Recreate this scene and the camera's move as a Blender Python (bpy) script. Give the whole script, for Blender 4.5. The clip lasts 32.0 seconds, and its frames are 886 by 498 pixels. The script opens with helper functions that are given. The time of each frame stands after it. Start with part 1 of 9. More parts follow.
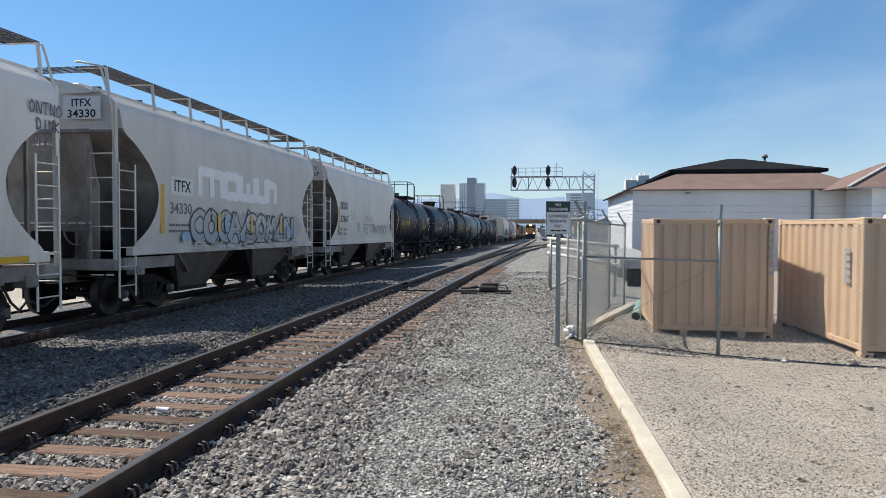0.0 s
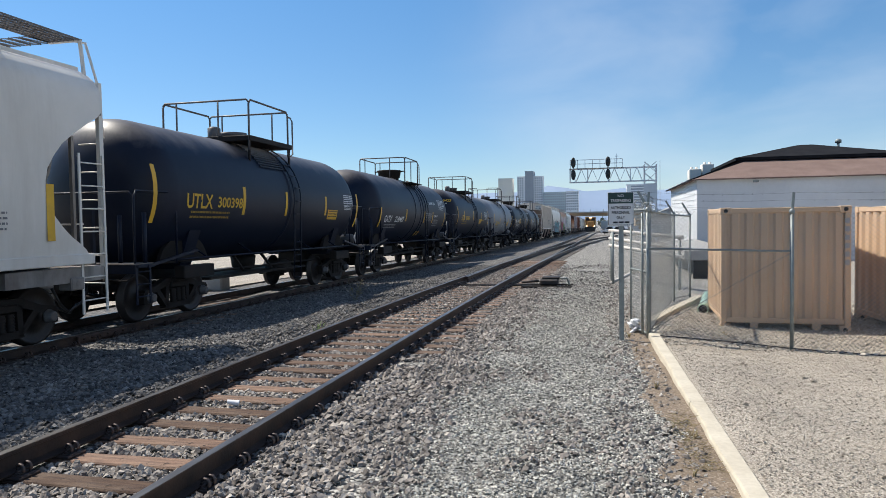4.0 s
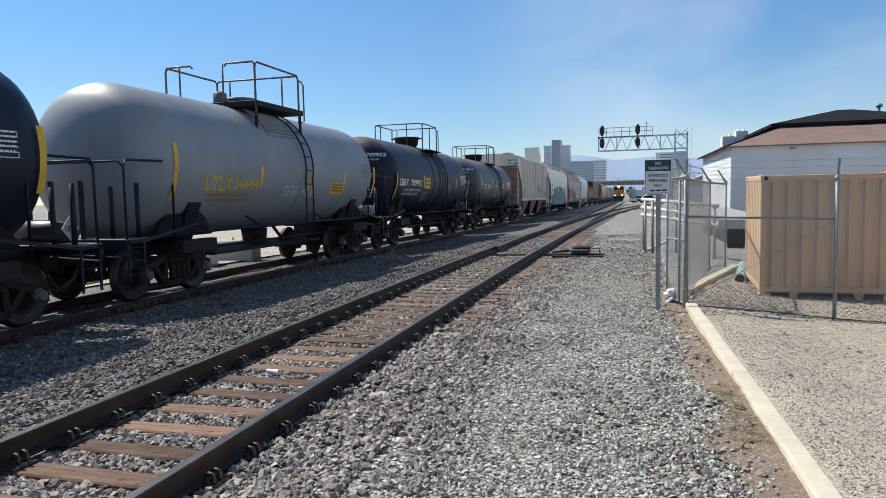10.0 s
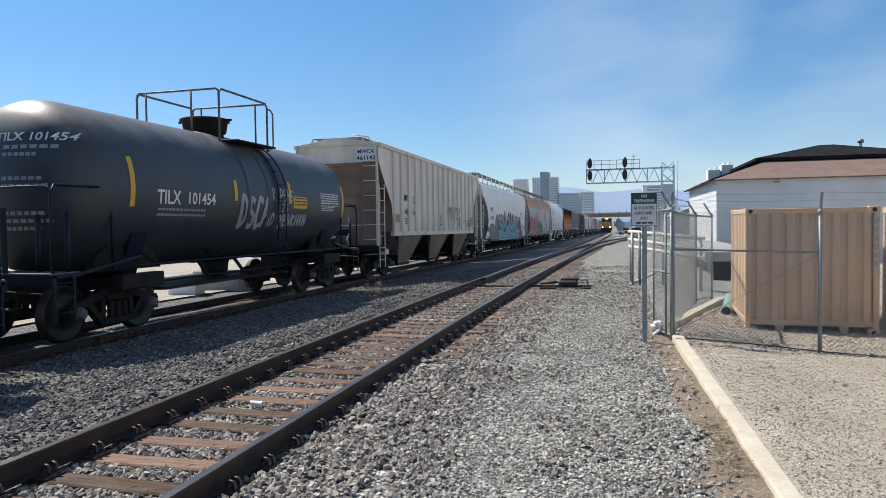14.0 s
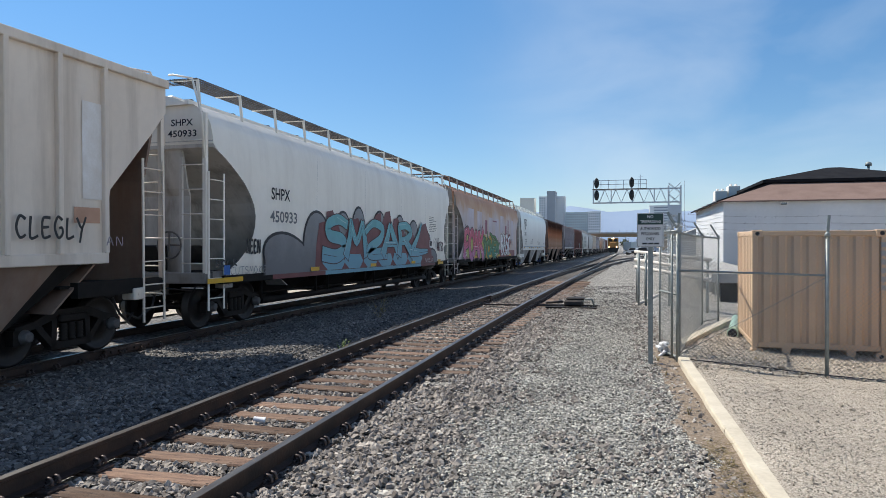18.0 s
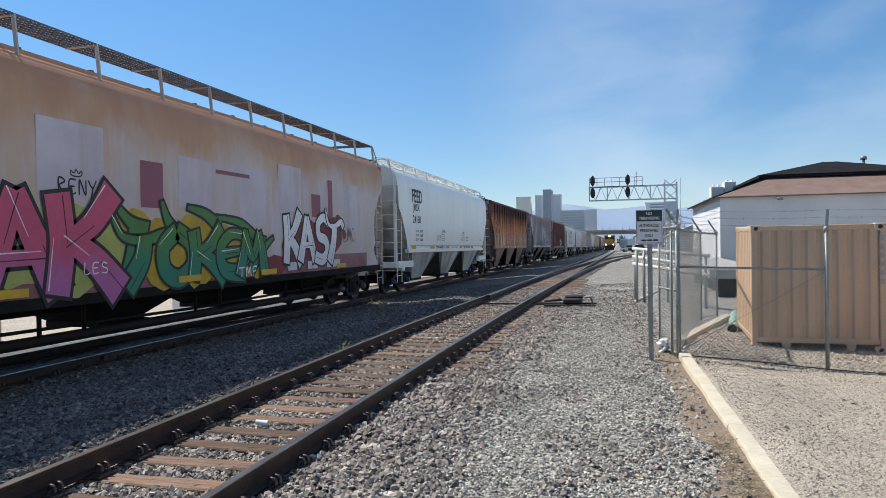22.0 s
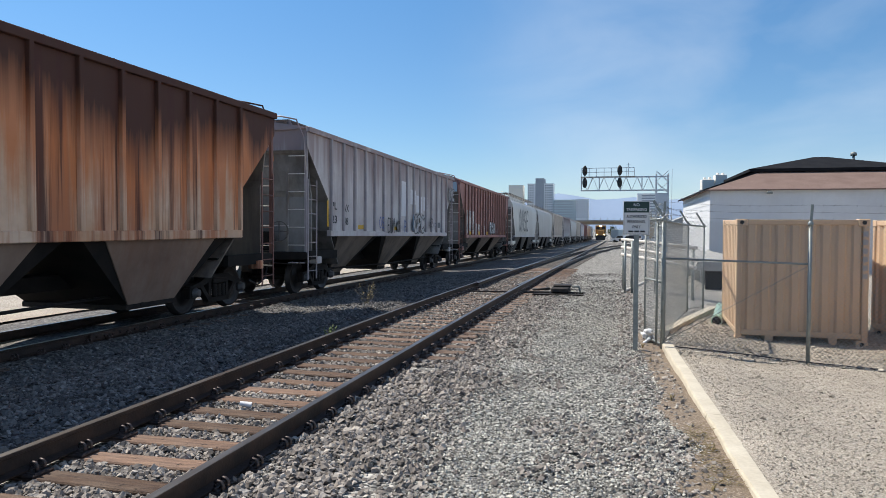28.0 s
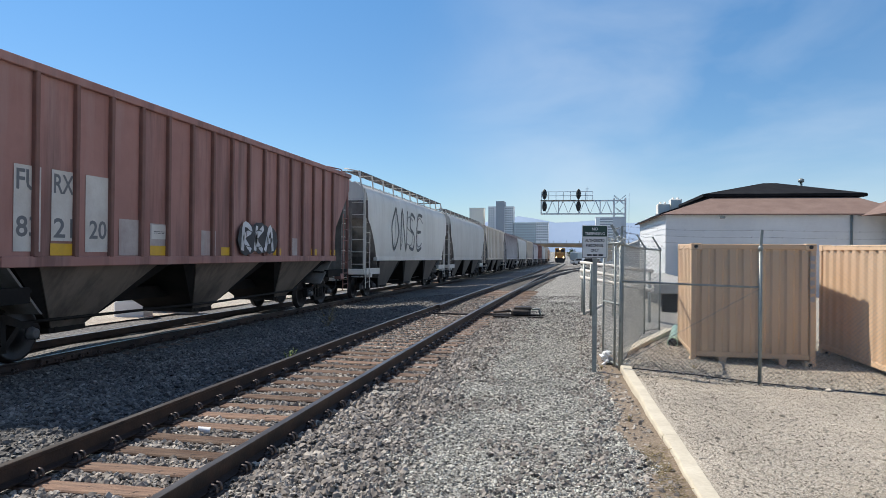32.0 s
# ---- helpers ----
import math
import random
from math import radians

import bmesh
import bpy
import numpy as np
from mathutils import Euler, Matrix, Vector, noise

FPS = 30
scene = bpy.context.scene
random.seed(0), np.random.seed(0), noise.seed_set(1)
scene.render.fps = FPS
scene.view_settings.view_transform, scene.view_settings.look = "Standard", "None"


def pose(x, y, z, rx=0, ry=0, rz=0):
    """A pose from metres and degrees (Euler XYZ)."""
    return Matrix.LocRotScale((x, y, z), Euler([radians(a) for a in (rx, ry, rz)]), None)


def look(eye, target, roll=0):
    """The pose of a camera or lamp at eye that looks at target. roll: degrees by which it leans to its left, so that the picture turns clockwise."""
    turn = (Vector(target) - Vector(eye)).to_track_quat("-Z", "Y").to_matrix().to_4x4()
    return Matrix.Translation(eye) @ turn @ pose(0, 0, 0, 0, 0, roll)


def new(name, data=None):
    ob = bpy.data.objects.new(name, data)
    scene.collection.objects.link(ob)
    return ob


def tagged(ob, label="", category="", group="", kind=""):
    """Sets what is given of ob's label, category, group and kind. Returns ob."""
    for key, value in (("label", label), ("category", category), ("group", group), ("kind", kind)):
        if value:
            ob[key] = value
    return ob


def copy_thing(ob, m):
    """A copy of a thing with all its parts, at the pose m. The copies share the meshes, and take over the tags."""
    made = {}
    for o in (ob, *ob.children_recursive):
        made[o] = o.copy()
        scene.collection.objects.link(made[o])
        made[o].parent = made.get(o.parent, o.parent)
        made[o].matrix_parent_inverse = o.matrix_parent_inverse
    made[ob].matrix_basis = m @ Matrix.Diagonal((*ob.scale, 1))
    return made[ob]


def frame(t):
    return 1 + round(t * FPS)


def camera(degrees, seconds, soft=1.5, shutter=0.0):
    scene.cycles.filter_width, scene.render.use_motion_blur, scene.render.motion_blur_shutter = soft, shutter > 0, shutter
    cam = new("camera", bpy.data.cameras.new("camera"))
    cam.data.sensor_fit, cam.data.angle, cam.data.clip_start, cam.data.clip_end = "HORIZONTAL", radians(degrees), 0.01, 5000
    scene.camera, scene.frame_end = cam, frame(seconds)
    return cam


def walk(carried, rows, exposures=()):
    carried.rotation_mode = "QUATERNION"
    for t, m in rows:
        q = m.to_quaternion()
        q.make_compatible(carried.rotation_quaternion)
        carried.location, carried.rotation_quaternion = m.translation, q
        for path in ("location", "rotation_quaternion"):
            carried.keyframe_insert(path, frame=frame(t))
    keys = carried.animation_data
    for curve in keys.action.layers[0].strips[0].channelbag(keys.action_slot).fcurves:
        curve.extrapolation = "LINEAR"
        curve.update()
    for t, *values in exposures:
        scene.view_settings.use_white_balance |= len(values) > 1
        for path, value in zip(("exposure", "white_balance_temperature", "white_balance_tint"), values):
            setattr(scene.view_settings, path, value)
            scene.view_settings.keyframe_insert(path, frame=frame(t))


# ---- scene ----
cam = camera(64.92, 32.0, soft=0.2, shutter=0.0)
# seconds, eye x, y, z in metres, pitch, roll, yaw in degrees
ROWS = [
    (0, 0.146, -0.027, 1.829, -1.881, -0.111, 8.395),
    (0.5, 0.144, -0.020, 1.833, -1.942, -0.016, 8.252),
    (1, 0.139, -0.016, 1.831, -2.014, 0.072, 8.278),
    (1.5, 0.145, -0.021, 1.832, -2.139, 0.166, 8.692),
    (2, 0.148, -0.031, 1.828, -2.235, 0.314, 9.510),
    (2.5, 0.132, -0.030, 1.828, -2.541, 0.562, 10.827),
    (4.5, 0.106, -0.027, 1.821, -2.161, 0.920, 13.319),
    (5, 0.070, -0.045, 1.821, -1.915, 0.747, 11.941),
    (5.5, 0.023, -0.078, 1.818, -1.876, 0.452, 10.115),
    (6, -0.019, -0.005, 1.820, -1.809, 0.506, 8.197),
    (6.5, -0.066, 0.091, 1.828, -1.557, 0.398, 6.655),
    (7, -0.036, 0.083, 1.821, -1.330, -0.128, 6.108),
    (7.5, 0.012, 0.015, 1.816, -1.502, -0.730, 6.594),
    (8, 0.026, 0.004, 1.811, -2.108, -0.855, 8.051),
    (8.5, 0.018, 0.014, 1.815, -3.180, -0.253, 10.057),
    (9, -0.008, 0.018, 1.810, -4.180, 0.606, 12.194),
    (9.5, -0.011, 0.020, 1.811, -4.746, 1.119, 14.073),
    (10, -0.005, 0.017, 1.811, -4.675, 1.288, 15.299),
    (10.5, -0.013, 0.014, 1.810, -4.605, 1.214, 15.788),
    (11, -0.010, 0.010, 1.808, -4.611, 1.156, 15.989),
    (11.5, -0.007, 0.014, 1.807, -4.570, 1.225, 15.989),
    (12, -0.004, 0.015, 1.808, -4.332, 1.273, 15.922),
    (12.5, -0.002, 0.012, 1.812, -3.768, 1.248, 15.748),
    (13, 0.004, 0.011, 1.812, -3.050, 1.076, 15.386),
    (13.5, 0.005, 0.015, 1.813, -2.511, 0.879, 14.840),
    (14, 0.014, 0.022, 1.815, -2.173, 0.899, 14.396),
    (14.5, 0.018, 0.013, 1.816, -1.901, 0.897, 14.111),
    (15, 0.020, 0.015, 1.818, -1.522, 0.626, 14.069),
    (15.5, 0.014, 0.016, 1.819, -1.166, 0.094, 14.349),
    (17.5, 0.014, 0.013, 1.824, -0.934, 0.005, 15.043),
    (18, 0.019, 0.008, 1.822, -0.722, 0.153, 14.910),
    (18.5, 0.014, 0.015, 1.825, -0.493, 0.191, 14.780),
    (19, 0.011, 0.009, 1.827, -0.198, 0.267, 14.788),
    (19.5, 0.021, 0.010, 1.828, -0.005, 0.346, 15.026),
    (20, 0.022, 0.003, 1.826, -0.057, 0.347, 15.234),
    (20.5, 0.023, 0.008, 1.825, -0.247, 0.262, 15.207),
    (21, 0.017, 0.014, 1.824, -0.403, 0.217, 14.857),
    (21.5, -0.001, 0.019, 1.817, -0.466, 0.540, 14.474),
    (22, -0.018, 0.015, 1.820, -0.726, 1.008, 14.636),
    (22.5, -0.016, 0.009, 1.823, -1.095, 1.187, 15.866),
    (23, -0.008, 0.002, 1.818, -1.427, 0.811, 17.784),
    (23.5, -0.000, 0.000, 1.819, -1.598, 0.467, 19.683),
    (24, -0.007, -0.003, 1.821, -1.491, -0.015, 20.772),
    (24.5, -0.000, -0.000, 1.820, -1.277, -0.300, 21.073),
    (25, -0.008, 0.011, 1.819, -1.293, -0.309, 20.794),
    (25.5, -0.007, 0.022, 1.820, -1.677, -0.095, 19.961),
    (26, 0.016, 0.015, 1.813, -2.202, -0.100, 18.419),
    (26.5, 0.025, 0.024, 1.811, -2.356, -0.225, 16.327),
    (28.5, 0.054, -0.035, 1.824, -1.450, -0.522, 13.481),
    (29, 0.068, -0.054, 1.820, -0.942, -1.048, 12.622),
    (29.5, 0.058, -0.050, 1.833, -0.535, -1.361, 11.688),
    (30, 0.050, 0.001, 1.826, -0.266, -1.450, 11.147),
    (30.5, 0.043, 0.038, 1.833, 0.047, -1.130, 10.877),
    (31, 0.029, -0.023, 1.839, 0.261, -0.589, 10.661),
    (31.5, 0.030, -0.065, 1.832, 0.086, -0.356, 10.649),
    (32, 0.040, -0.077, 1.835, 0.013, -0.466, 10.747),
]
walk(cam, [(t, pose(x, y, z, 90 + pitch, roll, yaw)) for t, x, y, z, pitch, roll, yaw in ROWS])

# ---- light ----
SUN_EL, SUN_X, SUN_Y = radians(51.5), -0.953, 0.302
to_sun = Vector((SUN_X * math.cos(SUN_EL), SUN_Y * math.cos(SUN_EL), math.sin(SUN_EL)))
scene.view_settings.exposure = 0.28
world = bpy.data.worlds.new("sky")
scene.world = world
world.use_nodes = True
wn, wl = world.node_tree.nodes, world.node_tree.links
wn.clear()
w_out, w_bg = wn.new("ShaderNodeOutputWorld"), wn.new("ShaderNodeBackground")
w_sky, w_mix = wn.new("ShaderNodeTexSky"), wn.new("ShaderNodeMix")
w_sky.sky_type, w_sky.sun_disc = "NISHITA", False
w_sky.sun_elevation, w_sky.sun_rotation = SUN_EL, math.atan2(SUN_X, SUN_Y)
w_sky.altitude, w_sky.air_density, w_sky.dust_density, w_sky.ozone_density = 1300, 1.0, 0.1, 3.3
w_tc, w_map, w_noise, w_ramp = wn.new("ShaderNodeTexCoord"), wn.new("ShaderNodeMapping"), wn.new("ShaderNodeTexNoise"), wn.new("ShaderNodeValToRGB")
w_map.inputs["Scale"].default_value = (1.7, 1.0, 4.2)
w_map.inputs["Rotation"].default_value = (0.0, 0.30, 0.0)
w_map.inputs["Location"].default_value = (0.3, 0.0, 0.2)
w_noise.inputs["Scale"].default_value, w_noise.inputs["Detail"].default_value, w_noise.inputs["Roughness"].default_value = 1.7, 6, 0.5
w_noise.inputs["Distortion"].default_value = 0.5
w_ramp.color_ramp.elements[0].position, w_ramp.color_ramp.elements[1].position = 0.30, 0.78
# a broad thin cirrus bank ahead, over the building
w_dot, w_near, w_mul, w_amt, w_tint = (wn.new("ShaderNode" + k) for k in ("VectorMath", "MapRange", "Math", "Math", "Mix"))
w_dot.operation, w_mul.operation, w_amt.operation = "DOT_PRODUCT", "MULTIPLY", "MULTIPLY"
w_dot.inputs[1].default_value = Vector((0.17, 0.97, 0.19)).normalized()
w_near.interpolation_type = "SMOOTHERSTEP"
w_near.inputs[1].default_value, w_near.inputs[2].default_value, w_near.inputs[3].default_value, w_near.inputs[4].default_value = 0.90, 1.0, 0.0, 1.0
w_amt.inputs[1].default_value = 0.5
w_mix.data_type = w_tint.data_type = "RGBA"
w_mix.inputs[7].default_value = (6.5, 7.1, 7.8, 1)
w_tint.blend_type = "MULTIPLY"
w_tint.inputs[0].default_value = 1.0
# the haze near the horizon is duller than the zenith
w_sep, w_fade = wn.new("ShaderNodeSeparateXYZ"), wn.new("ShaderNodeValToRGB")
for at_, colour in ((0.0, (0.78, 0.82, 0.84)), (0.15, (0.80, 0.93, 0.95)), (0.36, (0.715, 1.06, 1.18))):
    stop = w_fade.color_ramp.elements[0] if at_ == 0 else w_fade.color_ramp.elements[1] if at_ == 0.36 else w_fade.color_ramp.elements.new(at_)
    stop.position, stop.color = at_, (*colour, 1)
wl.new(w_tc.outputs["Generated"], w_sep.inputs[0])
wl.new(w_sep.outputs[2], w_fade.inputs["Fac"])
wl.new(w_fade.outputs["Color"], w_tint.inputs[7])
wl.new(w_tc.outputs["Generated"], w_map.inputs["Vector"])
wl.new(w_tc.outputs["Generated"], w_dot.inputs[0])
wl.new(w_dot.outputs["Value"], w_near.inputs[0])
wl.new(w_map.outputs[0], w_noise.inputs["Vector"])
wl.new(w_noise.outputs["Fac"], w_ramp.inputs["Fac"])
wl.new(w_ramp.outputs["Color"], w_mul.inputs[0])
wl.new(w_near.outputs[0], w_mul.inputs[1])
wl.new(w_mul.outputs[0], w_amt.inputs[0])
# whiter sky added over the +x side, mostly out of view, as fill light
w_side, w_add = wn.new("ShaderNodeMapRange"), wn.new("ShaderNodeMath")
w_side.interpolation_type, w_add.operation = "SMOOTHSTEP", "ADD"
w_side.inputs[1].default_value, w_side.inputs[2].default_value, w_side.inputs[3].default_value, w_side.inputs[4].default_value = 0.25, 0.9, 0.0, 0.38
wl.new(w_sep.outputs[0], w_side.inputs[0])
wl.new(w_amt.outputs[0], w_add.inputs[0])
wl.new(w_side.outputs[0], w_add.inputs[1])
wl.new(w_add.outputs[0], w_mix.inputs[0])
wl.new(w_sky.outputs["Color"], w_tint.inputs[6])
wl.new(w_tint.outputs[2], w_mix.inputs[6])
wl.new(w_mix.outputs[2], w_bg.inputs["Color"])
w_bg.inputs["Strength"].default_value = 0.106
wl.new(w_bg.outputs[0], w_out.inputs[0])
sun = new("sun", bpy.data.lights.new("sun", "SUN"))
sun.data.energy, sun.data.angle, sun.data.color = 5.0, radians(0.53), (1.0, 0.94, 0.84)
sun.matrix_world = look(to_sun * 50, (0, 0, 0))


# ---- materials ----
def mat(name, c1, c2=None, scale=4.0, rough=0.7, metal=0.0, bump=0.0, stretch=(1, 1, 1), fine=0.0, split=(0.35, 0.65), rand=0.0, bscale=None):
    """Two colours mixed by noise at one scale, a finer grain over it, optional relief and variation from piece to piece."""
    m = bpy.data.materials.new(name)
    m.use_nodes = True
    n, l = m.node_tree.nodes, m.node_tree.links
    b = n["Principled BSDF"]
    b.inputs["Roughness"].default_value, b.inputs["Metallic"].default_value = rough, metal
    c2 = c2 or tuple(v * 0.8 for v in c1)
    tc, mp = n.new("ShaderNodeTexCoord"), n.new("ShaderNodeMapping")
    mp.inputs["Scale"].default_value = stretch
    l.new(tc.outputs["Object"], mp.inputs["Vector"])
    no = n.new("ShaderNodeTexNoise")
    no.inputs["Scale"].default_value, no.inputs["Detail"].default_value, no.inputs["Roughness"].default_value = scale, 6, 0.6
    l.new(mp.outputs[0], no.inputs["Vector"])
    ra = n.new("ShaderNodeValToRGB")
    ra.color_ramp.elements[0].position, ra.color_ramp.elements[1].position = split
    ra.color_ramp.elements[0].color, ra.color_ramp.elements[1].color = (*c1, 1), (*c2, 1)
    l.new(no.outputs["Fac"], ra.inputs["Fac"])
    col = ra.outputs["Color"]
    gr = n.new("ShaderNodeTexNoise")
    gr.inputs["Scale"].default_value, gr.inputs["Detail"].default_value = bscale or scale * 12, 4
    l.new(tc.outputs["Object"], gr.inputs["Vector"])
    if fine or rand:
        hs = n.new("ShaderNodeHueSaturation")
        v = n.new("ShaderNodeMath")
        v.operation = "MULTIPLY_ADD"
        l.new(gr.outputs["Fac"], v.inputs[0])
        v.inputs[1].default_value, v.inputs[2].default_value = 2 * fine, 1 - fine
        out = v.outputs[0]
        if rand:
            oi, v2, v3 = n.new("ShaderNodeObjectInfo"), n.new("ShaderNodeMath"), n.new("ShaderNodeMath")
            v2.operation, v3.operation = "MULTIPLY_ADD", "MULTIPLY"
            l.new(oi.outputs["Random"], v2.inputs[0])
            v2.inputs[1].default_value, v2.inputs[2].default_value = 2 * rand, 1 - rand
            l.new(v2.outputs[0], v3.inputs[0])
            l.new(out, v3.inputs[1])
            out = v3.outputs[0]
        l.new(out, hs.inputs["Value"])
        l.new(col, hs.inputs["Color"])
        col = hs.outputs["Color"]
    l.new(col, b.inputs["Base Color"])
    if bump:
        bp = n.new("ShaderNodeBump")
        bp.inputs["Strength"].default_value, bp.inputs["Distance"].default_value = bump, 0.01
        l.new(gr.outputs["Fac"], bp.inputs["Height"])
        l.new(bp.outputs[0], b.inputs["Normal"])
    return m


def streaks(m, colour, amount=0.5, scale=3.0, low=0.45, high=0.7, zs=0.12):
    """Runs a second colour down the surface in vertical streaks (rust, soot, washed dirt)."""
    n, l = m.node_tree.nodes, m.node_tree.links
    b = n["Principled BSDF"]
    src = b.inputs["Base Color"].links[0].from_socket
    tc, mp, no, ra, mx, mu = (n.new("ShaderNode" + k) for k in ("TexCoord", "Mapping", "TexNoise", "ValToRGB", "Mix", "Math"))
    mp.inputs["Scale"].default_value = (1, 1, zs)
    no.inputs["Scale"].default_value, no.inputs["Detail"].default_value = scale, 8
    no.inputs["Roughness"].default_value = 0.65
    ra.color_ramp.elements[0].position, ra.color_ramp.elements[1].position = low, high
    mx.data_type, mu.operation = "RGBA", "MULTIPLY"
    mu.inputs[1].default_value = amount
    mx.inputs[7].default_value = (*colour, 1)
    l.new(tc.outputs["Object"], mp.inputs["Vector"])
    l.new(mp.outputs[0], no.inputs["Vector"])
    l.new(no.outputs["Fac"], ra.inputs["Fac"])
    l.new(ra.outputs["Color"], mu.inputs[0])
    l.new(mu.outputs[0], mx.inputs[0])
    l.new(src, mx.inputs[6])
    l.new(mx.outputs[2], b.inputs["Base Color"])
    return m


def drips(m, colour, z0, z1, amount=0.9, scale=1.4, reach=0.9, zs=0.05, soft=0.12):
    """Stains that run down from an upper edge: full above z1, thinning to nothing at z0, broken into streaks. Also
    paints dust and sunlight onto tank tops.
    """
    n, l = m.node_tree.nodes, m.node_tree.links
    b = n["Principled BSDF"]
    src = b.inputs["Base Color"].links[0].from_socket
    tc, mp, no, sp, mr, ad, ra, mu, mx = (n.new("ShaderNode" + k) for k in ("TexCoord", "Mapping", "TexNoise", "SeparateXYZ", "MapRange", "Math", "MapRange", "Math", "Mix"))
    mp.inputs["Scale"].default_value = (1, 1, zs)
    no.inputs["Scale"].default_value, no.inputs["Detail"].default_value, no.inputs["Roughness"].default_value = scale, 7, 0.65
    l.new(tc.outputs["Object"], mp.inputs["Vector"])
    l.new(mp.outputs[0], no.inputs["Vector"])
    l.new(tc.outputs["Object"], sp.inputs[0])
    l.new(sp.outputs[2], mr.inputs[0])
    mr.inputs[1].default_value, mr.inputs[2].default_value, mr.inputs[3].default_value, mr.inputs[4].default_value = z0, z1, -0.5 * reach, 0.5 * reach
    ad.operation, mu.operation, mx.data_type = "ADD", "MULTIPLY", "RGBA"
    l.new(no.outputs["Fac"], ad.inputs[0])
    l.new(mr.outputs[0], ad.inputs[1])
    l.new(ad.outputs[0], ra.inputs[0])
    ra.inputs[1].default_value, ra.inputs[2].default_value = 0.5 - soft, 0.5 + soft
    mu.inputs[1].default_value = amount
    l.new(ra.outputs[0], mu.inputs[0])
    l.new(mu.outputs[0], mx.inputs[0])
    l.new(src, mx.inputs[6])
    mx.inputs[7].default_value = (*colour, 1)
    l.new(mx.outputs[2], b.inputs["Base Color"])
    return m


def stones_mat(name, cols, size, island=False, bump=1.0, dirt=None):
    """Crushed stone: each cell its own grey, with relief; island: one grey to each loose stone."""
    m = bpy.data.materials.new(name)
    m.use_nodes = True
    n, l = m.node_tree.nodes, m.node_tree.links
    b = n["Principled BSDF"]
    b.inputs["Roughness"].default_value = 0.85
    tc = n.new("ShaderNodeTexCoord")
    ra = n.new("ShaderNodeValToRGB")
    e = ra.color_ramp.elements
    e[0].color, e[1].color = (*cols[0], 1), (*cols[-1], 1)
    for i, c in enumerate(cols[1:-1]):
        x = e.new((i + 1) / (len(cols) - 1))
        x.color = (*c, 1)
    if island:
        ge = n.new("ShaderNodeNewGeometry")
        l.new(ge.outputs["Random Per Island"], ra.inputs["Fac"])
    vo = n.new("ShaderNodeTexVoronoi")
    vo.inputs["Scale"].default_value = 1 / size
    l.new(tc.outputs["Object"], vo.inputs["Vector"])
    if not island:
        sp = n.new("ShaderNodeSeparateColor")
        l.new(vo.outputs["Color"], sp.inputs[0])
        l.new(sp.outputs[0], ra.inputs["Fac"])
    big = n.new("ShaderNodeTexNoise")
    big.inputs["Scale"].default_value, big.inputs["Detail"].default_value = 0.9, 5
    l.new(tc.outputs["Object"], big.inputs["Vector"])
    hs = n.new("ShaderNodeHueSaturation")
    v = n.new("ShaderNodeMath")
    v.operation = "MULTIPLY_ADD"
    v.inputs[1].default_value, v.inputs[2].default_value = 0.7, 0.65
    l.new(big.outputs["Fac"], v.inputs[0])
    l.new(v.outputs[0], hs.inputs["Value"])
    l.new(ra.outputs["Color"], hs.inputs["Color"])
    col = hs.outputs["Color"]
    if dirt:
        mx, r2 = n.new("ShaderNodeMix"), n.new("ShaderNodeValToRGB")
        mx.data_type = "RGBA"
        no = n.new("ShaderNodeTexNoise")
        no.inputs["Scale"].default_value, no.inputs["Detail"].default_value = 0.55, 8
        l.new(tc.outputs["Object"], no.inputs["Vector"])
        r2.color_ramp.elements[0].position, r2.color_ramp.elements[1].position = 0.54, 0.68
        r2.color_ramp.elements[1].color = (0.75, 0.75, 0.75, 1)
        l.new(no.outputs["Fac"], r2.inputs["Fac"])
        l.new(r2.outputs["Color"], mx.inputs[0])
        l.new(col, mx.inputs[6])
        mx.inputs[7].default_value = (*dirt, 1)
        col = mx.outputs[2]
    l.new(col, b.inputs["Base Color"])
    if bump:
        bp = n.new("ShaderNodeBump")
        bp.inputs["Strength"].default_value, bp.inputs["Distance"].default_value = bump, size * 0.5
        bp.invert = True
        l.new(vo.outputs["Distance"], bp.inputs["Height"])
        l.new(bp.outputs[0], b.inputs["Normal"])
    return m


def plain(name, c, rough=0.6, metal=0.0, emit=0.0):
    m = bpy.data.materials.new(name)
    m.use_nodes = True
    b = m.node_tree.nodes["Principled BSDF"]
    b.inputs["Base Color"].default_value, b.inputs["Roughness"].default_value, b.inputs["Metallic"].default_value = (*c, 1), rough, metal
    if emit:
        b.inputs["Emission Color"].default_value, b.inputs["Emission Strength"].default_value = (*c, 1), emit
    return m


BED = [(0.022, 0.021, 0.020), (0.08, 0.077, 0.072), (0.33, 0.315, 0.285), (0.04, 0.038, 0.036), (0.58, 0.555, 0.50), (0.12, 0.114, 0.107)]
GREYS = [(0.06, 0.058, 0.053), (0.23, 0.222, 0.20), (0.56, 0.54, 0.475), (0.12, 0.116, 0.106), (0.74, 0.715, 0.635), (0.36, 0.348, 0.312)]
# DARKBED and dark_stone: real dark stone, darkened further to deepen the train's shadow
DARKBED = [(0.0294, 0.0272, 0.0272), (0.0672, 0.063, 0.061), (0.157, 0.148, 0.139), (0.0462, 0.0442, 0.042), (0.232, 0.218, 0.202), (0.0946, 0.0882, 0.084)]
COARSE = [(0.0783, 0.0688, 0.0621), (0.189, 0.165, 0.146), (0.338, 0.3, 0.263), (0.128, 0.112, 0.101), (0.499, 0.452, 0.398), (0.203, 0.169, 0.146)]
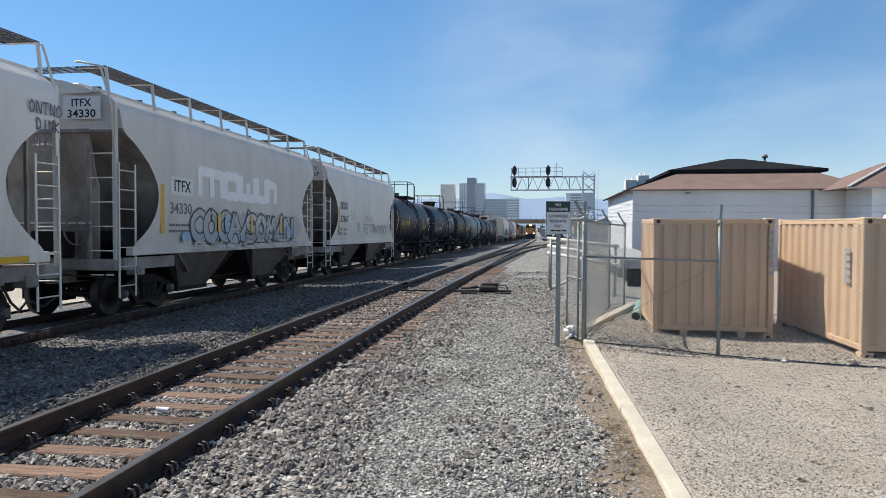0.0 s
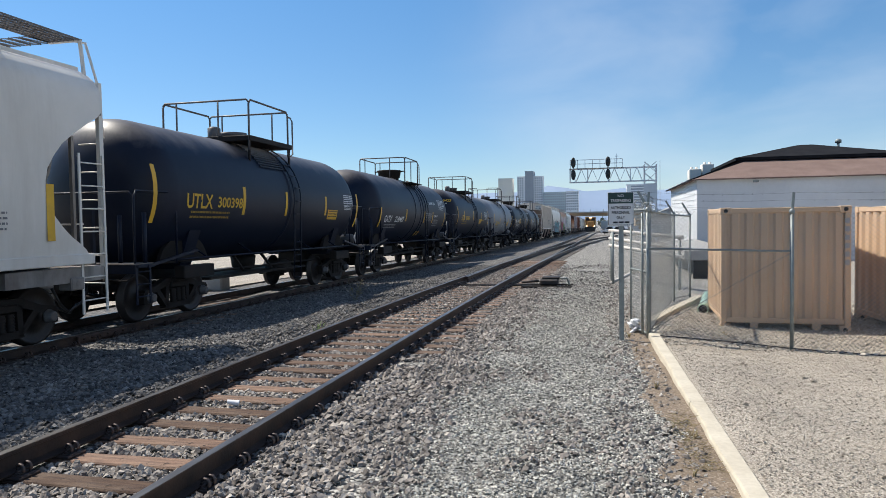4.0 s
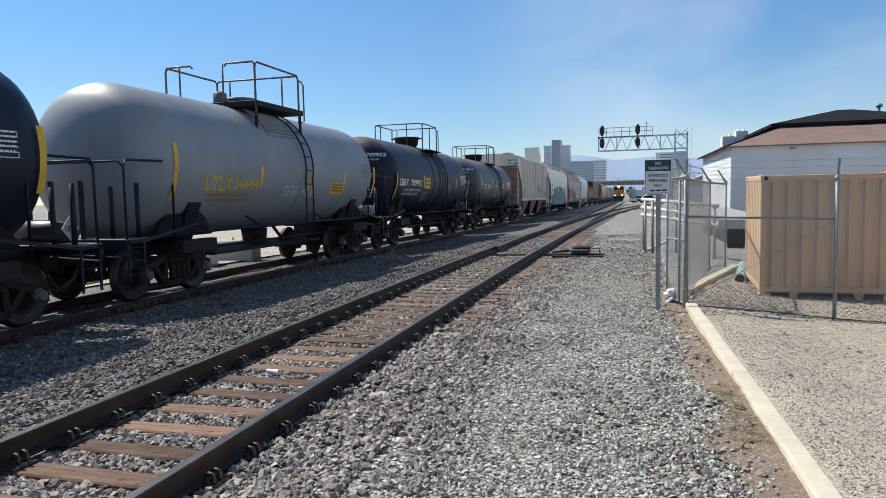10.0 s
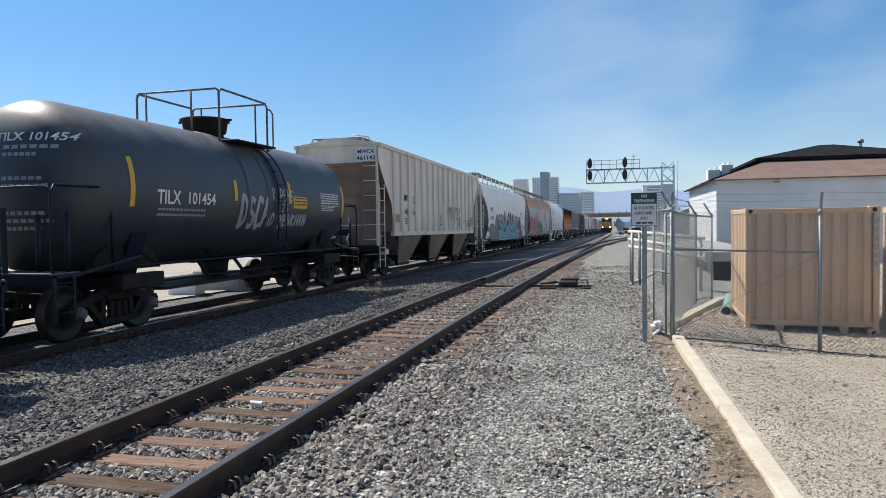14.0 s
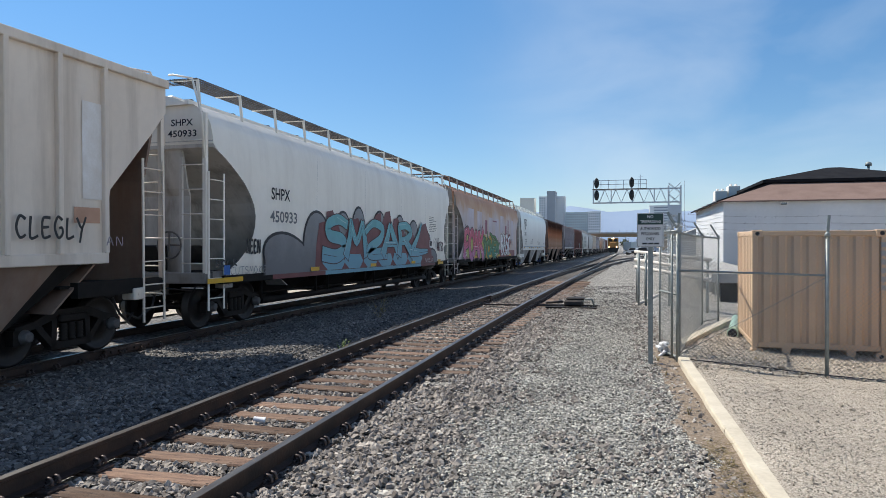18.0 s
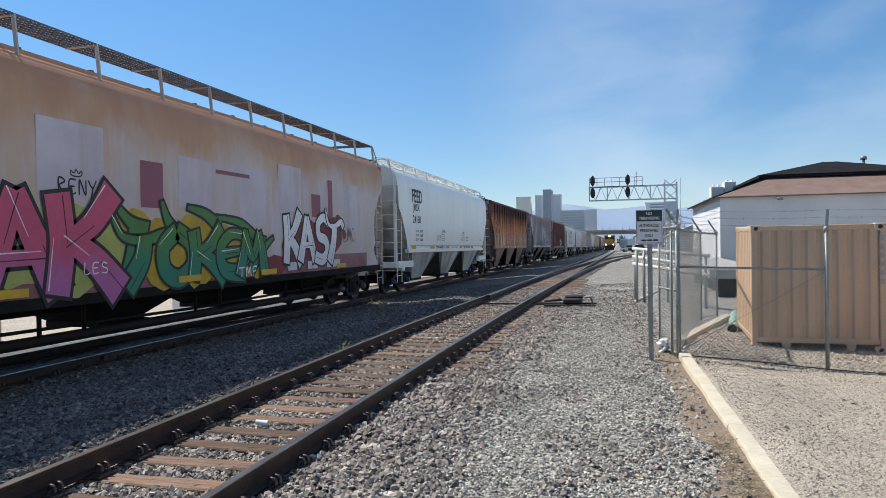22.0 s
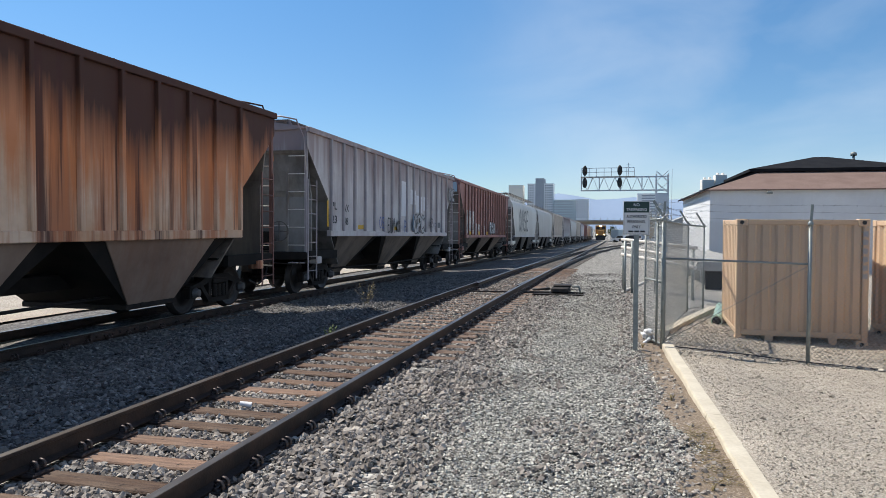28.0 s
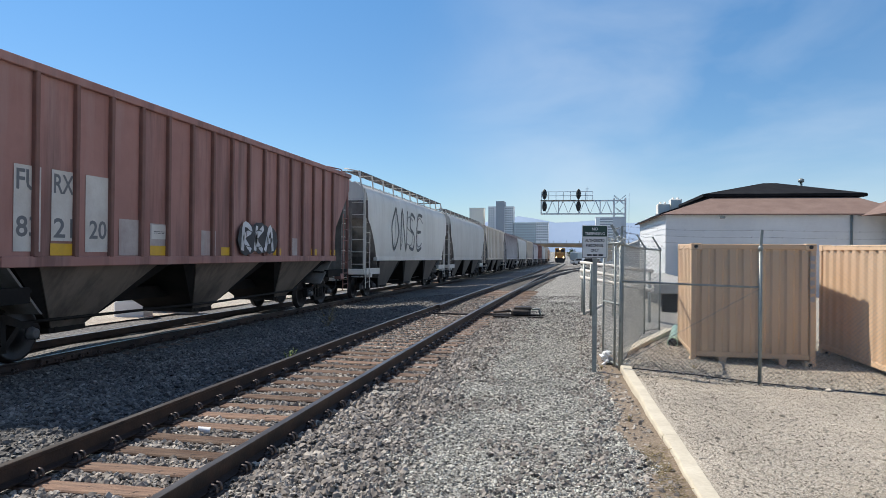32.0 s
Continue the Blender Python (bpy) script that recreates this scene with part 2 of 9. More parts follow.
M = dict(
    ballast=stones_mat("ballast", BED, 0.034, bump=1.0),
    dark_ballast=stones_mat("dark ballast", DARKBED, 0.05, bump=1.0),
    coarse_stone=stones_mat("coarse ballast stone", COARSE, 0.03, island=True, bump=0.35),
    dark_stone=stones_mat("dark ballast stone", [(0.0546, 0.0504, 0.0484), (0.116, 0.107, 0.101), (0.21, 0.198, 0.182), (0.084, 0.0798, 0.0756), (0.316, 0.294, 0.269)], 0.03, island=True, bump=0.35),
    ballast_stone=stones_mat("ballast stone", GREYS, 0.02, island=True, bump=0.3),
    yard=stones_mat("yard gravel", [(0.17, 0.14, 0.11), (0.37, 0.32, 0.265), (0.54, 0.485, 0.405), (0.26, 0.225, 0.18), (0.45, 0.40, 0.33)], 0.012, bump=1.0, dirt=(0.33, 0.28, 0.215)),
    soil=stones_mat("dry soil", [(0.17, 0.125, 0.085), (0.24, 0.185, 0.13), (0.13, 0.098, 0.07), (0.33, 0.265, 0.20)], 0.014, bump=0.8, dirt=(0.20, 0.15, 0.10)),
    hend=streaks(streaks(mat("sooty car end paint", (0.33, 0.315, 0.30), (0.24, 0.225, 0.21), 0.8, 0.7, 0, 0.04, fine=0.08), (0.10, 0.07, 0.055), 0.75, 0.9, 0.44, 0.66, 0.6), (0.05, 0.045, 0.042), 0.5, 2.4, 0.5, 0.7),
    yard_stone=stones_mat("yard stone", [(0.16, 0.136, 0.108), (0.38, 0.335, 0.275), (0.62, 0.56, 0.475), (0.27, 0.24, 0.198), (0.50, 0.45, 0.375)], 0.02, island=True, bump=0.2),
    rail=mat("rail steel", (0.035, 0.028, 0.026), (0.07, 0.045, 0.035), 3, 0.55, 0.3, 0.3, fine=0.2),
    railtop=mat("worn rail head", (0.22, 0.21, 0.20), (0.12, 0.105, 0.095), 2, 0.36, 0.75, stretch=(8, 0.6, 8)),
    plate=mat("rusty plate", (0.10, 0.06, 0.045), (0.05, 0.035, 0.03), 9, 0.7, 0.4, 0.4, fine=0.2, rand=0.15),
    clip=mat("rail clip steel", (0.06, 0.05, 0.05), (0.12, 0.085, 0.07), 14, 0.5, 0.6, 0.2, fine=0.2),
    tie=streaks(streaks(mat("weathered timber", (0.225, 0.145, 0.10), (0.095, 0.06, 0.05), 5, 0.85, 0, 0.9, stretch=(0.6, 6, 6), fine=0.35, rand=0.45, bscale=60), (0.24, 0.19, 0.15), 0.5, 1.3, 0.45, 0.7, 1.0), (0.03, 0.022, 0.02), 0.9, 9.0, 0.60, 0.66, 1.0),
    dusty_tie=mat("dusty far timber", (0.17, 0.15, 0.13), (0.10, 0.088, 0.078), 2, 0.9, 0, 0.3, fine=0.2),
    kerb=mat("kerb timber", (0.60, 0.545, 0.44), (0.50, 0.445, 0.35), 2.2, 0.85, 0, 0.5, fine=0.14),
    tan=mat("tan container paint", (0.64, 0.46, 0.305), (0.57, 0.40, 0.26), 1.3, 0.6, 0, 0.05, fine=0.09),
    tan_dark=mat("container underframe", (0.30, 0.20, 0.12), (0.2, 0.14, 0.09), 3, 0.7),
    galv=mat("galvanized steel", (0.29, 0.32, 0.31), (0.20, 0.22, 0.215), 9, 0.5, 0.25, fine=0.15),
    wire=mat("fence wire", (0.36, 0.375, 0.365), (0.26, 0.27, 0.265), 20, 0.5, 0.3),
    barb=mat("barbed wire", (0.16, 0.15, 0.15), (0.1, 0.09, 0.09), 20, 0.6, 0.6),
    white=mat("white paint", (0.74, 0.75, 0.76), (0.66, 0.67, 0.68), 0.6, 0.6, fine=0.05),
    whitebrick=mat("white painted wall", (0.72, 0.725, 0.735), (0.64, 0.645, 0.66), 0.5, 0.7, 0, 0.25, fine=0.06),
    roof=mat("brown shingle roof", (0.235, 0.165, 0.14), (0.19, 0.13, 0.11), 1.2, 0.9, 0, 0.6, fine=0.25, bscale=30),
    roofcap=mat("black roofing", (0.012, 0.012, 0.014), (0.02, 0.02, 0.022), 2, 0.85),
    concrete=mat("concrete", (0.42, 0.41, 0.39), (0.34, 0.33, 0.31), 1.2, 0.9, 0, 0.4, fine=0.12),
    tarp=mat("green pipe plastic", (0.16, 0.36, 0.31), (0.12, 0.30, 0.26), 6, 0.5),
    black=plain("black", (0.02, 0.02, 0.022), 0.5),
    darkmetal=mat("dark equipment steel", (0.03, 0.03, 0.032), (0.06, 0.05, 0.045), 6, 0.6, 0.4, 0.2, fine=0.2),
    silver=mat("silver paint", (0.55, 0.56, 0.57), (0.45, 0.46, 0.48), 1, 0.5, 0.3),
    truck=mat("grimy cast steel", (0.012, 0.0105, 0.010), (0.024, 0.018, 0.015), 4, 0.7, 0.0, 0.3, fine=0.2),
    wheel=mat("wheel steel", (0.03, 0.024, 0.022), (0.017, 0.015, 0.015), 5, 0.5, 0.3, 0.1, fine=0.15),
    tread=mat("wheel tread", (0.36, 0.35, 0.35), (0.25, 0.24, 0.23), 5, 0.3, 0.9),
    # sooty steel; also the black put under the dock ledge as shade
    soot=mat("sooty steel and dock shade", (0.013, 0.012, 0.0115), (0.024, 0.020, 0.018), 1.5, 0.8, 0, 0.1, fine=0.15),
    # pale upper shell mixes settled dust with sunlight painted onto the tank tops
    tankblack=drips(streaks(mat("black tank paint", (0.0042, 0.0088, 0.023), (0.0075, 0.0125, 0.028), 1.0, 0.46, 0, 0.015, fine=0.15), (0.022, 0.024, 0.030), 0.12, 2.2), (0.20, 0.18, 0.17), 3.25, 4.1, 0.65, 1.1, 0.8, 0.5, 0.2),
    tankdust=drips(streaks(mat("dusty black tank paint", (0.026, 0.031, 0.041), (0.036, 0.041, 0.050), 0.8, 0.45, 0, 0.02, fine=0.1), (0.06, 0.059, 0.057), 0.4, 1.8), (0.22, 0.20, 0.18), 3.1, 4.0, 0.7, 1.1, 0.8, 0.5, 0.2),
    tankgrey=streaks(mat("grey tank paint", (0.25, 0.27, 0.30), (0.21, 0.225, 0.255), 0.9, 0.5, 0, 0.03, fine=0.06), (0.13, 0.12, 0.11), 0.3, 2.0),
    hgrey=streaks(mat("light grey hopper paint", (0.74, 0.705, 0.655), (0.68, 0.645, 0.59), 0.5, 0.5, 0, 0.02, fine=0.04), (0.40, 0.35, 0.295), 0.35, 1.6),
    hcream=streaks(mat("cream hopper paint", (0.90, 0.855, 0.775), (0.86, 0.81, 0.73), 0.5, 0.45, 0, 0.02, fine=0.04), (0.55, 0.49, 0.41), 0.3, 1.6),
    hdull=streaks(streaks(mat("dusty grey hopper paint", (0.65, 0.615, 0.575), (0.58, 0.55, 0.51), 0.5, 0.55, 0, 0.02, fine=0.05), (0.42, 0.375, 0.33), 0.4, 1.4), (0.52, 0.38, 0.24), 0.4, 0.7, 0.58, 0.7, 0.6),
    hwhite=streaks(mat("clean light grey paint", (0.84, 0.85, 0.81), (0.80, 0.81, 0.77), 0.4, 0.28, 0, 0.01, fine=0.03), (0.60, 0.60, 0.57), 0.25, 1.2),
    htan=streaks(streaks(mat("tan grey hopper paint", (0.80, 0.70, 0.60), (0.73, 0.63, 0.535), 0.6, 0.55, 0, 0.03, fine=0.05), (0.36, 0.28, 0.21), 0.45, 2.2), (0.74, 0.70, 0.68), 0.35, 1.1, 0.56, 0.7, 0.06),
    hfade=drips(drips(streaks(streaks(mat("faded pinkish hopper paint", (0.62, 0.53, 0.50), (0.52, 0.45, 0.46), 0.35, 0.6, 0, 0.03, fine=0.05), (0.56, 0.36, 0.22), 0.6, 0.55, 0.5, 0.62, 0.4), (0.60, 0.56, 0.59), 0.7, 2.6, 0.5, 0.66), (0.50, 0.28, 0.14), 2.7, 4.7, 0.8, 0.5, 0.8, 0.25), (0.42, 0.20, 0.11), 3.3, 5.0, 0.7, 0.8, 0.7, 0.2),
    hrust=streaks(drips(drips(streaks(mat("rusted hopper paint", (0.72, 0.54, 0.40), (0.58, 0.33, 0.19), 0.6, 0.75, 0, 0.06, fine=0.12), (0.46, 0.15, 0.06), 0.85, 2.2, 0.47, 0.6, 0.05), (0.60, 0.19, 0.06), 0.4, 4.4, 0.8, 2.0, 0.5, 0.05, 0.07), (0.045, 0.016, 0.012), 1.9, 5.0, 0.95, 0.9, 0.9, 0.03, 0.13), (0.07, 0.022, 0.016), 0.9, 3.4, 0.53, 0.63, 0.025),
    hbaytan=streaks(mat("rusty tan bay paint", (0.30, 0.215, 0.165), (0.19, 0.125, 0.095), 0.9, 0.7, 0, 0.04, fine=0.08), (0.20, 0.09, 0.05), 0.6, 1.8),
    hbaybrown=streaks(mat("grimy brown bay paint", (0.27, 0.215, 0.175), (0.19, 0.15, 0.12), 0.9, 0.7, 0, 0.04, fine=0.08), (0.05, 0.036, 0.03), 0.8, 1.8),
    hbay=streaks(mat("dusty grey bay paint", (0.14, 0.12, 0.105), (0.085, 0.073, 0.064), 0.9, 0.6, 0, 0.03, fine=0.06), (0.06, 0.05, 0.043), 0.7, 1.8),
    hslope=streaks(streaks(mat("grimy light end paint", (0.55, 0.535, 0.51), (0.46, 0.44, 0.415), 0.7, 0.6, 0, 0.03, fine=0.06), (0.18, 0.15, 0.125), 0.7, 1.3, 0.5, 0.68, 0.4), (0.10, 0.09, 0.085), 0.5, 2.6, 0.54, 0.7),
    hlilac=drips(streaks(streaks(mat("chalky grey hopper paint", (0.66, 0.62, 0.61), (0.56, 0.52, 0.515), 0.7, 0.65, 0, 0.03, fine=0.08), (0.40, 0.32, 0.31), 0.55, 2.6, 0.5, 0.66, 0.07), (0.44, 0.36, 0.355), 0.55, 0.8, 0.48, 0.64, 0.5), (0.30, 0.215, 0.21), 2.4, 5.0, 0.85, 1.8, 0.55, 0.05),
    hriblilac=streaks(mat("grimy grey rib paint", (0.46, 0.41, 0.42), (0.34, 0.30, 0.31), 1.2, 0.7, 0, 0.04, fine=0.1), (0.14, 0.11, 0.115), 0.6, 2.0, 0.5, 0.64, 0.08),
    # rib tone holds rust stains and the shade on their camera-facing sides
    hribdark=streaks(mat("rusty rib paint with shade", (0.25, 0.125, 0.10), (0.17, 0.08, 0.065), 1.2, 0.7, 0, 0.04, fine=0.1), (0.08, 0.04, 0.035), 0.6, 2.0, 0.5, 0.64, 0.08),
    hmaroon=streaks(streaks(mat("maroon hopper paint", (0.40, 0.20, 0.17), (0.33, 0.155, 0.13), 0.7, 0.65, 0, 0.03, fine=0.06), (0.42, 0.27, 0.24), 0.5, 2.2, 0.5, 0.7), (0.10, 0.05, 0.045), 0.6, 1.7, 0.5, 0.64, 0.08),
    gantry=mat("pale galvanized truss", (0.60, 0.63, 0.67), (0.52, 0.55, 0.59), 1, 0.5),
    stencil=plain("faded grey stencil", (0.36, 0.36, 0.38), 0.7),
    dimink=plain("worn white stencil", (0.32, 0.32, 0.33), 0.7),
    dimgold=plain("worn yellow stencil", (0.30, 0.19, 0.03), 0.7),
    grate=mat("running board steel", (0.20, 0.19, 0.18), (0.14, 0.12, 0.11), 4, 0.6, 0.5),
    ink=plain("black lettering", (0.02, 0.02, 0.025), 0.6),
    inkgrey=plain("grey lettering", (0.16, 0.16, 0.17), 0.6),
    yellow=mat("yellow marking", (0.72, 0.42, 0.02), (0.62, 0.36, 0.03), 5, 0.5),
    whiteink=plain("white lettering", (0.70, 0.70, 0.70), 0.6),
    gold=plain("yellow lettering", (0.62, 0.38, 0.03), 0.6),
)
for key, level in (("roofcap", 0.1), ("roof", 0.2), ("tankblack", 0.28), ("tie", 0.2), ("rail", 0.3), ("truck", 0.25), ("soot", 0.15), ("tankdust", 0.6)):
    M[key].node_tree.nodes["Principled BSDF"].inputs["Specular IOR Level"].default_value = level


# ---- mesh building ----
class Mesh:
    """Collects solids; ob() links them as one mesh object."""

    def __init__(self):
        self.v, self.f, self.s = [], [], []

    def add(self, verts, faces, smooth=False):
        k = len(self.v)
        self.v += [tuple(p) for p in verts]
        self.f += [tuple(i + k for i in f) for f in faces]
        self.s += [smooth] * len(faces)
        return self

    def box(self, x0, x1, y0, y1, z0, z1, bev=0.0):
        c = ((x0 + x1) / 2, (y0 + y1) / 2, (z0 + z1) / 2)
        h = (abs(x1 - x0) / 2, abs(y1 - y0) / 2, abs(z1 - z0) / 2)
        return self.obox(Matrix.Translation(c), h, bev)

    def obox(self, m, h, bev=0.0):
        hx, hy, hz = h
        if not bev:
            vs = [m @ Vector((a * hx, b * hy, c * hz)) for a in (-1, 1) for b in (-1, 1) for c in (-1, 1)]
            return self.add(vs, [(0, 1, 3, 2), (4, 6, 7, 5), (0, 4, 5, 1), (2, 3, 7, 6), (0, 2, 6, 4), (1, 5, 7, 3)])
        b = min(bev, hx * 0.9, hy * 0.9, hz * 0.9)
        vs, ix = [], {}
        for sx in (-1, 1):
            for sy in (-1, 1):
                for sz in (-1, 1):
                    for ax in range(3):
                        p = [sx * (hx - b), sy * (hy - b), sz * (hz - b)]
                        p[ax] = (sx * hx, sy * hy, sz * hz)[ax]
                        ix[sx, sy, sz, ax] = len(vs)
                        vs.append(m @ Vector(p))
        fs = []
        for ax in range(3):
            o = [k for k in range(3) if k != ax]
            for s in (-1, 1):
                q = []
                for a, c in ((-1, -1), (1, -1), (1, 1), (-1, 1)):
                    k = [0, 0, 0]
                    k[ax], k[o[0]], k[o[1]] = s, a, c
                    q.append(ix[(*k, ax)])
                fs.append(tuple(q))
        for ax in range(3):
            o = [k for k in range(3) if k != ax]
            for a in (-1, 1):
                for c in (-1, 1):
                    q = []
                    for s, t in ((-1, o[0]), (1, o[0]), (1, o[1]), (-1, o[1])):
                        k = [0, 0, 0]
                        k[ax], k[o[0]], k[o[1]] = s, a, c
                        q.append(ix[(*k, t)])
                    fs.append(tuple(q))
        for sx in (-1, 1):
            for sy in (-1, 1):
                for sz in (-1, 1):
                    fs.append(tuple(ix[sx, sy, sz, k] for k in range(3)))
        return self.add(vs, fs)

    def bar(self, a, b, w, h=None, up=(0, 0, 1)):
        """A square bar from a to b."""
        a, b = Vector(a), Vector(b)
        d = (b - a).normalized()
        u = Vector(up)
        if abs(d.dot(u)) > 0.95:
            u = Vector((1, 0, 0))
        s = d.cross(u).normalized()
        t = s.cross(d)
        w, h = w / 2, (h or w) / 2
        vs = [p + s * i * w + t * j * h for p in (a, b) for i, j in ((-1, -1), (1, -1), (1, 1), (-1, 1))]
        return self.add(vs, [(0, 1, 2, 3), (7, 6, 5, 4), (0, 4, 5, 1), (1, 5, 6, 2), (2, 6, 7, 3), (3, 7, 4, 0)])

    def tube(self, pts, r, n=8, caps=True):
        """A round bar along a line of points."""
        pts = [Vector(p) for p in pts]
        ring, k0 = [], len(self.v)
        for i, p in enumerate(pts):
            d = (pts[min(i + 1, len(pts) - 1)] - pts[max(i - 1, 0)]).normalized()
            u = Vector((0, 0, 1)) if abs(d.z) < 0.9 else Vector((1, 0, 0))
            s = d.cross(u).normalized()
            t = s.cross(d)
            ring += [p + (s * math.cos(2 * math.pi * j / n) + t * math.sin(2 * math.pi * j / n)) * r for j in range(n)]
        fs = [(i * n + j, i * n + (j + 1) % n, (i + 1) * n + (j + 1) % n, (i + 1) * n + j) for i in range(len(pts) - 1) for j in range(n)]
        self.add(ring, fs, True)
        if caps:
            m = (len(pts) - 1) * n
            self.f += [tuple(k0 + j for j in range(n))[::-1], tuple(k0 + m + j for j in range(n))]
            self.s += [False, False]
        return self

    def lathe(self, prof, axis="y", n=24, at=(0, 0, 0), smooth=True):
        """Turns a profile of (along, radius) about an axis."""
        k0, vs = len(self.v), []
        for a, r in prof:
            for j in range(n):
                c, s = r * math.cos(2 * math.pi * j / n), r * math.sin(2 * math.pi * j / n)
                p = {"x": (a, c, s), "y": (c, a, s), "z": (c, s, a)}[axis]
                vs.append((p[0] + at[0], p[1] + at[1], p[2] + at[2]))
        fs = [(i * n + j, i * n + (j + 1) % n, (i + 1) * n + (j + 1) % n, (i + 1) * n + j) for i in range(len(prof) - 1) for j in range(n)]
        self.add(vs, fs, smooth)
        m = (len(prof) - 1) * n
        self.f += [tuple(k0 + j for j in range(n)), tuple(k0 + m + j for j in range(n))]
        self.s += [False, False]
        return self

    def prism(self, poly, axis, lo, hi):
        """A polygon in the plane across an axis, given depth along it."""
        def at(p, d):
            return {"x": (d, p[0], p[1]), "y": (p[0], d, p[1]), "z": (p[0], p[1], d)}[axis]
        n = len(poly)
        return self.add([at(p, d) for d in (lo, hi) for p in poly],
                        [tuple(range(n))[::-1], tuple(range(n, 2 * n))] + [(i, (i + 1) % n, n + (i + 1) % n, n + i) for i in range(n)])

    def sweep(self, prof, path):
        """A closed profile of (side, up) carried along points with a level side direction."""
        n = len(prof)
        vs = []
        for i, p in enumerate(path):
            d = Vector(path[min(i + 1, len(path) - 1)]) - Vector(path[max(i - 1, 0)])
            s = Vector((d.y, -d.x, 0)).normalized()
            vs += [Vector(p) + s * a + Vector((0, 0, b)) for a, b in prof]
        fs = [(i * n + j, i * n + (j + 1) % n, (i + 1) * n + (j + 1) % n, (i + 1) * n + j) for i in range(len(path) - 1) for j in range(n)]
        return self.add(vs, fs + [tuple(range(n)), tuple(range((len(path) - 1) * n, len(path) * n))])

    def data(self, name, *mats):
        me = bpy.data.meshes.new(name)
        me.from_pydata([tuple(p) for p in self.v], [], self.f)
        for m in mats:
            me.materials.append(m)
        me.polygons.foreach_set("use_smooth", self.s)
        bm = bmesh.new()
        bm.from_mesh(me)
        bmesh.ops.recalc_face_normals(bm, faces=bm.faces)
        bm.to_mesh(me)
        bm.free()
        return me

    def ob(self, name, material, parent=None, label=""):
        o = new(name, self.data(name, material))
        o.parent = parent
        return tagged(o, label)


def hold(name, label, category, m=None, group="", kind=""):
    """A thing: an empty that carries its parts."""
    o = tagged(new(name), label, category, group, kind)
    o.empty_display_size = 0.2
    if m is not None:
        o.matrix_basis = m
    return o


def share(name, me, parent, m=None, label=""):
    o = new(name, me)
    o.parent = parent
    if m is not None:
        o.matrix_basis = m
    return tagged(o, label)


def lettering(text, size=1.0, bold=0.018):
    """Flat letters of the built-in font as points and faces, from x = 0, one line, capital height about 0.7 of size."""
    cu = bpy.data.curves.new("letters", "FONT")
    cu.body, cu.size, cu.resolution_u, cu.offset = text, size, 3, bold
    o = new("letters", cu)
    dg = bpy.context.evaluated_depsgraph_get()
    me = bpy.data.meshes.new_from_object(o.evaluated_get(dg))
    out = [tuple(v.co) for v in me.vertices], [tuple(p.vertices) for p in me.polygons]
    bpy.data.objects.remove(o)
    bpy.data.curves.remove(cu)
    bpy.data.meshes.remove(me)
    return out


TEXT = {}
for word in ("NO", "TRESPASSING", "AUTHORIZED", "PERSONNEL", "ONLY", "ITFX", "34330", "SOXX", "32967", "UTLX", "300398", "GATX", "228487", "300423", "GBRX",
             "709952", "TILX", "101454", "MWCX", "MW", "CX", "461", "142", "461142", "SHPX", "450933", "FEED", "JRSX", "24160", "CRDX", "CR", "DX", "312", "331", "312331",
             "PL", "WX", "23", "48", "FU", "RX", "83", "21", "20", "LD LMT", "LT WT", "CU FT", "225700", "60300", "5200", "SULFURIC ACID", "CAUTION", "OPEN HATCH", "BEFORE", "UNLOADING",
             "COMPARTMENT", "DO NOT HAMMER ON CAR", "233600", "32400", "VENT TANK", "WHEN UNLOADING", "1830", "24644", "FRA-A1P", "LD LMT 225000 LB 102050 KG", "LT WT 61000 LB 27650 KG", "FURX", "832120", "WARNING", "DO NOT APPLY VIBRATOR", "TO ANY PART OF THE CAR BODY", "EXCEPT VIBRATOR BRACKETS", "USE ON LOADED CAR ONLY", "CLOSE HOPPER SLIDES", "AND ROOF HATCHES", "BEFORE CAR IS MOVED", "VENT CAR WHEN UNLOADING"):
    TEXT[word] = lettering(word)


# ---- ground ----
RAIL_L, RAIL_R, TRACK_X = -4.175, -2.665, -3.42
LINE_X, LINE_Z = -9.54, -0.03


def drop(y):
    """The land falls away gently beyond the switch."""
    return 0.0 if y < 8 else -0.0115 * ((y - 8) ** 2 / 24 if y < 20 else y - 14)


def side(x):
    """The far line lies a little lower than the near one."""
    k = min(1, max(0, (-5.0 - x) / 3.0))
    e = min(1, max(0, (x - 1.4) / 1.2))
    return -0.22 * k * k * (3 - 2 * k) - 0.07 * e


def ground_z(x, y):
    return drop(min(y, 420)) + side(x)


def bumps(x, y):
    if RAIL_L - 0.1 < x < RAIL_R + 0.1:
        return -0.03 if y < 12 else -0.012
    if TRACK_X - 1.6 < x < TRACK_X + 1.7:
        return -0.03 + (0.045 if y < 9 else 0.0)
    return 0.05 * noise.noise((x * 0.45, y * 0.35, 3.1)) + 0.02 * noise.noise((x * 1.6, y * 1.6, 7.7))


def kerb_x(y):
    return 1.02 - 0.034 * (y - 4.8)


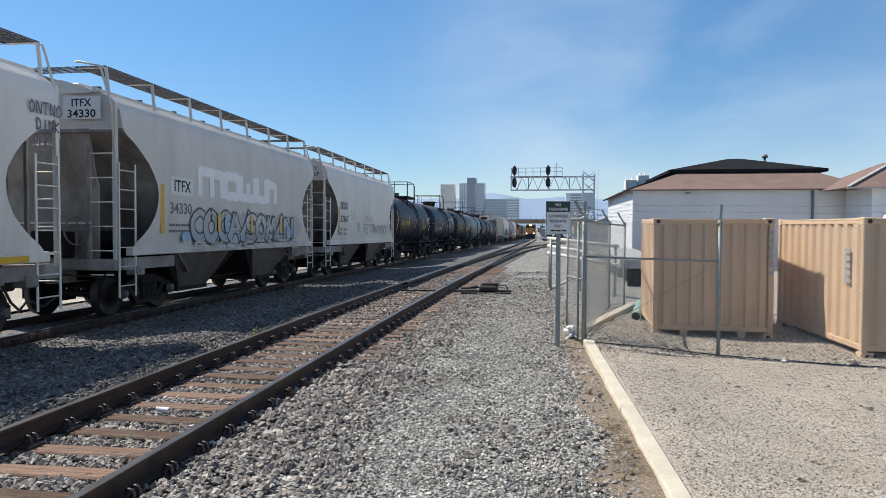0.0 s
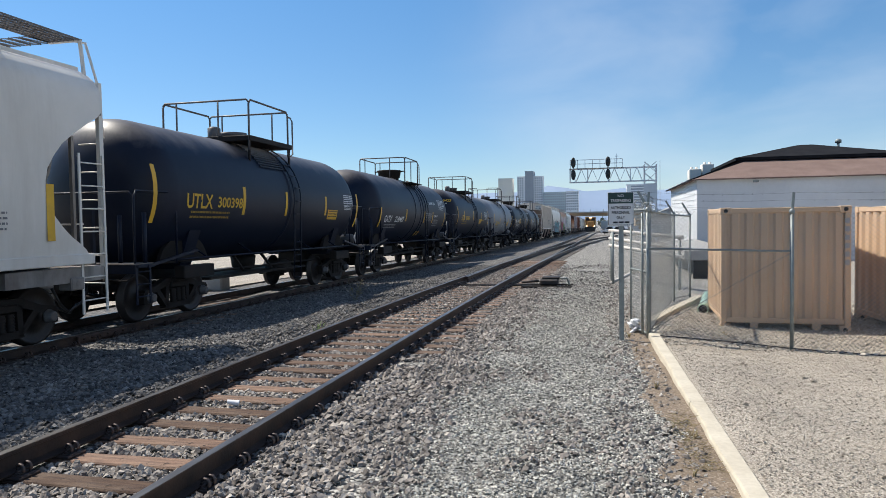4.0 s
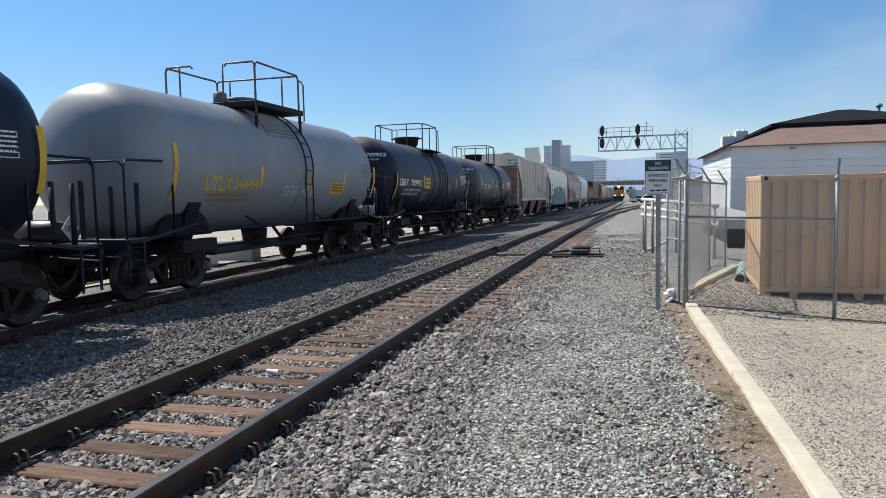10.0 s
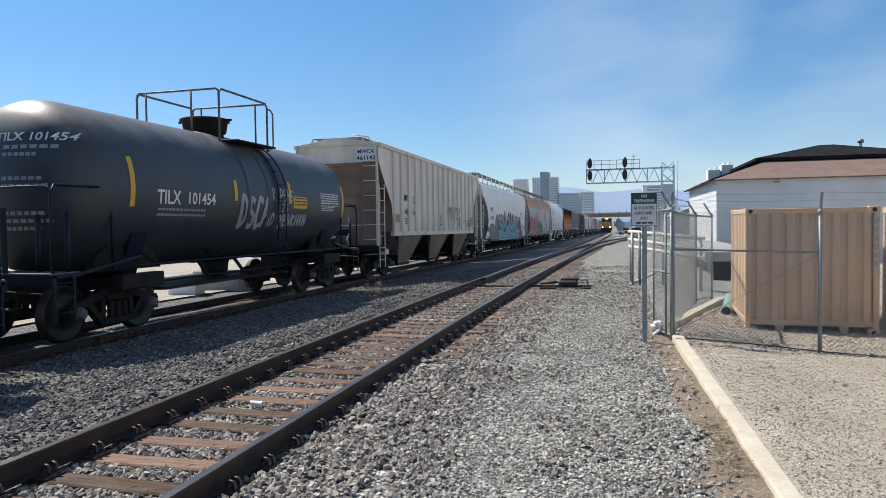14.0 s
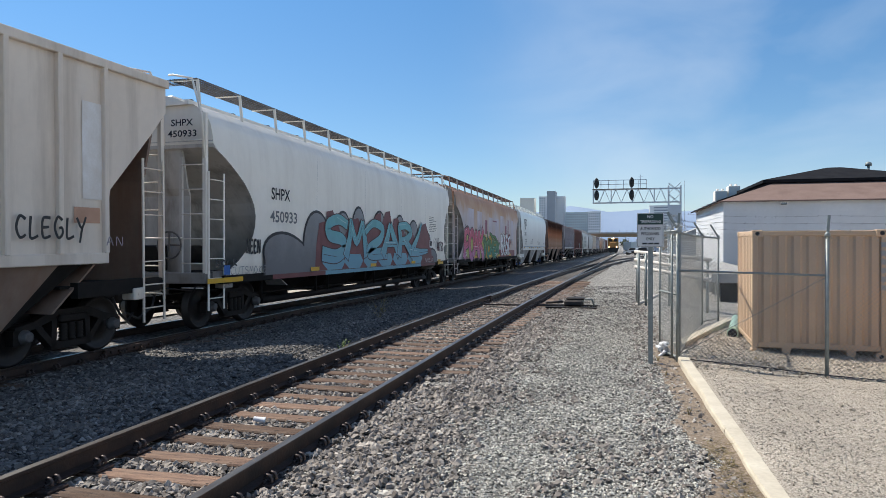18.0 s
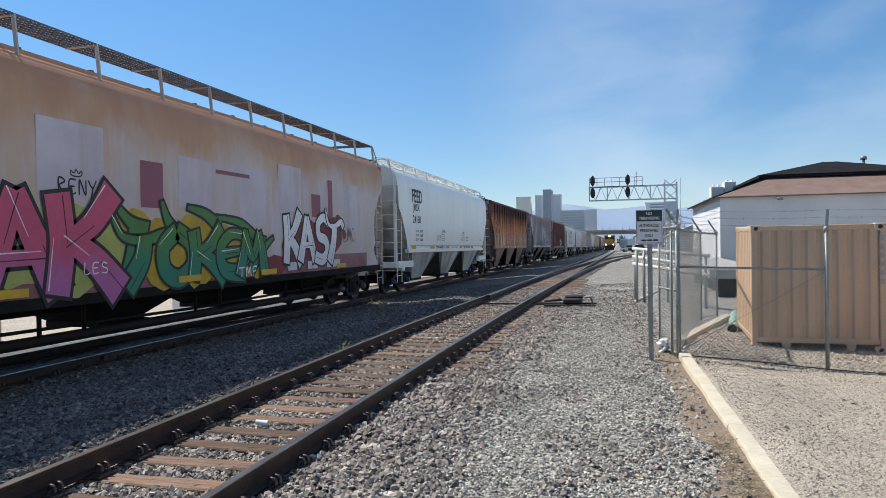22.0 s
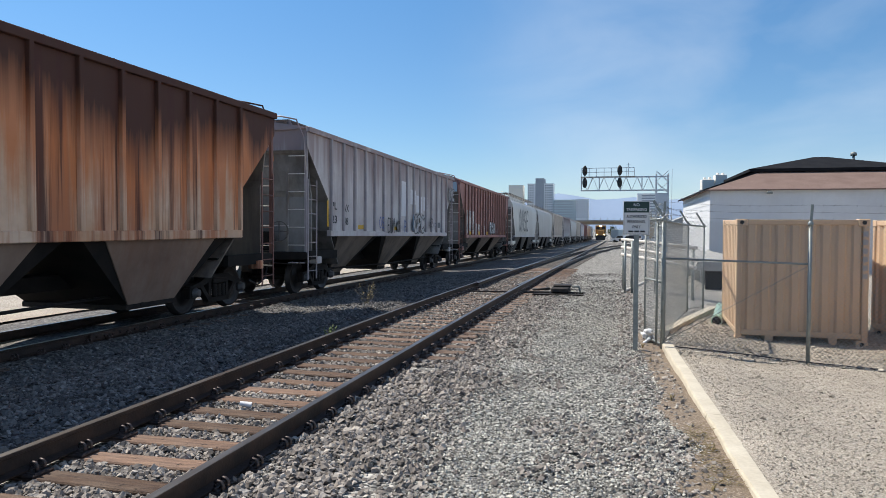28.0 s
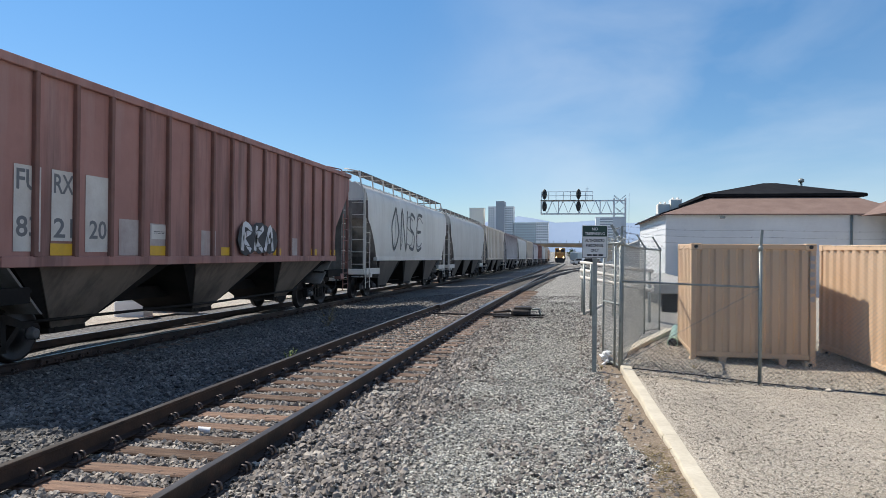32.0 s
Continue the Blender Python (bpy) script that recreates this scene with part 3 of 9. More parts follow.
def sheet(name, xs, ys, material, inside, label, lift=0.0, rough=1.0):
    m = Mesh()
    ix = {}
    for i, x in enumerate(xs):
        for j, y in enumerate(ys):
            ix[i, j] = len(m.v)
            m.v.append((x, y, ground_z(x, y) + lift + rough * bumps(x, y)))
    for i in range(len(xs) - 1):
        for j in range(len(ys) - 1):
            if inside((xs[i] + xs[i + 1]) / 2, (ys[j] + ys[j + 1]) / 2):
                m.f.append((ix[i, j], ix[i + 1, j], ix[i + 1, j + 1], ix[i, j + 1]))
                m.s.append(True)
    o = m.ob(name, material)
    return tagged(o, label, "ground", kind="structure")


def steps(*rows):
    out = []
    for a, b, d in rows:
        n = max(1, round((b - a) / d))
        out += [a + (b - a) * i / n for i in range(n)]
    return out + [rows[-1][1]]


GX = steps((-900, -60, 120), (-60, -14, 4), (-14, 8, 0.35), (8, 40, 3), (40, 900, 120))
GY = steps((-60, -6, 6), (-6, 26, 0.35), (26, 120, 3), (120, 420, 30), (420, 2400, 330))
sheet("ground", GX, GY, M["ballast"], lambda x, y: True, "grey crushed rock ballast beside the railway tracks")
YX = steps((0.72, 1.6, 0.06), (1.6, 9, 0.25), (9, 60, 6))
YY = steps((-20, 0, 2), (0, 12, 0.2), (12, 40, 1.5), (40, 70, 10))
yard = sheet("yard_ground", YX, YY, M["yard"], lambda x, y: x > (kerb_x(y) + 0.06 if y < 11 else 0.8 + 0.218 * (y - 11)), "pale beige fine gravel of the storage yard", 0.03, 0.35)
LX = steps((-70, -30, 8), (-30, -12.2, 1.2))
LY = steps((-20, 120, 4))
sheet("far_lot", LX, LY, M["yard"], lambda x, y: True, "pale dusty gravel lot beyond the train", 0.05, 0.5)


def scatter(name, material, count, region, size, label, seed, sink=0.35):
    """Loose angular stones, one mesh."""
    rng = np.random.default_rng(seed)
    base = np.array([(1, 0, 0), (-1, 0, 0), (0, 1, 0), (0, -1, 0), (0, 0, 1), (0.62, 0.62, 0.55), (-0.66, 0.55, 0.5), (0.5, -0.68, 0.45)])
    tri = [(0, 2, 5), (2, 4, 5), (4, 0, 5), (2, 1, 6), (1, 4, 6), (4, 2, 6), (1, 3, 4), (0, 4, 7), (4, 3, 7), (3, 0, 7)]
    P = []
    while len(P) < count:
        x, y, keep = region(rng)
        if keep:
            P.append((x, y, ground_z(x, y) + (bumps(x, y) if material is not M["yard_stone"] else 0.03 + 0.35 * bumps(x, y))))
    P = np.array(P)
    n = len(P)
    s = size[0] + (size[1] - size[0]) * rng.random(n) ** 2.2
    sh = np.stack([s * rng.uniform(0.75, 1.25, n), s * rng.uniform(0.6, 1.0, n), s * rng.uniform(0.6, 0.95, n)], 1)
    V = base[None] * sh[:, None, :] * rng.uniform(0.72, 1.2, (n, 8, 1))
    a, b = rng.uniform(0, 6.28, n), rng.normal(0, 0.6, n)
    ca, sa, cb, sb = np.cos(a), np.sin(a), np.cos(b), np.sin(b)
    y1 = V[:, :, 1] * cb[:, None] - V[:, :, 2] * sb[:, None]
    z1 = V[:, :, 1] * sb[:, None] + V[:, :, 2] * cb[:, None]
    x2 = V[:, :, 0] * ca[:, None] - y1 * sa[:, None]
    y2 = V[:, :, 0] * sa[:, None] + y1 * ca[:, None]
    out = np.stack([x2, y2, z1], 2) + P[:, None, :]
    out[:, :, 2] += (sh[:, 2] * sink)[:, None]
    F = (np.arange(n)[:, None, None] * 8 + np.array(tri)[None]).reshape(-1, 3)
    me = bpy.data.meshes.new(name)
    me.vertices.add(n * 8)
    me.vertices.foreach_set("co", out.reshape(-1))
    me.loops.add(len(F) * 3)
    me.loops.foreach_set("vertex_index", F.reshape(-1))
    me.polygons.add(len(F))
    me.polygons.foreach_set("loop_start", np.arange(len(F)) * 3)
    me.polygons.foreach_set("use_smooth", np.zeros(len(F), dtype=bool))
    me.materials.append(material)
    me.update()
    me.validate()
    return tagged(new(name, me), label, "gravel", kind="stuff")



def strip_edge(y):
    """Width of the bare soil beside the kerb."""
    return 0.33 + 0.16 * noise.noise((y * 0.9, 5.0, 1.0)) + 0.08 * noise.noise((y * 3.1, 2.0, 1.0))


sheet("dark_ballast", [x for x in GX if -12.5 < x < -4.2], [y for y in GY if -7 < y < 90], M["dark_ballast"], lambda x, y: True, "dark coarse ballast between the two tracks, deepened as train shade", 0.006)


sheet("soil_strip", steps((0.1, 1.2, 0.04)), steps((2.5, 12.5, 0.1)), M["soil"], lambda x, y: kerb_x(y) - strip_edge(y) - 0.05 < x < kerb_x(y) - 0.02, "bare brown soil along the kerb", 0.012)


def on_tie(x, y):
    if not TRACK_X - 1.32 < x < TRACK_X + 1.32:
        return False
    k = (y - TIE_Y0) / TIE_GAP
    return abs(k - round(k)) * TIE_GAP < 0.125


def near_rail(x):
    return abs(x - RAIL_L) < 0.1 or abs(x - RAIL_R) < 0.1


TIE_Y0, TIE_GAP = 3.24, 0.471


def fine_region(rng):
    u = rng.random()
    y = 2.3 + 26 * u ** 2.05 if rng.random() < 0.86 else -3.5 + 5.8 * u
    x = -2.2 + rng.random() * 3.4
    keep = rng.random() < min(1.0, 0.12 + (x + 2.05) / 0.75)
    edge = kerb_x(y) - strip_edge(y)
    keep = keep and (x < edge or (x < kerb_x(y) - 0.12 and rng.random() < 0.13))
    return x, y, keep and not near_rail(x) and not (x < TRACK_X + 1.3 and y > 9 and on_tie(x, y))


def coarse_region(rng):
    y = 2.3 + 26 * rng.random() ** 1.95 if rng.random() < 0.88 else -3.5 + 5.8 * rng.random()
    x = -4.5 + rng.random() * 3.7
    edge = -1.72 + 0.35 * noise.noise((y * 0.7, 3.0, 8.0))
    if x > edge and rng.random() < (x - edge) / 0.55:
        return x, y, False
    tie_hidden = y < 8.2 and (x > RAIL_R + 0.2 or x < RAIL_L - 0.25)
    return x, y, not near_rail(x) and (tie_hidden or not on_tie(x, y)) and x > -0.8 * y - 3.6


def western_region(rng):
    y = 2.3 + 15 * rng.random() ** 1.5
    x = -6.6 + rng.random() * 2.35
    tie_hidden = y < 8.2 and x < RAIL_L - 0.25
    return x, y, not near_rail(x) and (tie_hidden or not on_tie(x, y)) and x > -0.8 * y - 3.6


def sparse_region(rng):
    y = 3 + 19 * rng.random() ** 1.7
    x = -1.4 + rng.random() * 2.2
    patchy = noise.noise((x * 1.1, y * 0.8, 9.0)) + (0.35 if x > 0.1 else 0.0)
    return x, y, x < kerb_x(min(y, 11)) - 0.15 and patchy > 0.12


def far_region(rng):
    y = 5 + 26 * rng.random() ** 1.2
    x = -9 + rng.random() * 9.3
    return x, y, x < kerb_x(min(y, 11)) - 0.1 and (x < -4.8 or rng.random() < (0.7 if x < -2 else 0.25)) and not on_tie(x, y) and not near_rail(x) and not -10.5 < x < -8.6 and (x < -5 or y > 14)


def yard_region(rng):
    y = 3.5 + 10 * rng.random() ** 1.5
    x = 0.9 + 7 * rng.random()
    return x, y, x > kerb_x(min(y, 11)) + 0.14


def kerb_region(rng):
    y = 4 + 8 * rng.random()
    left = rng.random() < 0.8
    x = kerb_x(y) + (-1 if left else 1) * (0.14 + (0.35 if left else 0.6) * rng.random() ** 2)
    return x, y, True


scatter("fine_ballast", M["ballast_stone"], 150000, fine_region, (0.006, 0.02), "loose angular fine grey gravel beside the track", 1)
scatter("coarse_ballast", M["coarse_stone"], 37000, coarse_region, (0.016, 0.046), "coarse angular dark grey ballast along the rails", 5)
scatter("shoulder_ballast", M["dark_stone"], 15000, western_region, (0.016, 0.046), "dark coarse stones between the tracks, deepened as train shade", 15)
scatter("scattered_stones", M["coarse_stone"], 5600, sparse_region, (0.013, 0.038), "dark stones scattered over the fine gravel", 6)
scatter("far_stones", M["dark_stone"], 26000, far_region, (0.016, 0.045), "loose grey ballast stones between the tracks", 2)
scatter("yard_stones", M["yard_stone"], 90000, yard_region, (0.005, 0.0135), "loose beige pea gravel in the yard", 3)
scatter("kerb_stones", M["coarse_stone"], 190, kerb_region, (0.012, 0.042), "larger loose stones along the kerb", 4)



def fence_foot(rng):
    x = 1.2 + 6.8 * rng.random()
    return x, 10.75 - 0.245 * (x - 1.6) + rng.normal(0, 0.12), True


def yard_cobbles(rng):
    x, y = 1.3 + 3.5 * rng.random(), 5 + 4.5 * rng.random()
    return x, y, True


def back_yard(rng):
    x, y = 0.95 + 8 * rng.random(), 10.2 + 6 * rng.random()
    return x, y, x > 0.9 + 0.218 * max(0, y - 11)


scatter("back_yard_stones", M["yard_stone"], 14000, back_yard, (0.012, 0.03), "loose beige gravel behind the fence", 12)
scatter("fence_stones", M["yard_stone"], 150, fence_foot, (0.02, 0.065), "rounded stones along the foot of the fence", 8)
scatter("yard_cobbles", M["yard_stone"], 40, yard_cobbles, (0.02, 0.05), "a few larger stones lying in the yard", 9)

# ---- near track with its turnout ----
PROFILE = [(-0.07, 0), (0.07, 0), (0.07, 0.012), (0.012, 0.03), (0.011, 0.125), (0.036, 0.138), (0.036, 0.162), (-0.036, 0.162), (-0.036, 0.138), (-0.011, 0.125), (-0.012, 0.03), (-0.07, 0.012)]


def straight(x, y0, y1, d=4.0):
    return [(x, y, 0.024 + drop(y)) for y in steps((y0, y1, d))]


def diverging(off, y0, y1):
    out = []
    for y in steps((y0, y1, 3.0)):
        k = max(0.0, y - 24)
        dx = k * k / 1650 if k < 80 else 80 * 80 / 1650 + (k - 80) * 160 / 1650
        out.append((off + dx, y, 0.024 + drop(y)))
    return out


def rail(path, parent):
    o = Mesh().sweep(PROFILE, path).ob("rail", M["rail"], parent, "dark rusty steel rail with a bright worn head")
    Mesh().sweep([(-0.031, 0.162), (0.031, 0.162), (0.031, 0.165), (-0.031, 0.165)], path).ob("rail_head", M["railtop"], o, "bright worn running surface")
    return o


track = hold("railway_track", "near railway track with brown timber ties and a turnout", "track", kind="structure")
rail(straight(RAIL_L, -8, 20, 4) + straight(RAIL_L, 24, 200, 8), track)
rail(straight(RAIL_R, -8, 22, 3) + diverging(RAIL_R, 24, 150)[1:], track)
rail([(RAIL_R - 0.11 * max(0, (26 - y) / 6), y, 0.024 + drop(y)) for y in steps((20.5, 200, 4))], track)
rail([(p[0] + 0.11 * max(0, (28 - p[1]) / 7), p[1], p[2]) for p in diverging(RAIL_L, 21, 150)], track)
tie_me = Mesh().box(-1.3, 1.3, -0.104, 0.104, -0.16, 0, 0.012).data("tie", M["tie"])
plate_me = Mesh().box(-0.17, 0.17, -0.1, 0.1, 0, 0.022, 0.006).data("tie_plate", M["plate"])
clip = Mesh()
for sy in (-0.034, 0.034):
    clip.tube([(0.112 + 0.036 * math.cos(a), sy + 0.004 * a, 0.062 + 0.036 * math.sin(a)) for a in [0.7 * j - 2.4 for j in range(9)]], 0.0125, 6)
clip.tube([(0.075, -0.034, 0.036), (0.07, 0.0, 0.034), (0.075, 0.034, 0.036)], 0.0125, 6)
clip.box(0.07, 0.16, -0.07, 0.07, 0.018, 0.03, 0.004)
clip_me = clip.data("rail_clip", M["clip"])
for i in range(-14, 74):
    y = TIE_Y0 + TIE_GAP * (i - 5)
    r = random.Random(i)
    z = drop(y) + r.uniform(-0.008, 0.004)
    shift = r.uniform(-0.08, 0.08)
    share("tie", tie_me, track, pose(TRACK_X + shift + (0.35 if y > 23 else 0), y, z, 0, r.uniform(-0.4, 0.4), r.uniform(-1, 1)))
    for rx in (RAIL_L, RAIL_R):
        share("tie_plate", plate_me, track, pose(rx, y, z))
        if i < 74:
            share("rail_clip", clip_me, track, pose(rx, y, z))
            share("rail_clip", clip_me, track, pose(rx, y, z, 0, 0, 180))
rest = Mesh()
for i in range(74, 330):
    y = TIE_Y0 + TIE_GAP * (i - 5)
    k = max(0.0, y - 24)
    rest.box(TRACK_X - 1.3, TRACK_X + 1.3 + min(3.2, k * k / 1650), y - 0.11, y + 0.11, drop(y) - 0.15, drop(y) - 0.002)
tagged(rest.ob("far_ties", M["dusty_tie"], track), kind="stuff")

# point rods and the switch machine
rods = hold("switch_rods", "dark steel throw rods running from the switch machine to the points", "railway switch")
for dy, x0 in ((0.0, RAIL_L - 0.3), (0.28, RAIL_R - 0.2)):
    Mesh().bar((x0, 19.8 + dy, 0.03 + drop(20)), (-1.5, 19.8 + dy, 0.03 + drop(20)), 0.04).ob("rod", M["darkmetal"], rods)
box = hold("switch_machine", "low dark grey electric switch machine on timber ties", "railway switch", pose(-1.45, 19.75, drop(19.75) - 0.05))
Mesh().box(-0.26, 0.26, -0.3, 0.3, 0.1, 0.27, 0.04).ob("housing", M["darkmetal"], box)
Mesh().box(-0.2, 0.3, -0.16, 0.18, 0.26, 0.34, 0.03).ob("lid", M["darkmetal"], box)
for y in (-0.35, 0.32):
    Mesh().box(-0.75, 0.65, y - 0.1, y + 0.1, -0.04, 0.1, 0.012).ob("timber", M["truck"], box)
Mesh().tube([(-0.3, 0.1, 0.2), (-0.8, 0.1, 0.16)], 0.035, 8).ob("throw_bar", M["darkmetal"], box)
Mesh().tube([(0.3, 0, 0.28), (0.5, 0, 0.28), (0.55, 0, 0.1)], 0.03, 8).ob("conduit", M["galv"], box)

# ---- far line on which the train runs ----
line = hold("train_line", "main railway line under the passing train", "track", kind="structure")


def line_z(y):
    return LINE_Z + drop(y)


for s in (-0.755, 0.755):
    rail([(LINE_X + s, y, line_z(y) - 0.165) for y in steps((-60, 24, 6), (24, 420, 12))], line)
for i in range(120):
    y = -6 + 0.5 * i
    r = random.Random(900 + i)
    share("tie", tie_me, line, pose(LINE_X + r.uniform(-0.05, 0.05), y, line_z(y) - 0.19 + r.uniform(-0.01, 0.004), 0, 0, r.uniform(-1, 1)))
    share("rail_clip", clip_me, line, pose(LINE_X + 0.755, y, line_z(y) - 0.185))
joint = Mesh().box(-8.765, -8.70, 10.1, 11.35, line_z(10) - 0.14, line_z(10) - 0.03, 0.01)
for k in range(6):
    joint.tube([(-8.70, 10.22 + 0.2 * k, line_z(10) - 0.085), (-8.66, 10.22 + 0.2 * k, line_z(10) - 0.085)], 0.022, 6)
joint.ob("rail_joint", M["plate"], line, "bolted rail joint bar")

# ---- kerb, sign, fence ----
kerb = hold("kerb", "pale weathered timber kerb edging the gravel yard", "kerb")
for i, (y0, y1) in enumerate(((-7.0, 6.868), (6.872, 10.55), (10.555, 10.95))):
    m, r = Mesh(), random.Random(60 + i)
    chip, vs = 0.0, []
    for y in steps((y0, y1, 0.09)):
        chip = max(-0.003, min(0.014, chip + r.uniform(-0.007, 0.007)))
        x = kerb_x(y) + 0.002 * math.sin(y * 1.3)
        w = 0.077
        top = 0.078 + 0.002 * math.sin(3 * y) + r.uniform(-0.002, 0.002)
        vs += [(x + q, y, z) for q, z in ((-w - 0.004, -0.1), (w, -0.1), (w, top - 0.014 - r.uniform(0, 0.01)), (w - 0.012, top), (-w + chip + 0.012, top), (-w + chip, top - 0.016 - r.uniform(0, 0.012)))]
    n = len(vs) // 6
    m.add(vs, [(6 * j + k, 6 * j + (k + 1) % 6, 6 * j + 6 + (k + 1) % 6, 6 * j + 6 + k) for j in range(n - 1) for k in range(6)] + [tuple(range(6)), tuple(range(6 * n - 1, 6 * n - 7, -1))])
    m.ob("timber", M["kerb"], kerb)
kerb2 = tagged(Mesh().sweep([(-0.08, -0.1), (0.08, -0.1), (0.08, 0.1), (-0.08, 0.1)], [(0.84, 12.35, -0.02), (1.42, 14.25, -0.03), (2.2, 16.7, -0.05)]).ob("kerb_beam", M["kerb"]), "pale timber beam at the foot of the fence", "kerb")

SIGN = (0.335, 10.75)
sign = hold("no_trespassing_sign", "dark green and white no trespassing sign on a galvanized post", "sign", pose(SIGN[0], SIGN[1], 0, 0, 0, 2))
post = Mesh()
post.prism([(-0.035, -0.02), (0.035, -0.02), (0.035, -0.014), (0.02, -0.014), (0.02, 0.02), (-0.02, 0.02), (-0.02, -0.014), (-0.035, -0.014)], "z", -0.15, 2.16)
post.ob("post", M["galv"], sign)
plate = Mesh().box(-0.195, 0.185, -0.028, -0.022, 1.715, 2.215, 0.002).ob("plate", M["whiteink"], sign)
Mesh().box(-0.187, 0.177, -0.0305, -0.028, 2.045, 2.207).ob("header", mat("dark green sign film", (0.012, 0.040, 0.036), (0.016, 0.048, 0.042), 4, 0.45), plate, "dark green header band")
edge = Mesh()
for a in ((-0.187, 0.177, 1.723, 1.729), (-0.187, -0.181, 1.729, 2.045), (0.171, 0.177, 1.729, 2.045)):
    edge.box(a[0], a[1], -0.0305, -0.028, a[2], a[3])
edge.ob("border", M["ink"], plate)


def write(text, width, at, material, parent, name="lettering", flip=1, frame_=None, cap=None, label=""):
    """Letters of a given width centred at a place: at(u, v) gives the point for u along, v up."""
    vs, fs = TEXT[text]
    x0, x1 = min(p[0] for p in vs), max(p[0] for p in vs)
    k = width / (x1 - x0)
    kz = cap / 0.7 if cap else k
    m = Mesh()
    m.add([at((p[0] - (x0 + x1) / 2) * k, (p[1] - 0.35) * kz) for p in vs], fs)
    return m.ob(name, material, parent, label)


for text, w, z, mt in (("NO", 0.085, 2.16, "whiteink"), ("TRESPASSING", 0.29, 2.09, "whiteink"), ("AUTHORIZED", 0.29, 1.985, "ink"), ("PERSONNEL", 0.26, 1.91, "ink"), ("ONLY", 0.12, 1.835, "ink")):
    write(text, w, lambda u, v, z=z: (-0.005 + u, -0.033, z + v), M[mt], plate, cap=0.042)
small = Mesh()
for i in range(3):
    small.box(-0.12 + 0.085 * i, -0.05 + 0.085 * i, -0.033, -0.03, 1.752, 1.777)
small.ob("small_print", M["ink"], plate)


def links(a, b, z0, z1, pitch=0.062, r=0.0017):
    """Chain-link wires of one panel from a to b."""
    m = Mesh()
    a, b = Vector((*a, 0)), Vector((*b, 0))
    w, h = (b - a).length, z1 - z0
    d = (b - a) / w
    nrm = Vector((-d.y, d.x, 0))

    def at(u, v):
        p = a + d * u
        return Vector((p.x, p.y, z0 + v + ground_z(p.x, p.y)))
    k = -h
    i = 0
    while k < w:
        for s in (1, -1):
            u0, u1 = max(k, 0), min(k + h, w)
            if u1 - u0 < 0.01:
                continue
            v0, v1 = u0 - k, u1 - k
            if s < 0:
                v0, v1 = h - v0, h - v1
            m.bar(at(u0, v0) + nrm * r * s, at(u1, v1) + nrm * r * s, 2 * r)
        k += pitch
        i += 1
    return m


def fence_run(pts, height, label, arm=0.3, lean=(0, 0), top=True, rails=(), thick=0.03, pitch=0.062, wire=0.0017):
    f = hold("chain_link_fence", label, "fence")
    for i, (x, y) in enumerate(pts):
        g = ground_z(x, y)
        Mesh().tube([(x, y, g - 0.1), (x, y, g + height)], thick, 10).ob("post", M["galv"], f)
        Mesh().lathe([(0, thick + 0.012), (0.05, thick + 0.012), (0.08, 0.01)], "z", 10, (x, y, g + height - 0.03)).ob("post_cap", M["galv"], f)
        if arm:
            Mesh().bar((x, y, g + height), (x + lean[0], y + lean[1], g + height + arm), 0.02, 0.035).ob("barb_arm", M["galv"], f)
    for a, b in zip(pts, pts[1:]):
        links(a, b, 0.04, height - 0.03, pitch, wire).ob("mesh_panel", M["wire"], f, "woven galvanized wire mesh")
        for h in (height - 0.02,) * top + tuple(rails):
            Mesh().tube([(*a, ground_z(*a) + h), (*b, ground_z(*b) + h)], 0.02, 8).ob("rail", M["galv"], f)
        Mesh().tube([(*a, ground_z(*a) + 0.05), ((a[0] + b[0]) / 2, (a[1] + b[1]) / 2, ground_z(*a) + 0.03), (*b, ground_z(*b) + 0.05)], 0.008, 6).ob("bottom_wire", M["barb"], f)
        for k in range(3):
            e = (0.25 + 0.36 * k) * arm
            q = (0.25 + 0.36 * k)
            A = Vector((a[0] + lean[0] * q, a[1] + lean[1] * q, ground_z(*a) + height + e))
            B = Vector((b[0] + lean[0] * q, b[1] + lean[1] * q, ground_z(*b) + height + e))
            m = Mesh()
            n = max(4, int((B - A).length / 0.13))
            m.tube([A.lerp(B, j / 8) - Vector((0, 0, 0.03 * math.sin(math.pi * j / 8))) for j in range(9)], 0.0013, 4)
            for j in range(1, n):
                p = A.lerp(B, j / n) - Vector((0, 0, 0.03 * math.sin(math.pi * j / n)))
                m.bar(p + Vector((-0.012, 0.0, -0.014)), p + Vector((0.012, 0.0, 0.014)), 0.0012)
                m.bar(p + Vector((0.0, 0.012, -0.014)), p + Vector((0.0, -0.012, 0.014)), 0.0012)
            m.ob("barbed_wire", M["barb"], f)
    return f


GATE = (0.73, 10.95)
fence_run([GATE, (2.62, 10.45), (5.3, 9.75), (8.0, 9.1)], 1.95, "galvanized chain-link fence with barbed wire along the gravel yard", arm=0.27, lean=(0.02, 0), top=False, rails=(), thick=0.025, wire=0.0021)
brace = tagged(Mesh().tube([(*GATE, 1.36), (2.62, 10.45, 1.33)], 0.0145, 8).ob("fence_brace", M["galv"]), "galvanized brace rail between two fence posts", "fence rail")
fence_run([(0.78, 11.35), (1.6, 16.4), (2.05, 17.4)], 1.95, "chain-link fence with angled barbed wire arms beside the dock", arm=0.3, lean=(-0.18, -0.05), thick=0.022, pitch=0.08, wire=0.0014)
gate = hold("gate_leaf", "narrow chain-link gate leaf folded against its post", "gate")
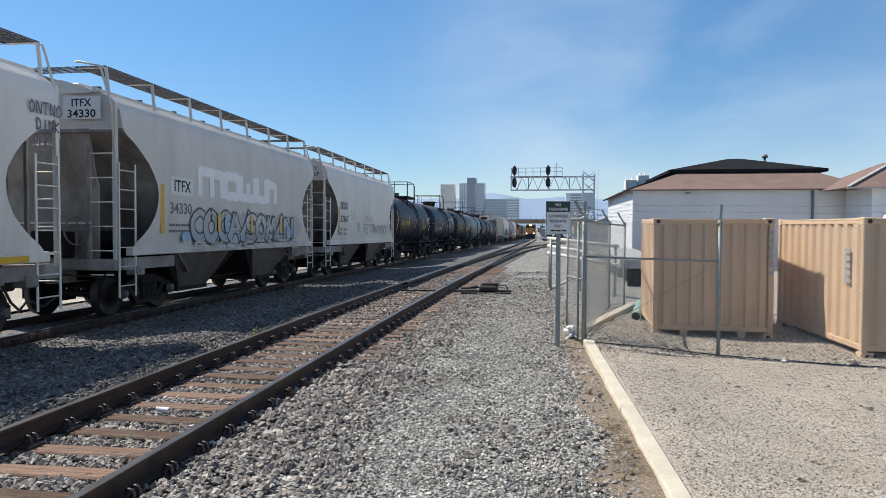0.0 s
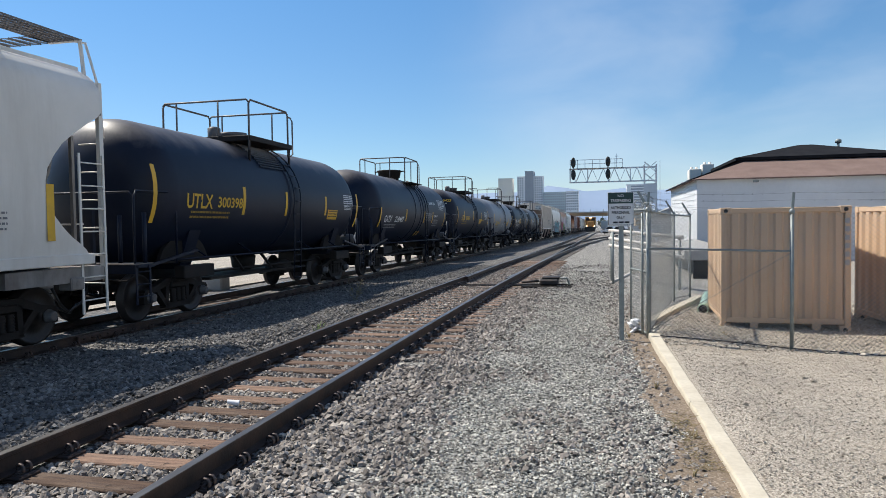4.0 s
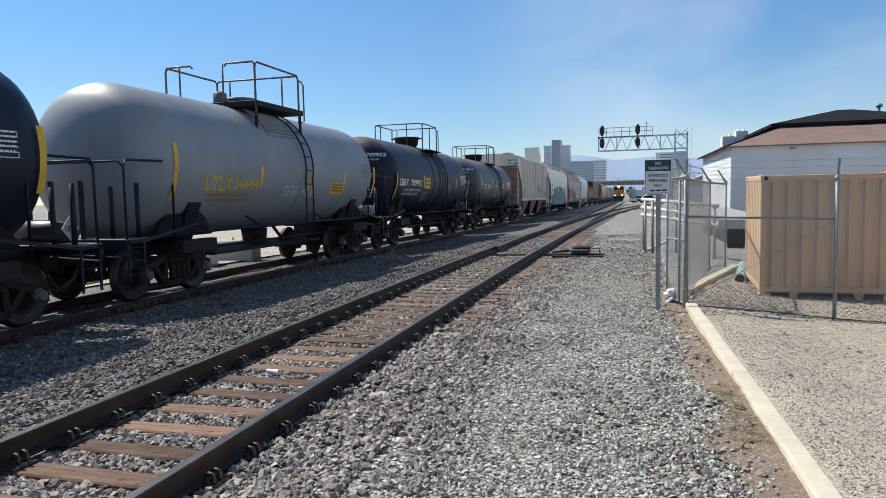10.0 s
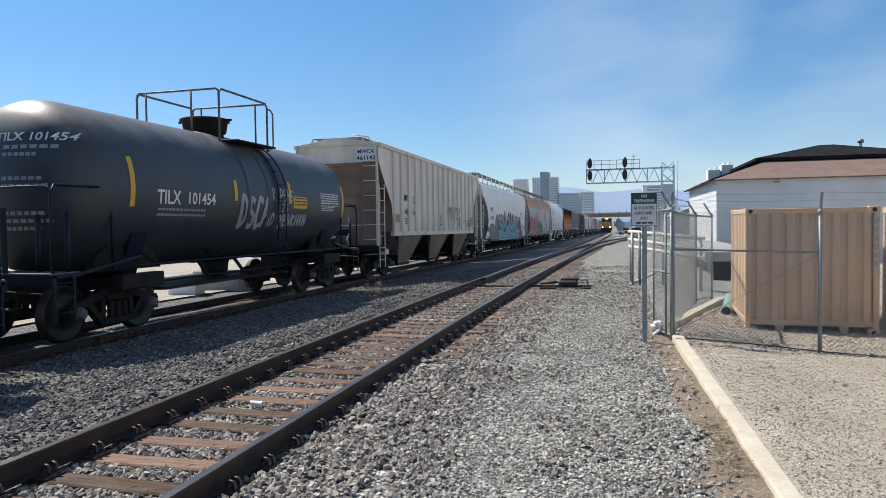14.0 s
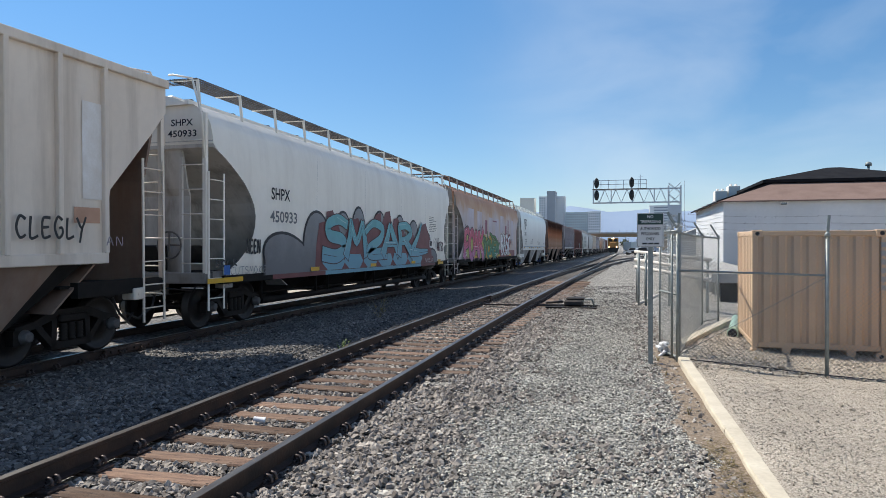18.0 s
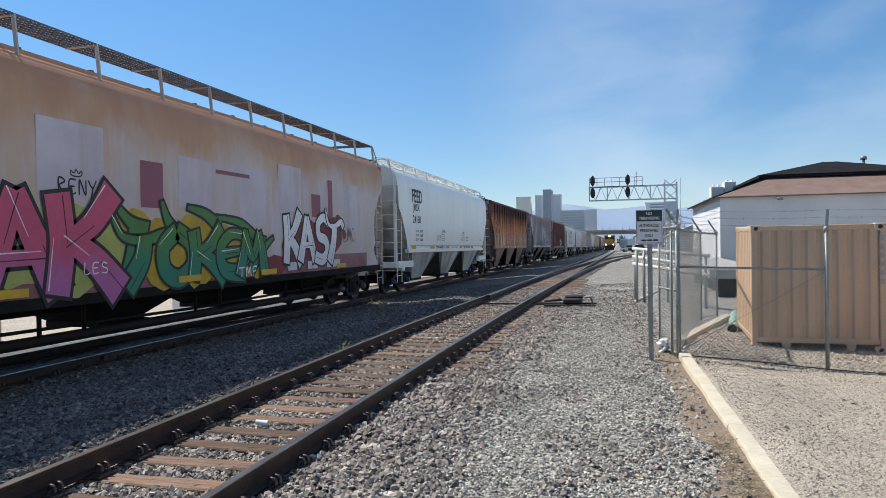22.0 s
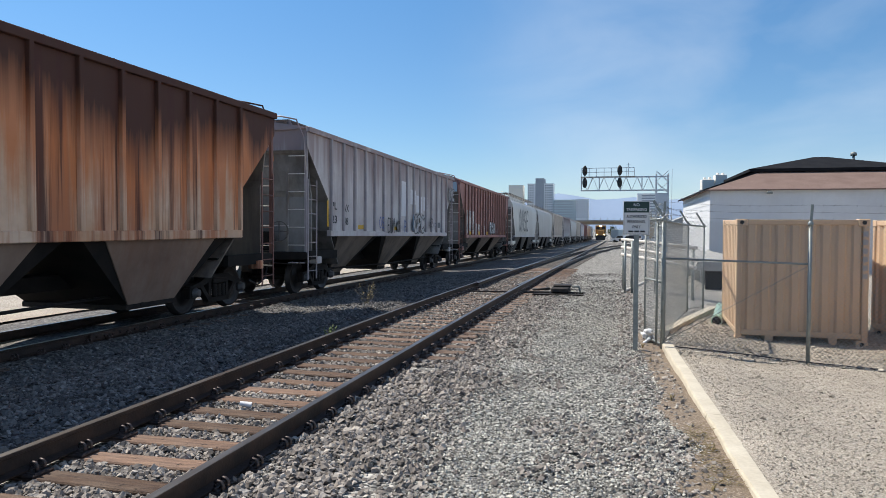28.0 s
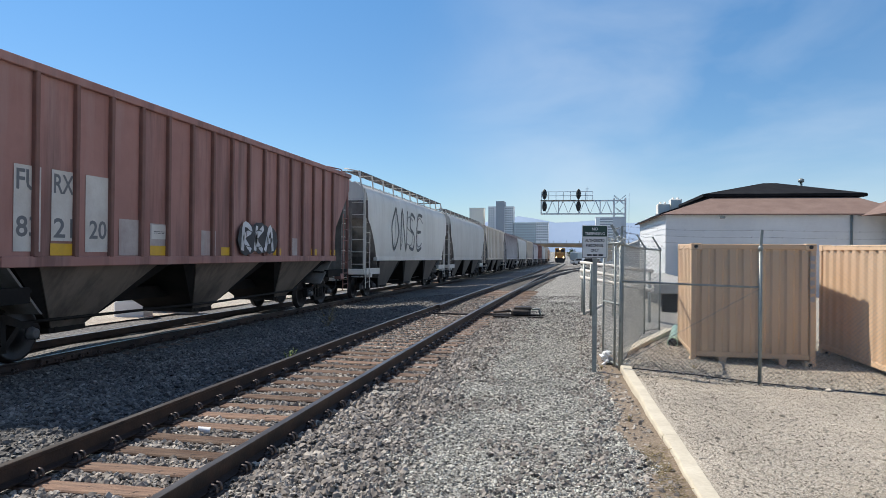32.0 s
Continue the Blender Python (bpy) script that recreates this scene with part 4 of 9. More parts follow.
links(GATE, (0.51, 11.75), 0.05, 1.93, 0.055, 0.0017).ob("mesh_panel", M["wire"], gate)
Mesh().tube([(GATE[0] - 0.08, GATE[1] + 0.05, 0.05), (GATE[0] - 0.08, GATE[1] + 0.05, 1.9)], 0.018, 8).ob("hinge_post", M["galv"], gate)
Mesh().tube([(0.51, 11.75, 0.0), (0.51, 11.75, 1.96)], 0.018, 8).ob("stile", M["galv"], gate)
for z in (0.06, 1.0, 1.95):
    Mesh().tube([(*GATE, z), (0.51, 11.75, z)], 0.018, 8).ob("rail", M["galv"], gate)
rng_ = random.Random(21)
coil = Mesh()
for k in range(9):
    cx, cy, cz = GATE[0] - 0.24 + 0.04 * k, GATE[1] + rng_.uniform(-0.08, 0.1), 1.99 + rng_.uniform(-0.02, 0.04)
    r, tilt, spin = rng_.uniform(0.03, 0.06), rng_.uniform(-0.7, 0.7), rng_.uniform(0, 3.1)
    coil.tube([(cx + r * math.cos(a) * math.cos(spin), cy + r * math.cos(a) * math.sin(spin), cz + 0.7 * r * math.sin(a + tilt)) for a in [2 * math.pi * j / 14 for j in range(15)]], 0.006, 5)
tagged(coil.ob("wire_coil", M["wire"]), "tangled loops of loose pale wire on top of the gate post", "wire")

tagged(Mesh().tube([(2.6, 10.46, 1.3), (0.78, 10.94, 0.12)], 0.005, 6).ob("tension_rod", M["galv"]), "thin steel tension rod bracing the corner of the fence", "fence rail")
for i, (cx, cy, cz, cr) in enumerate(((0.72, 11.15, 2.06, 0.13), (0.62, 11.4, 2.0, 0.1))):
    r = random.Random(50 + i)
    loop = [(cx + cr * math.cos(a) * (0.6 + 0.3 * math.sin(3.1 * a)), cy + 0.02 * a, cz + cr * math.sin(a) + r.uniform(-0.02, 0.02)) for a in [0.35 * j for j in range(60)]]
    tagged(Mesh().tube(loop, 0.003, 4).ob("wire_coil", M["wire"]), "loose tangled coil of barbed wire over the gate", "wire")


# ---- containers ----
def container(m, w, d, h, label, ribs, codes=True):
    c = hold("storage_container", label, "container", m)
    t = 0.09
    fr = Mesh()
    for x in (0, w - t):
        for y in (0, d - t):
            fr.box(x, x + t, y, y + t, 0.1, h, 0.012)
    for z in (0.14, h - 0.09):
        for y in (0, d - t):
            fr.box(t, w - t, y + 0.01, y + t - 0.01, z, z + 0.085, 0.008)
        for x in (0, w - t):
            fr.box(x + 0.01, x + t - 0.01, t, d - t, z, z + 0.085, 0.008)
    fr.ob("frame", M["tan"], c)

    def wall(along, axis, fixed, out):
        n = ribs if axis == "x" else round(ribs * d / w)
        prof, span = [], along - 2 * t
        for i in range(n):
            u = span * i / n
            p = span / n
            prof += [(u, 0.0), (u + p * 0.26, 0.0), (u + p * 0.42, out), (u + p * 0.84, out)]
        prof.append((span, 0.0))
        k = Mesh()
        vs = []
        for z in (0.2, h - 0.06):
            for u, o in prof:
                vs.append((t + u, fixed + o, z) if axis == "x" else (fixed + o, t + u, z))
        q = len(prof)
        k.add(vs, [(i, i + 1, q + i + 1, q + i) for i in range(q - 1)])
        return k.ob("corrugated_wall", M["tan"], c)
    wall(w, "x", 0.055, -0.038)
    wall(w, "x", d - 0.045, 0.03)
    wall(d, "y", 0.055, -0.038)
    wall(d, "y", w - 0.045, 0.03)
    Mesh().box(t * 0.5, w - t * 0.5, t * 0.5, d - t * 0.5, h - 0.03, h - 0.005).ob("roof_panel", M["tan"], c)
    Mesh().box(t, w - t, t, d - t, 0.12, 0.19).ob("floor_panel", M["tan_dark"], c)
    for x in (0, w - 0.16):
        for y in (0, d - 0.16):
            for z in (0.0, h - 0.11):
                k = Mesh().box(x - 0.006, x + 0.166, y - 0.006, y + 0.166, z, z + 0.118, 0.012).ob("corner_casting", M["tan"], c)
                Mesh().lathe([(-0.009, 0.034), (-0.003, 0.034)], "y", 12, (x + 0.08, y, z + 0.06)).ob("hole", M["black"], k)
    for x in (w * 0.24, w * 0.72):
        Mesh().prism([(x - 0.02, 0.145), (x, 0.04), (x + 0.1, 0.04), (x + 0.12, 0.145)], "y", 0.01, d - 0.01).ob("skid", M["tan"], c)
    return c


CZ = -0.09
box_a = container(pose(1.98, 12.36, -0.085, 0, 0, -2.5), 1.95, 2.25, 2.05, "tan corrugated steel storage container standing on small feet", 8)
for i in range(6):
    Mesh().box(1.855, 1.925, -0.012, -0.006, 1.78 - 0.135 * i, 1.86 - 0.135 * i).ob("stencil_bar", M["stencil"], box_a)
box_b = container(pose(4.62, 10.65, CZ, 0, 0, 1.5), 2.44, 3.4, 2.05, "tan corrugated steel container with its lit side toward the tracks", 7)
for i in range(5):
    Mesh().box(0.006, 0.012, 0.42, 0.60, 1.52 - 0.11 * i, 1.60 - 0.11 * i).ob("stencil_bar", M["stencil"], box_b)


# ---- rolling stock ----
# car space: x toward the yard, y along the train, z up from the rail head; origin at the car's middle
def wheel_mesh():
    m = Mesh()
    m.lathe([(-0.07, 0.05), (-0.07, 0.16), (-0.02, 0.2), (-0.005, 0.38), (-0.045, 0.41), (-0.05, 0.455), (0.055, 0.462), (0.06, 0.485), (0.085, 0.485), (0.088, 0.42), (0.03, 0.38), (0.03, 0.2), (0.07, 0.16), (0.07, 0.05)], "x", 28)
    return m.data("wheel", M["wheel"])


def frame_mesh():
    """A cast truck side frame with two window openings and a spring nest."""
    m = Mesh()
    t = 0.07
    for pts in ([(-1.05, 0.60), (-0.72, 0.66), (-0.36, 0.80), (0.36, 0.80), (0.72, 0.66), (1.05, 0.60), (1.05, 0.50), (0.70, 0.55), (0.30, 0.67), (-0.30, 0.67), (-0.70, 0.55), (-1.05, 0.50)],
                [(-0.70, 0.56), (-0.36, 0.20), (-0.28, 0.24), (-0.58, 0.58)], [(0.70, 0.56), (0.58, 0.58), (0.28, 0.24), (0.36, 0.20)],
                [(-0.42, 0.20), (0.42, 0.20), (0.36, 0.31), (-0.36, 0.31)], [(-0.40, 0.28), (-0.30, 0.28), (-0.28, 0.70), (-0.38, 0.70)], [(0.30, 0.28), (0.40, 0.28), (0.38, 0.70), (0.28, 0.70)],
                [(-1.08, 0.34), (-0.98, 0.34), (-0.98, 0.56), (-1.08, 0.56)], [(0.98, 0.34), (1.08, 0.34), (1.08, 0.56), (0.98, 0.56)]):
        m.prism(pts, "x", -t, t)
    return m.data("side_frame", M["truck"])


def spring_mesh():
    prof = []
    for k in range(6):
        prof += [(0.31 + 0.05 * k, 0.052), (0.335 + 0.05 * k, 0.072)]
    return Mesh().lathe(prof, "z", 8).data("spring", M["truck"])


BOLSTER = Mesh().box(-0.16, 0.12, -0.27, 0.27, 0.60, 0.72, 0.02).data("bolster_end", M["truck"])
WHEEL, FRAME, SPRING = wheel_mesh(), frame_mesh(), spring_mesh()
CAPS = {}
for key, colour in (("grey", (0.16, 0.15, 0.15)), ("blue", (0.03, 0.10, 0.35))):
    CAPS[key] = Mesh().lathe([(0.0, 0.11), (0.05, 0.11), (0.07, 0.085), (0.12, 0.085), (0.135, 0.06)], "x", 14).data("bearing_cap", mat("bearing cap " + key, colour, tuple(c * 0.6 for c in colour), 9, 0.5, 0.3))


def truck(car, y, cap="grey"):
    m = Mesh().box(-1.0, 1.0, -0.2, 0.2, 0.5, 0.72, 0.03)
    for q in (-0.89, 0.89):
        m.tube([(-0.8, q, 0.455), (0.8, q, 0.455)], 0.075, 10)
    tr = m.ob("truck", M["truck"], car, "grimy four-wheel freight truck")
    tr.matrix_basis = pose(0, y, 0)
    for x in (-1.0, 1.0):
        share("side_frame", FRAME, tr, pose(x, 0, 0))
        share("bolster_end", BOLSTER, tr, pose(x, 0, 0))
        for q in (-0.16, 0.0, 0.16):
            share("spring", SPRING, tr, pose(x + math.copysign(0.06, x), q, 0))
        for q in (-0.89, 0.89):
            share("bearing_cap", CAPS[cap], tr, pose(x + math.copysign(0.04, x), q, 0.455, 0, 0, 0 if x > 0 else 180))
    for q in (-0.89, 0.89):
        for x in (-0.755, 0.755):
            share("wheel", WHEEL, tr, pose(x, q, 0.457, 0, 0, 180 if x > 0 else 0))


COUPLER = Mesh().box(-0.09, 0.09, 0.0, 0.62, 0.72, 0.92, 0.03).box(-0.15, 0.13, 0.5, 0.78, 0.66, 0.98, 0.06).data("coupler", M["truck"])


def ends(car, lo, hi, reach, paint):
    for s, e in ((-1, lo), (1, hi)):
        share("coupler", COUPLER, car, pose(0, e - s * 0.15, 0, 0, 0, 0 if s > 0 else 180))
        Mesh().tube([(0.35, e, 0.8), (0.38, e + s * 0.15, 0.5), (0.3, e + s * 0.45, 0.32), (0.22, e + s * 0.7, 0.45)], 0.025, 6).ob("air_hose", M["black"], car)
        Mesh().tube([(1.35, e + s * 0.06, 0.95), (1.35, e + s * 0.2, 0.86), (0.3, e + s * 0.22, 0.92)], 0.018, 6).ob("uncoupling_lever", M["truck"], car)


INKS = {}


def ink(c):
    if c not in INKS:
        INKS[c] = mat("spray paint", c, tuple(v * 0.75 for v in c), 2.5, 0.55, fine=0.08)
    return INKS[c]


def fan(m, pts, x, bend):
    cy, cz = sum(p[0] for p in pts) / len(pts), sum(p[1] for p in pts) / len(pts)
    n = len(pts)
    m.add([bend(p[0], p[1], x) if bend else (x, *p) for p in [(cy, cz)] + pts], [(0, j + 1, (j + 1) % n + 1) for j in range(n)])


def smooth_path(pts, n=4):
    out = []
    for i in range(len(pts) - 1):
        p0, p1, p2, p3 = pts[max(i - 1, 0)], pts[i], pts[i + 1], pts[min(i + 2, len(pts) - 1)]
        for k in range(n):
            t = k / n
            out.append(tuple(0.5 * (2 * p1[a] + (p2[a] - p0[a]) * t + (2 * p0[a] - 5 * p1[a] + 4 * p2[a] - p3[a]) * t * t + (3 * p1[a] - p0[a] - 3 * p2[a] + p3[a]) * t ** 3) for a in (0, 1)))
    return out + [pts[-1]]


# letters of the painted pieces: strokes in a unit box with a width at each end, as shares of the height
CHUNKY = {
    "P": [([(0.02, -0.02), (0.16, 0.5), (0.22, 1.0)], 0.34, 0.26), ([(0.2, 0.92), (0.62, 0.98), (0.86, 0.78), (0.66, 0.5), (0.3, 0.42)], 0.24, 0.2)],
    "O": [([(0.45, 0.98), (0.12, 0.66), (0.16, 0.2), (0.5, 0.02), (0.84, 0.3), (0.8, 0.74), (0.45, 0.98)], 0.27, 0.27)],
    "A": [([(0.0, -0.02), (0.24, 0.5), (0.42, 1.0)], 0.32, 0.2), ([(0.42, 0.98), (0.66, 0.5), (0.95, -0.02)], 0.22, 0.32), ([(0.2, 0.34), (0.78, 0.36)], 0.14, 0.14)],
    "K": [([(0.12, -0.04), (0.2, 0.5), (0.14, 1.0)], 0.28, 0.3), ([(0.95, 1.08), (0.62, 0.7), (0.2, 0.46)], 0.3, 0.18), ([(0.3, 0.52), (0.66, 0.3), (1.05, -0.06)], 0.2, 0.36)],
    "T": [([(-0.2, 1.2), (0.0, 0.86), (0.45, 0.8), (0.95, 0.92), (1.15, 0.78)], 0.06, 0.2), ([(0.45, 0.82), (0.36, 0.4), (0.05, -0.08)], 0.3, 0.34)],
    "E": [([(0.95, 0.9), (0.5, 0.94), (0.16, 0.6), (0.3, 0.12), (0.95, 0.02)], 0.14, 0.3), ([(0.25, 0.5), (0.8, 0.55)], 0.18, 0.12)],
    "M": [([(0.02, -0.04), (0.18, 0.5), (0.24, 1.05)], 0.3, 0.14), ([(0.22, 0.95), (0.48, 0.4), (0.74, 0.98)], 0.2, 0.2), ([(0.72, 1.0), (0.84, 0.5), (0.92, -0.04)], 0.16, 0.32)],
    "S": [([(0.95, 0.86), (0.6, 1.0), (0.22, 0.84), (0.28, 0.56), (0.72, 0.46), (0.86, 0.2), (0.5, 0.0), (0.0, 0.08)], 0.2, 0.3)],
    "C": [([(0.98, 0.82), (0.6, 1.0), (0.16, 0.7), (0.2, 0.26), (0.6, 0.04), (1.02, 0.2)], 0.16, 0.26)],
    "R": [([(0.08, -0.04), (0.16, 0.5), (0.06, 1.0)], 0.34, 0.22), ([(0.05, 0.95), (0.55, 1.0), (0.85, 0.76), (0.5, 0.5), (0.25, 0.46)], 0.2, 0.22), ([(0.4, 0.5), (0.7, 0.24), (1.0, -0.04)], 0.2, 0.34)],
    "Z": [([(0.0, 0.7), (0.4, 0.98), (0.86, 0.84), (0.74, 0.5), (0.2, 0.2), (0.3, 0.04), (1.1, 0.06)], 0.16, 0.3)],
    "L": [([(0.72, 1.15), (0.5, 0.7), (0.2, 0.3), (0.05, 0.1)], 0.1, 0.3), ([(0.0, 0.12), (0.5, 0.06), (1.2, 0.1)], 0.3, 0.12)],
    "N": [([(0.08, 0.0), (0.12, 1.0)], 0.26, 0.24), ([(0.12, 0.95), (0.5, 0.5), (0.88, 0.05)], 0.2, 0.2), ([(0.88, 0.0), (0.9, 1.02)], 0.26, 0.22)],
    "Y": [([(0.0, 1.05), (0.3, 0.7), (0.5, 0.45)], 0.26, 0.2), ([(1.0, 1.05), (0.7, 0.6), (0.4, -0.05)], 0.26, 0.3)],
}
PEN = {
    "A": [[(0.0, 0.0), (0.4, 1.0), (0.8, 0.0)], [(0.15, 0.4), (0.7, 0.45)]], "C": [[(0.9, 0.85), (0.4, 1.0), (0.1, 0.5), (0.4, 0.02), (0.9, 0.15)]],
    "D": [[(0.15, 0.0), (0.15, 1.0), (0.75, 0.8), (0.8, 0.3), (0.15, 0.0)]], "E": [[(0.85, 0.95), (0.15, 0.9), (0.15, 0.05), (0.85, 0.1)], [(0.15, 0.5), (0.7, 0.52)]],
    "F": [[(0.85, 1.0), (0.2, 0.95), (0.15, 0.0)], [(0.15, 0.5), (0.7, 0.55)]], "G": [[(0.85, 0.85), (0.4, 1.0), (0.1, 0.5), (0.45, 0.0), (0.85, 0.2), (0.8, 0.48), (0.5, 0.46)]],
    "H": [[(0.1, 0.0), (0.15, 1.0)], [(0.85, 0.0), (0.8, 1.05)], [(0.1, 0.45), (0.85, 0.55)]], "I": [[(0.5, 0.0), (0.5, 1.0)]],
    "K": [[(0.15, 0.0), (0.2, 1.0)], [(0.85, 0.95), (0.2, 0.45), (0.9, 0.0)]], "L": [[(0.2, 1.0), (0.15, 0.02), (0.85, 0.1)]],
    "M": [[(0.05, 0.0), (0.2, 1.0), (0.5, 0.35), (0.8, 1.0), (0.95, 0.0)]], "N": [[(0.1, 0.0), (0.15, 1.0), (0.8, 0.0), (0.85, 1.0)]],
    "O": [[(0.5, 1.0), (0.08, 0.55), (0.4, 0.02), (0.9, 0.4), (0.5, 1.0)]], "P": [[(0.15, -0.05), (0.15, 1.0), (0.8, 0.85), (0.7, 0.5), (0.2, 0.45)]],
    "R": [[(0.15, 0.0), (0.15, 1.0), (0.8, 0.8), (0.2, 0.5), (0.9, 0.0)]], "S": [[(0.85, 0.85), (0.3, 0.95), (0.2, 0.6), (0.8, 0.4), (0.7, 0.05), (0.1, 0.1)]],
    "T": [[(0.0, 0.95), (1.0, 0.98)], [(0.5, 0.95), (0.45, 0.0)]], "U": [[(0.1, 1.0), (0.15, 0.15), (0.5, 0.0), (0.85, 0.2), (0.9, 1.0)]],
    "W": [[(0.0, 1.0), (0.25, 0.0), (0.5, 0.6), (0.75, 0.0), (1.0, 1.0)]], "Y": [[(0.0, 1.0), (0.5, 0.5), (0.95, 1.05)], [(0.55, 0.55), (0.3, -0.25)]],
    "2": [[(0.1, 0.8), (0.5, 1.0), (0.8, 0.7), (0.1, 0.02), (0.9, 0.05)]], "^": [[(0.0, 0.8), (0.1, 0.0), (0.9, 0.0), (1.0, 0.8), (0.7, 0.4), (0.5, 0.95), (0.3, 0.4), (0.0, 0.8)]],
}


def tapered(m, pts, w0, w1, x, grow=0.0, bend=None):
    """A flat stroke whose width runs from w0 to w1; grow widens it and pushes its ends out."""
    pts = smooth_path(pts, 5) if len(pts) > 2 else [pts[0], tuple((pts[0][a] + pts[1][a]) / 2 for a in (0, 1)), pts[1]]
    n, vs = len(pts), []
    for i, p in enumerate(pts):
        a, b = pts[max(i - 1, 0)], pts[min(i + 1, n - 1)]
        d = Vector((b[0] - a[0], b[1] - a[1]))
        d = d.normalized() if d.length else Vector((1, 0))
        w = (w0 + (w1 - w0) * i / (n - 1)) / 2 + grow
        o = -grow if i == 0 else grow if i == n - 1 else 0.0
        for s in (-1, 1):
            q = (p[0] + d.x * o - d.y * s * w, p[1] + d.y * o + d.x * s * w)
            vs.append(bend(q[0], q[1], x) if bend else (x, q[0], q[1]))
    m.add(vs, [(2 * i, 2 * i + 1, 2 * i + 3, 2 * i + 2) for i in range(n - 1)])


def fade(top, low, z0, z1):
    """Spray paint that turns from one colour to another between two heights."""
    key = (top, low, z0)
    if key not in INKS:
        k = mat("faded spray paint", top, tuple(v * 0.82 for v in top), 2.2, 0.5, fine=0.08)
        INKS[key] = drips(k, low, z0, z1, 0.95, 2.5, 1.0, 1.0, 0.35)
    return INKS[key]


def piece(car, text, y0, y1, z0, z1, paint_, line, x, rim=0.045, shine=(0.85, 0.85, 0.88), overlap=1.12, label="spray-painted letter shape", fat=1.0):
    """Overlapping fat letters, each with its outline behind and thin highlights."""
    gw, h = (y1 - y0) / len(text), z1 - z0
    for k, key in enumerate(text):
        back, front, light, inner = Mesh(), Mesh(), Mesh(), Mesh()
        for i, (g, w0, w1) in enumerate(CHUNKY[key]):
            q = [(y0 + gw * (k + 0.5 + overlap * (a - 0.5)), z0 + h * b) for a, b in g]
            wa, wb = fat * w0 * min(h, gw * 1.25), fat * w1 * min(h, gw * 1.25)
            tapered(back, q, wa, wb, x, rim)
            tapered(front, q, wa, wb, x + 0.0012 + 0.0003 * i)
            tapered(light, [(p[0] - 0.36 * wa, p[1] + 0.05 * h) for p in q[:2]], 0.022, 0.008, x + 0.0026)
            tapered(inner, [(p[0] + 0.2 * wb, p[1] - 0.02 * h) for p in q[-2:]], 0.012, 0.02, x + 0.0026)
        shape = front.ob("graffiti", paint_, car, label)
        back.ob("outline", ink(line), shape, "dark spray-painted outline")
        light.ob("highlight", ink(shine), shape, "thin pale highlight line")
        inner.ob("inner_line", ink(line), shape)
        x += 0.003
    return x


def tag(car, text, y0, y1, z0, z1, w, colour, x, bend=None, lean=0.0):
    """A word written with one thin spray line a letter."""
    m, gw, h = Mesh(), (y1 - y0) / len(text), z1 - z0
    for k, key in enumerate(text):
        if key == " ":
            continue
        for g in PEN[key]:
            q = [(y0 + gw * (k + 0.06 + 0.88 * a) + lean * h * b, z0 + h * (b + 0.05 * math.sin(3.1 * k))) for a, b in g]
            tapered(m, q, w, w * 0.85, x + 0.0004 * k, 0.0, bend)
    return m.ob("tag", ink(colour), car, "spray-painted tag")


def arch(m, cy, hw, base, top, x, grow=0.0, lean=0.0):
    """A rounded hump standing on a level line."""
    ring = [(cy - hw - grow, base)] + [(cy + lean * math.sin(a) - (hw + grow) * math.cos(a), base + (top + grow - base) * (0.35 + 0.65 * math.sin(a))) for a in [math.pi * j / 14 for j in range(15)]] + [(cy + hw + grow, base)]
    fan(m, ring, x, None)


def blobs(car, spots, colour, x, name="graffiti_cloud", label="patch of sprayed background colour"):
    """Rounded sprayed spots of (y, z, half width, half height)."""
    m = Mesh()
    for k, (cy, cz, hw, hh) in enumerate(spots):
        r = random.Random(k)
        fan(m, [(cy + hw * math.cos(2 * math.pi * j / 22) * r.uniform(0.92, 1.06), cz + hh * math.sin(2 * math.pi * j / 22) * r.uniform(0.92, 1.06)) for j in range(22)], x + 0.0004 * k, None)
    return m.ob(name, ink(colour), car, label)



def words(car, text, y, z, width, x, ink_="ink", cap=None, bend=None):
    """Letters on the near side. Reading runs with increasing y."""
    at = (lambda u, v: bend(y + u, z + v, x)) if bend else (lambda u, v: (x, y + u, z + v))
    write(text, width, at, M[ink_], car, cap=cap)


def bars(car, y, z, w, h, n, x, ink_="ink", bend=None, name="small_print"):
    """Fine print too small to read, as lines of short bars."""
    m, r = Mesh(), random.Random(int(y * 100 + z * 10))
    for i in range(n):
        zz = z + h * (1 - i / n)
        u = y
        while u < y + w:
            d = min(r.uniform(0.03, 0.11), y + w - u)
            q = [(u, zz), (u + d, zz), (u + d, zz + h / n * 0.42), (u, zz + h / n * 0.42)]
            m.add([bend(a, b, x) if bend else (x, a, b) for a, b in q], [(0, 1, 2, 3)])
            u += d + 0.02
    m.ob(name, M[ink_], car)


def patch(car, y0, y1, z0, z1, x, material, name="patch", bend=None, n=1, label=""):
    m = Mesh()
    vs = []
    for i in range(n + 1):
        zz = z0 + (z1 - z0) * i / n
        vs += [bend(y0, zz, x), bend(y1, zz, x)] if bend else [(x, y0, zz), (x, y1, zz)]
    m.add(vs, [(2 * i, 2 * i + 1, 2 * i + 3, 2 * i + 2) for i in range(n)])
    return m.ob(name, M[material] if isinstance(material, str) else material, car, label)


def ladder(car, x, y0, y1, z0, z1, n, mt, name="ladder"):
    m = Mesh()
    for y in (y0, y1):
        m.bar((x, y, z0), (x, y, z1), 0.045, 0.02)
    for i in range(n):
        z = z0 + (z1 - z0) * (i + 0.6) / n
        m.tube([(x, y0, z), (x, y1, z)], 0.013, 6)
    return m.ob(name, mt, car)


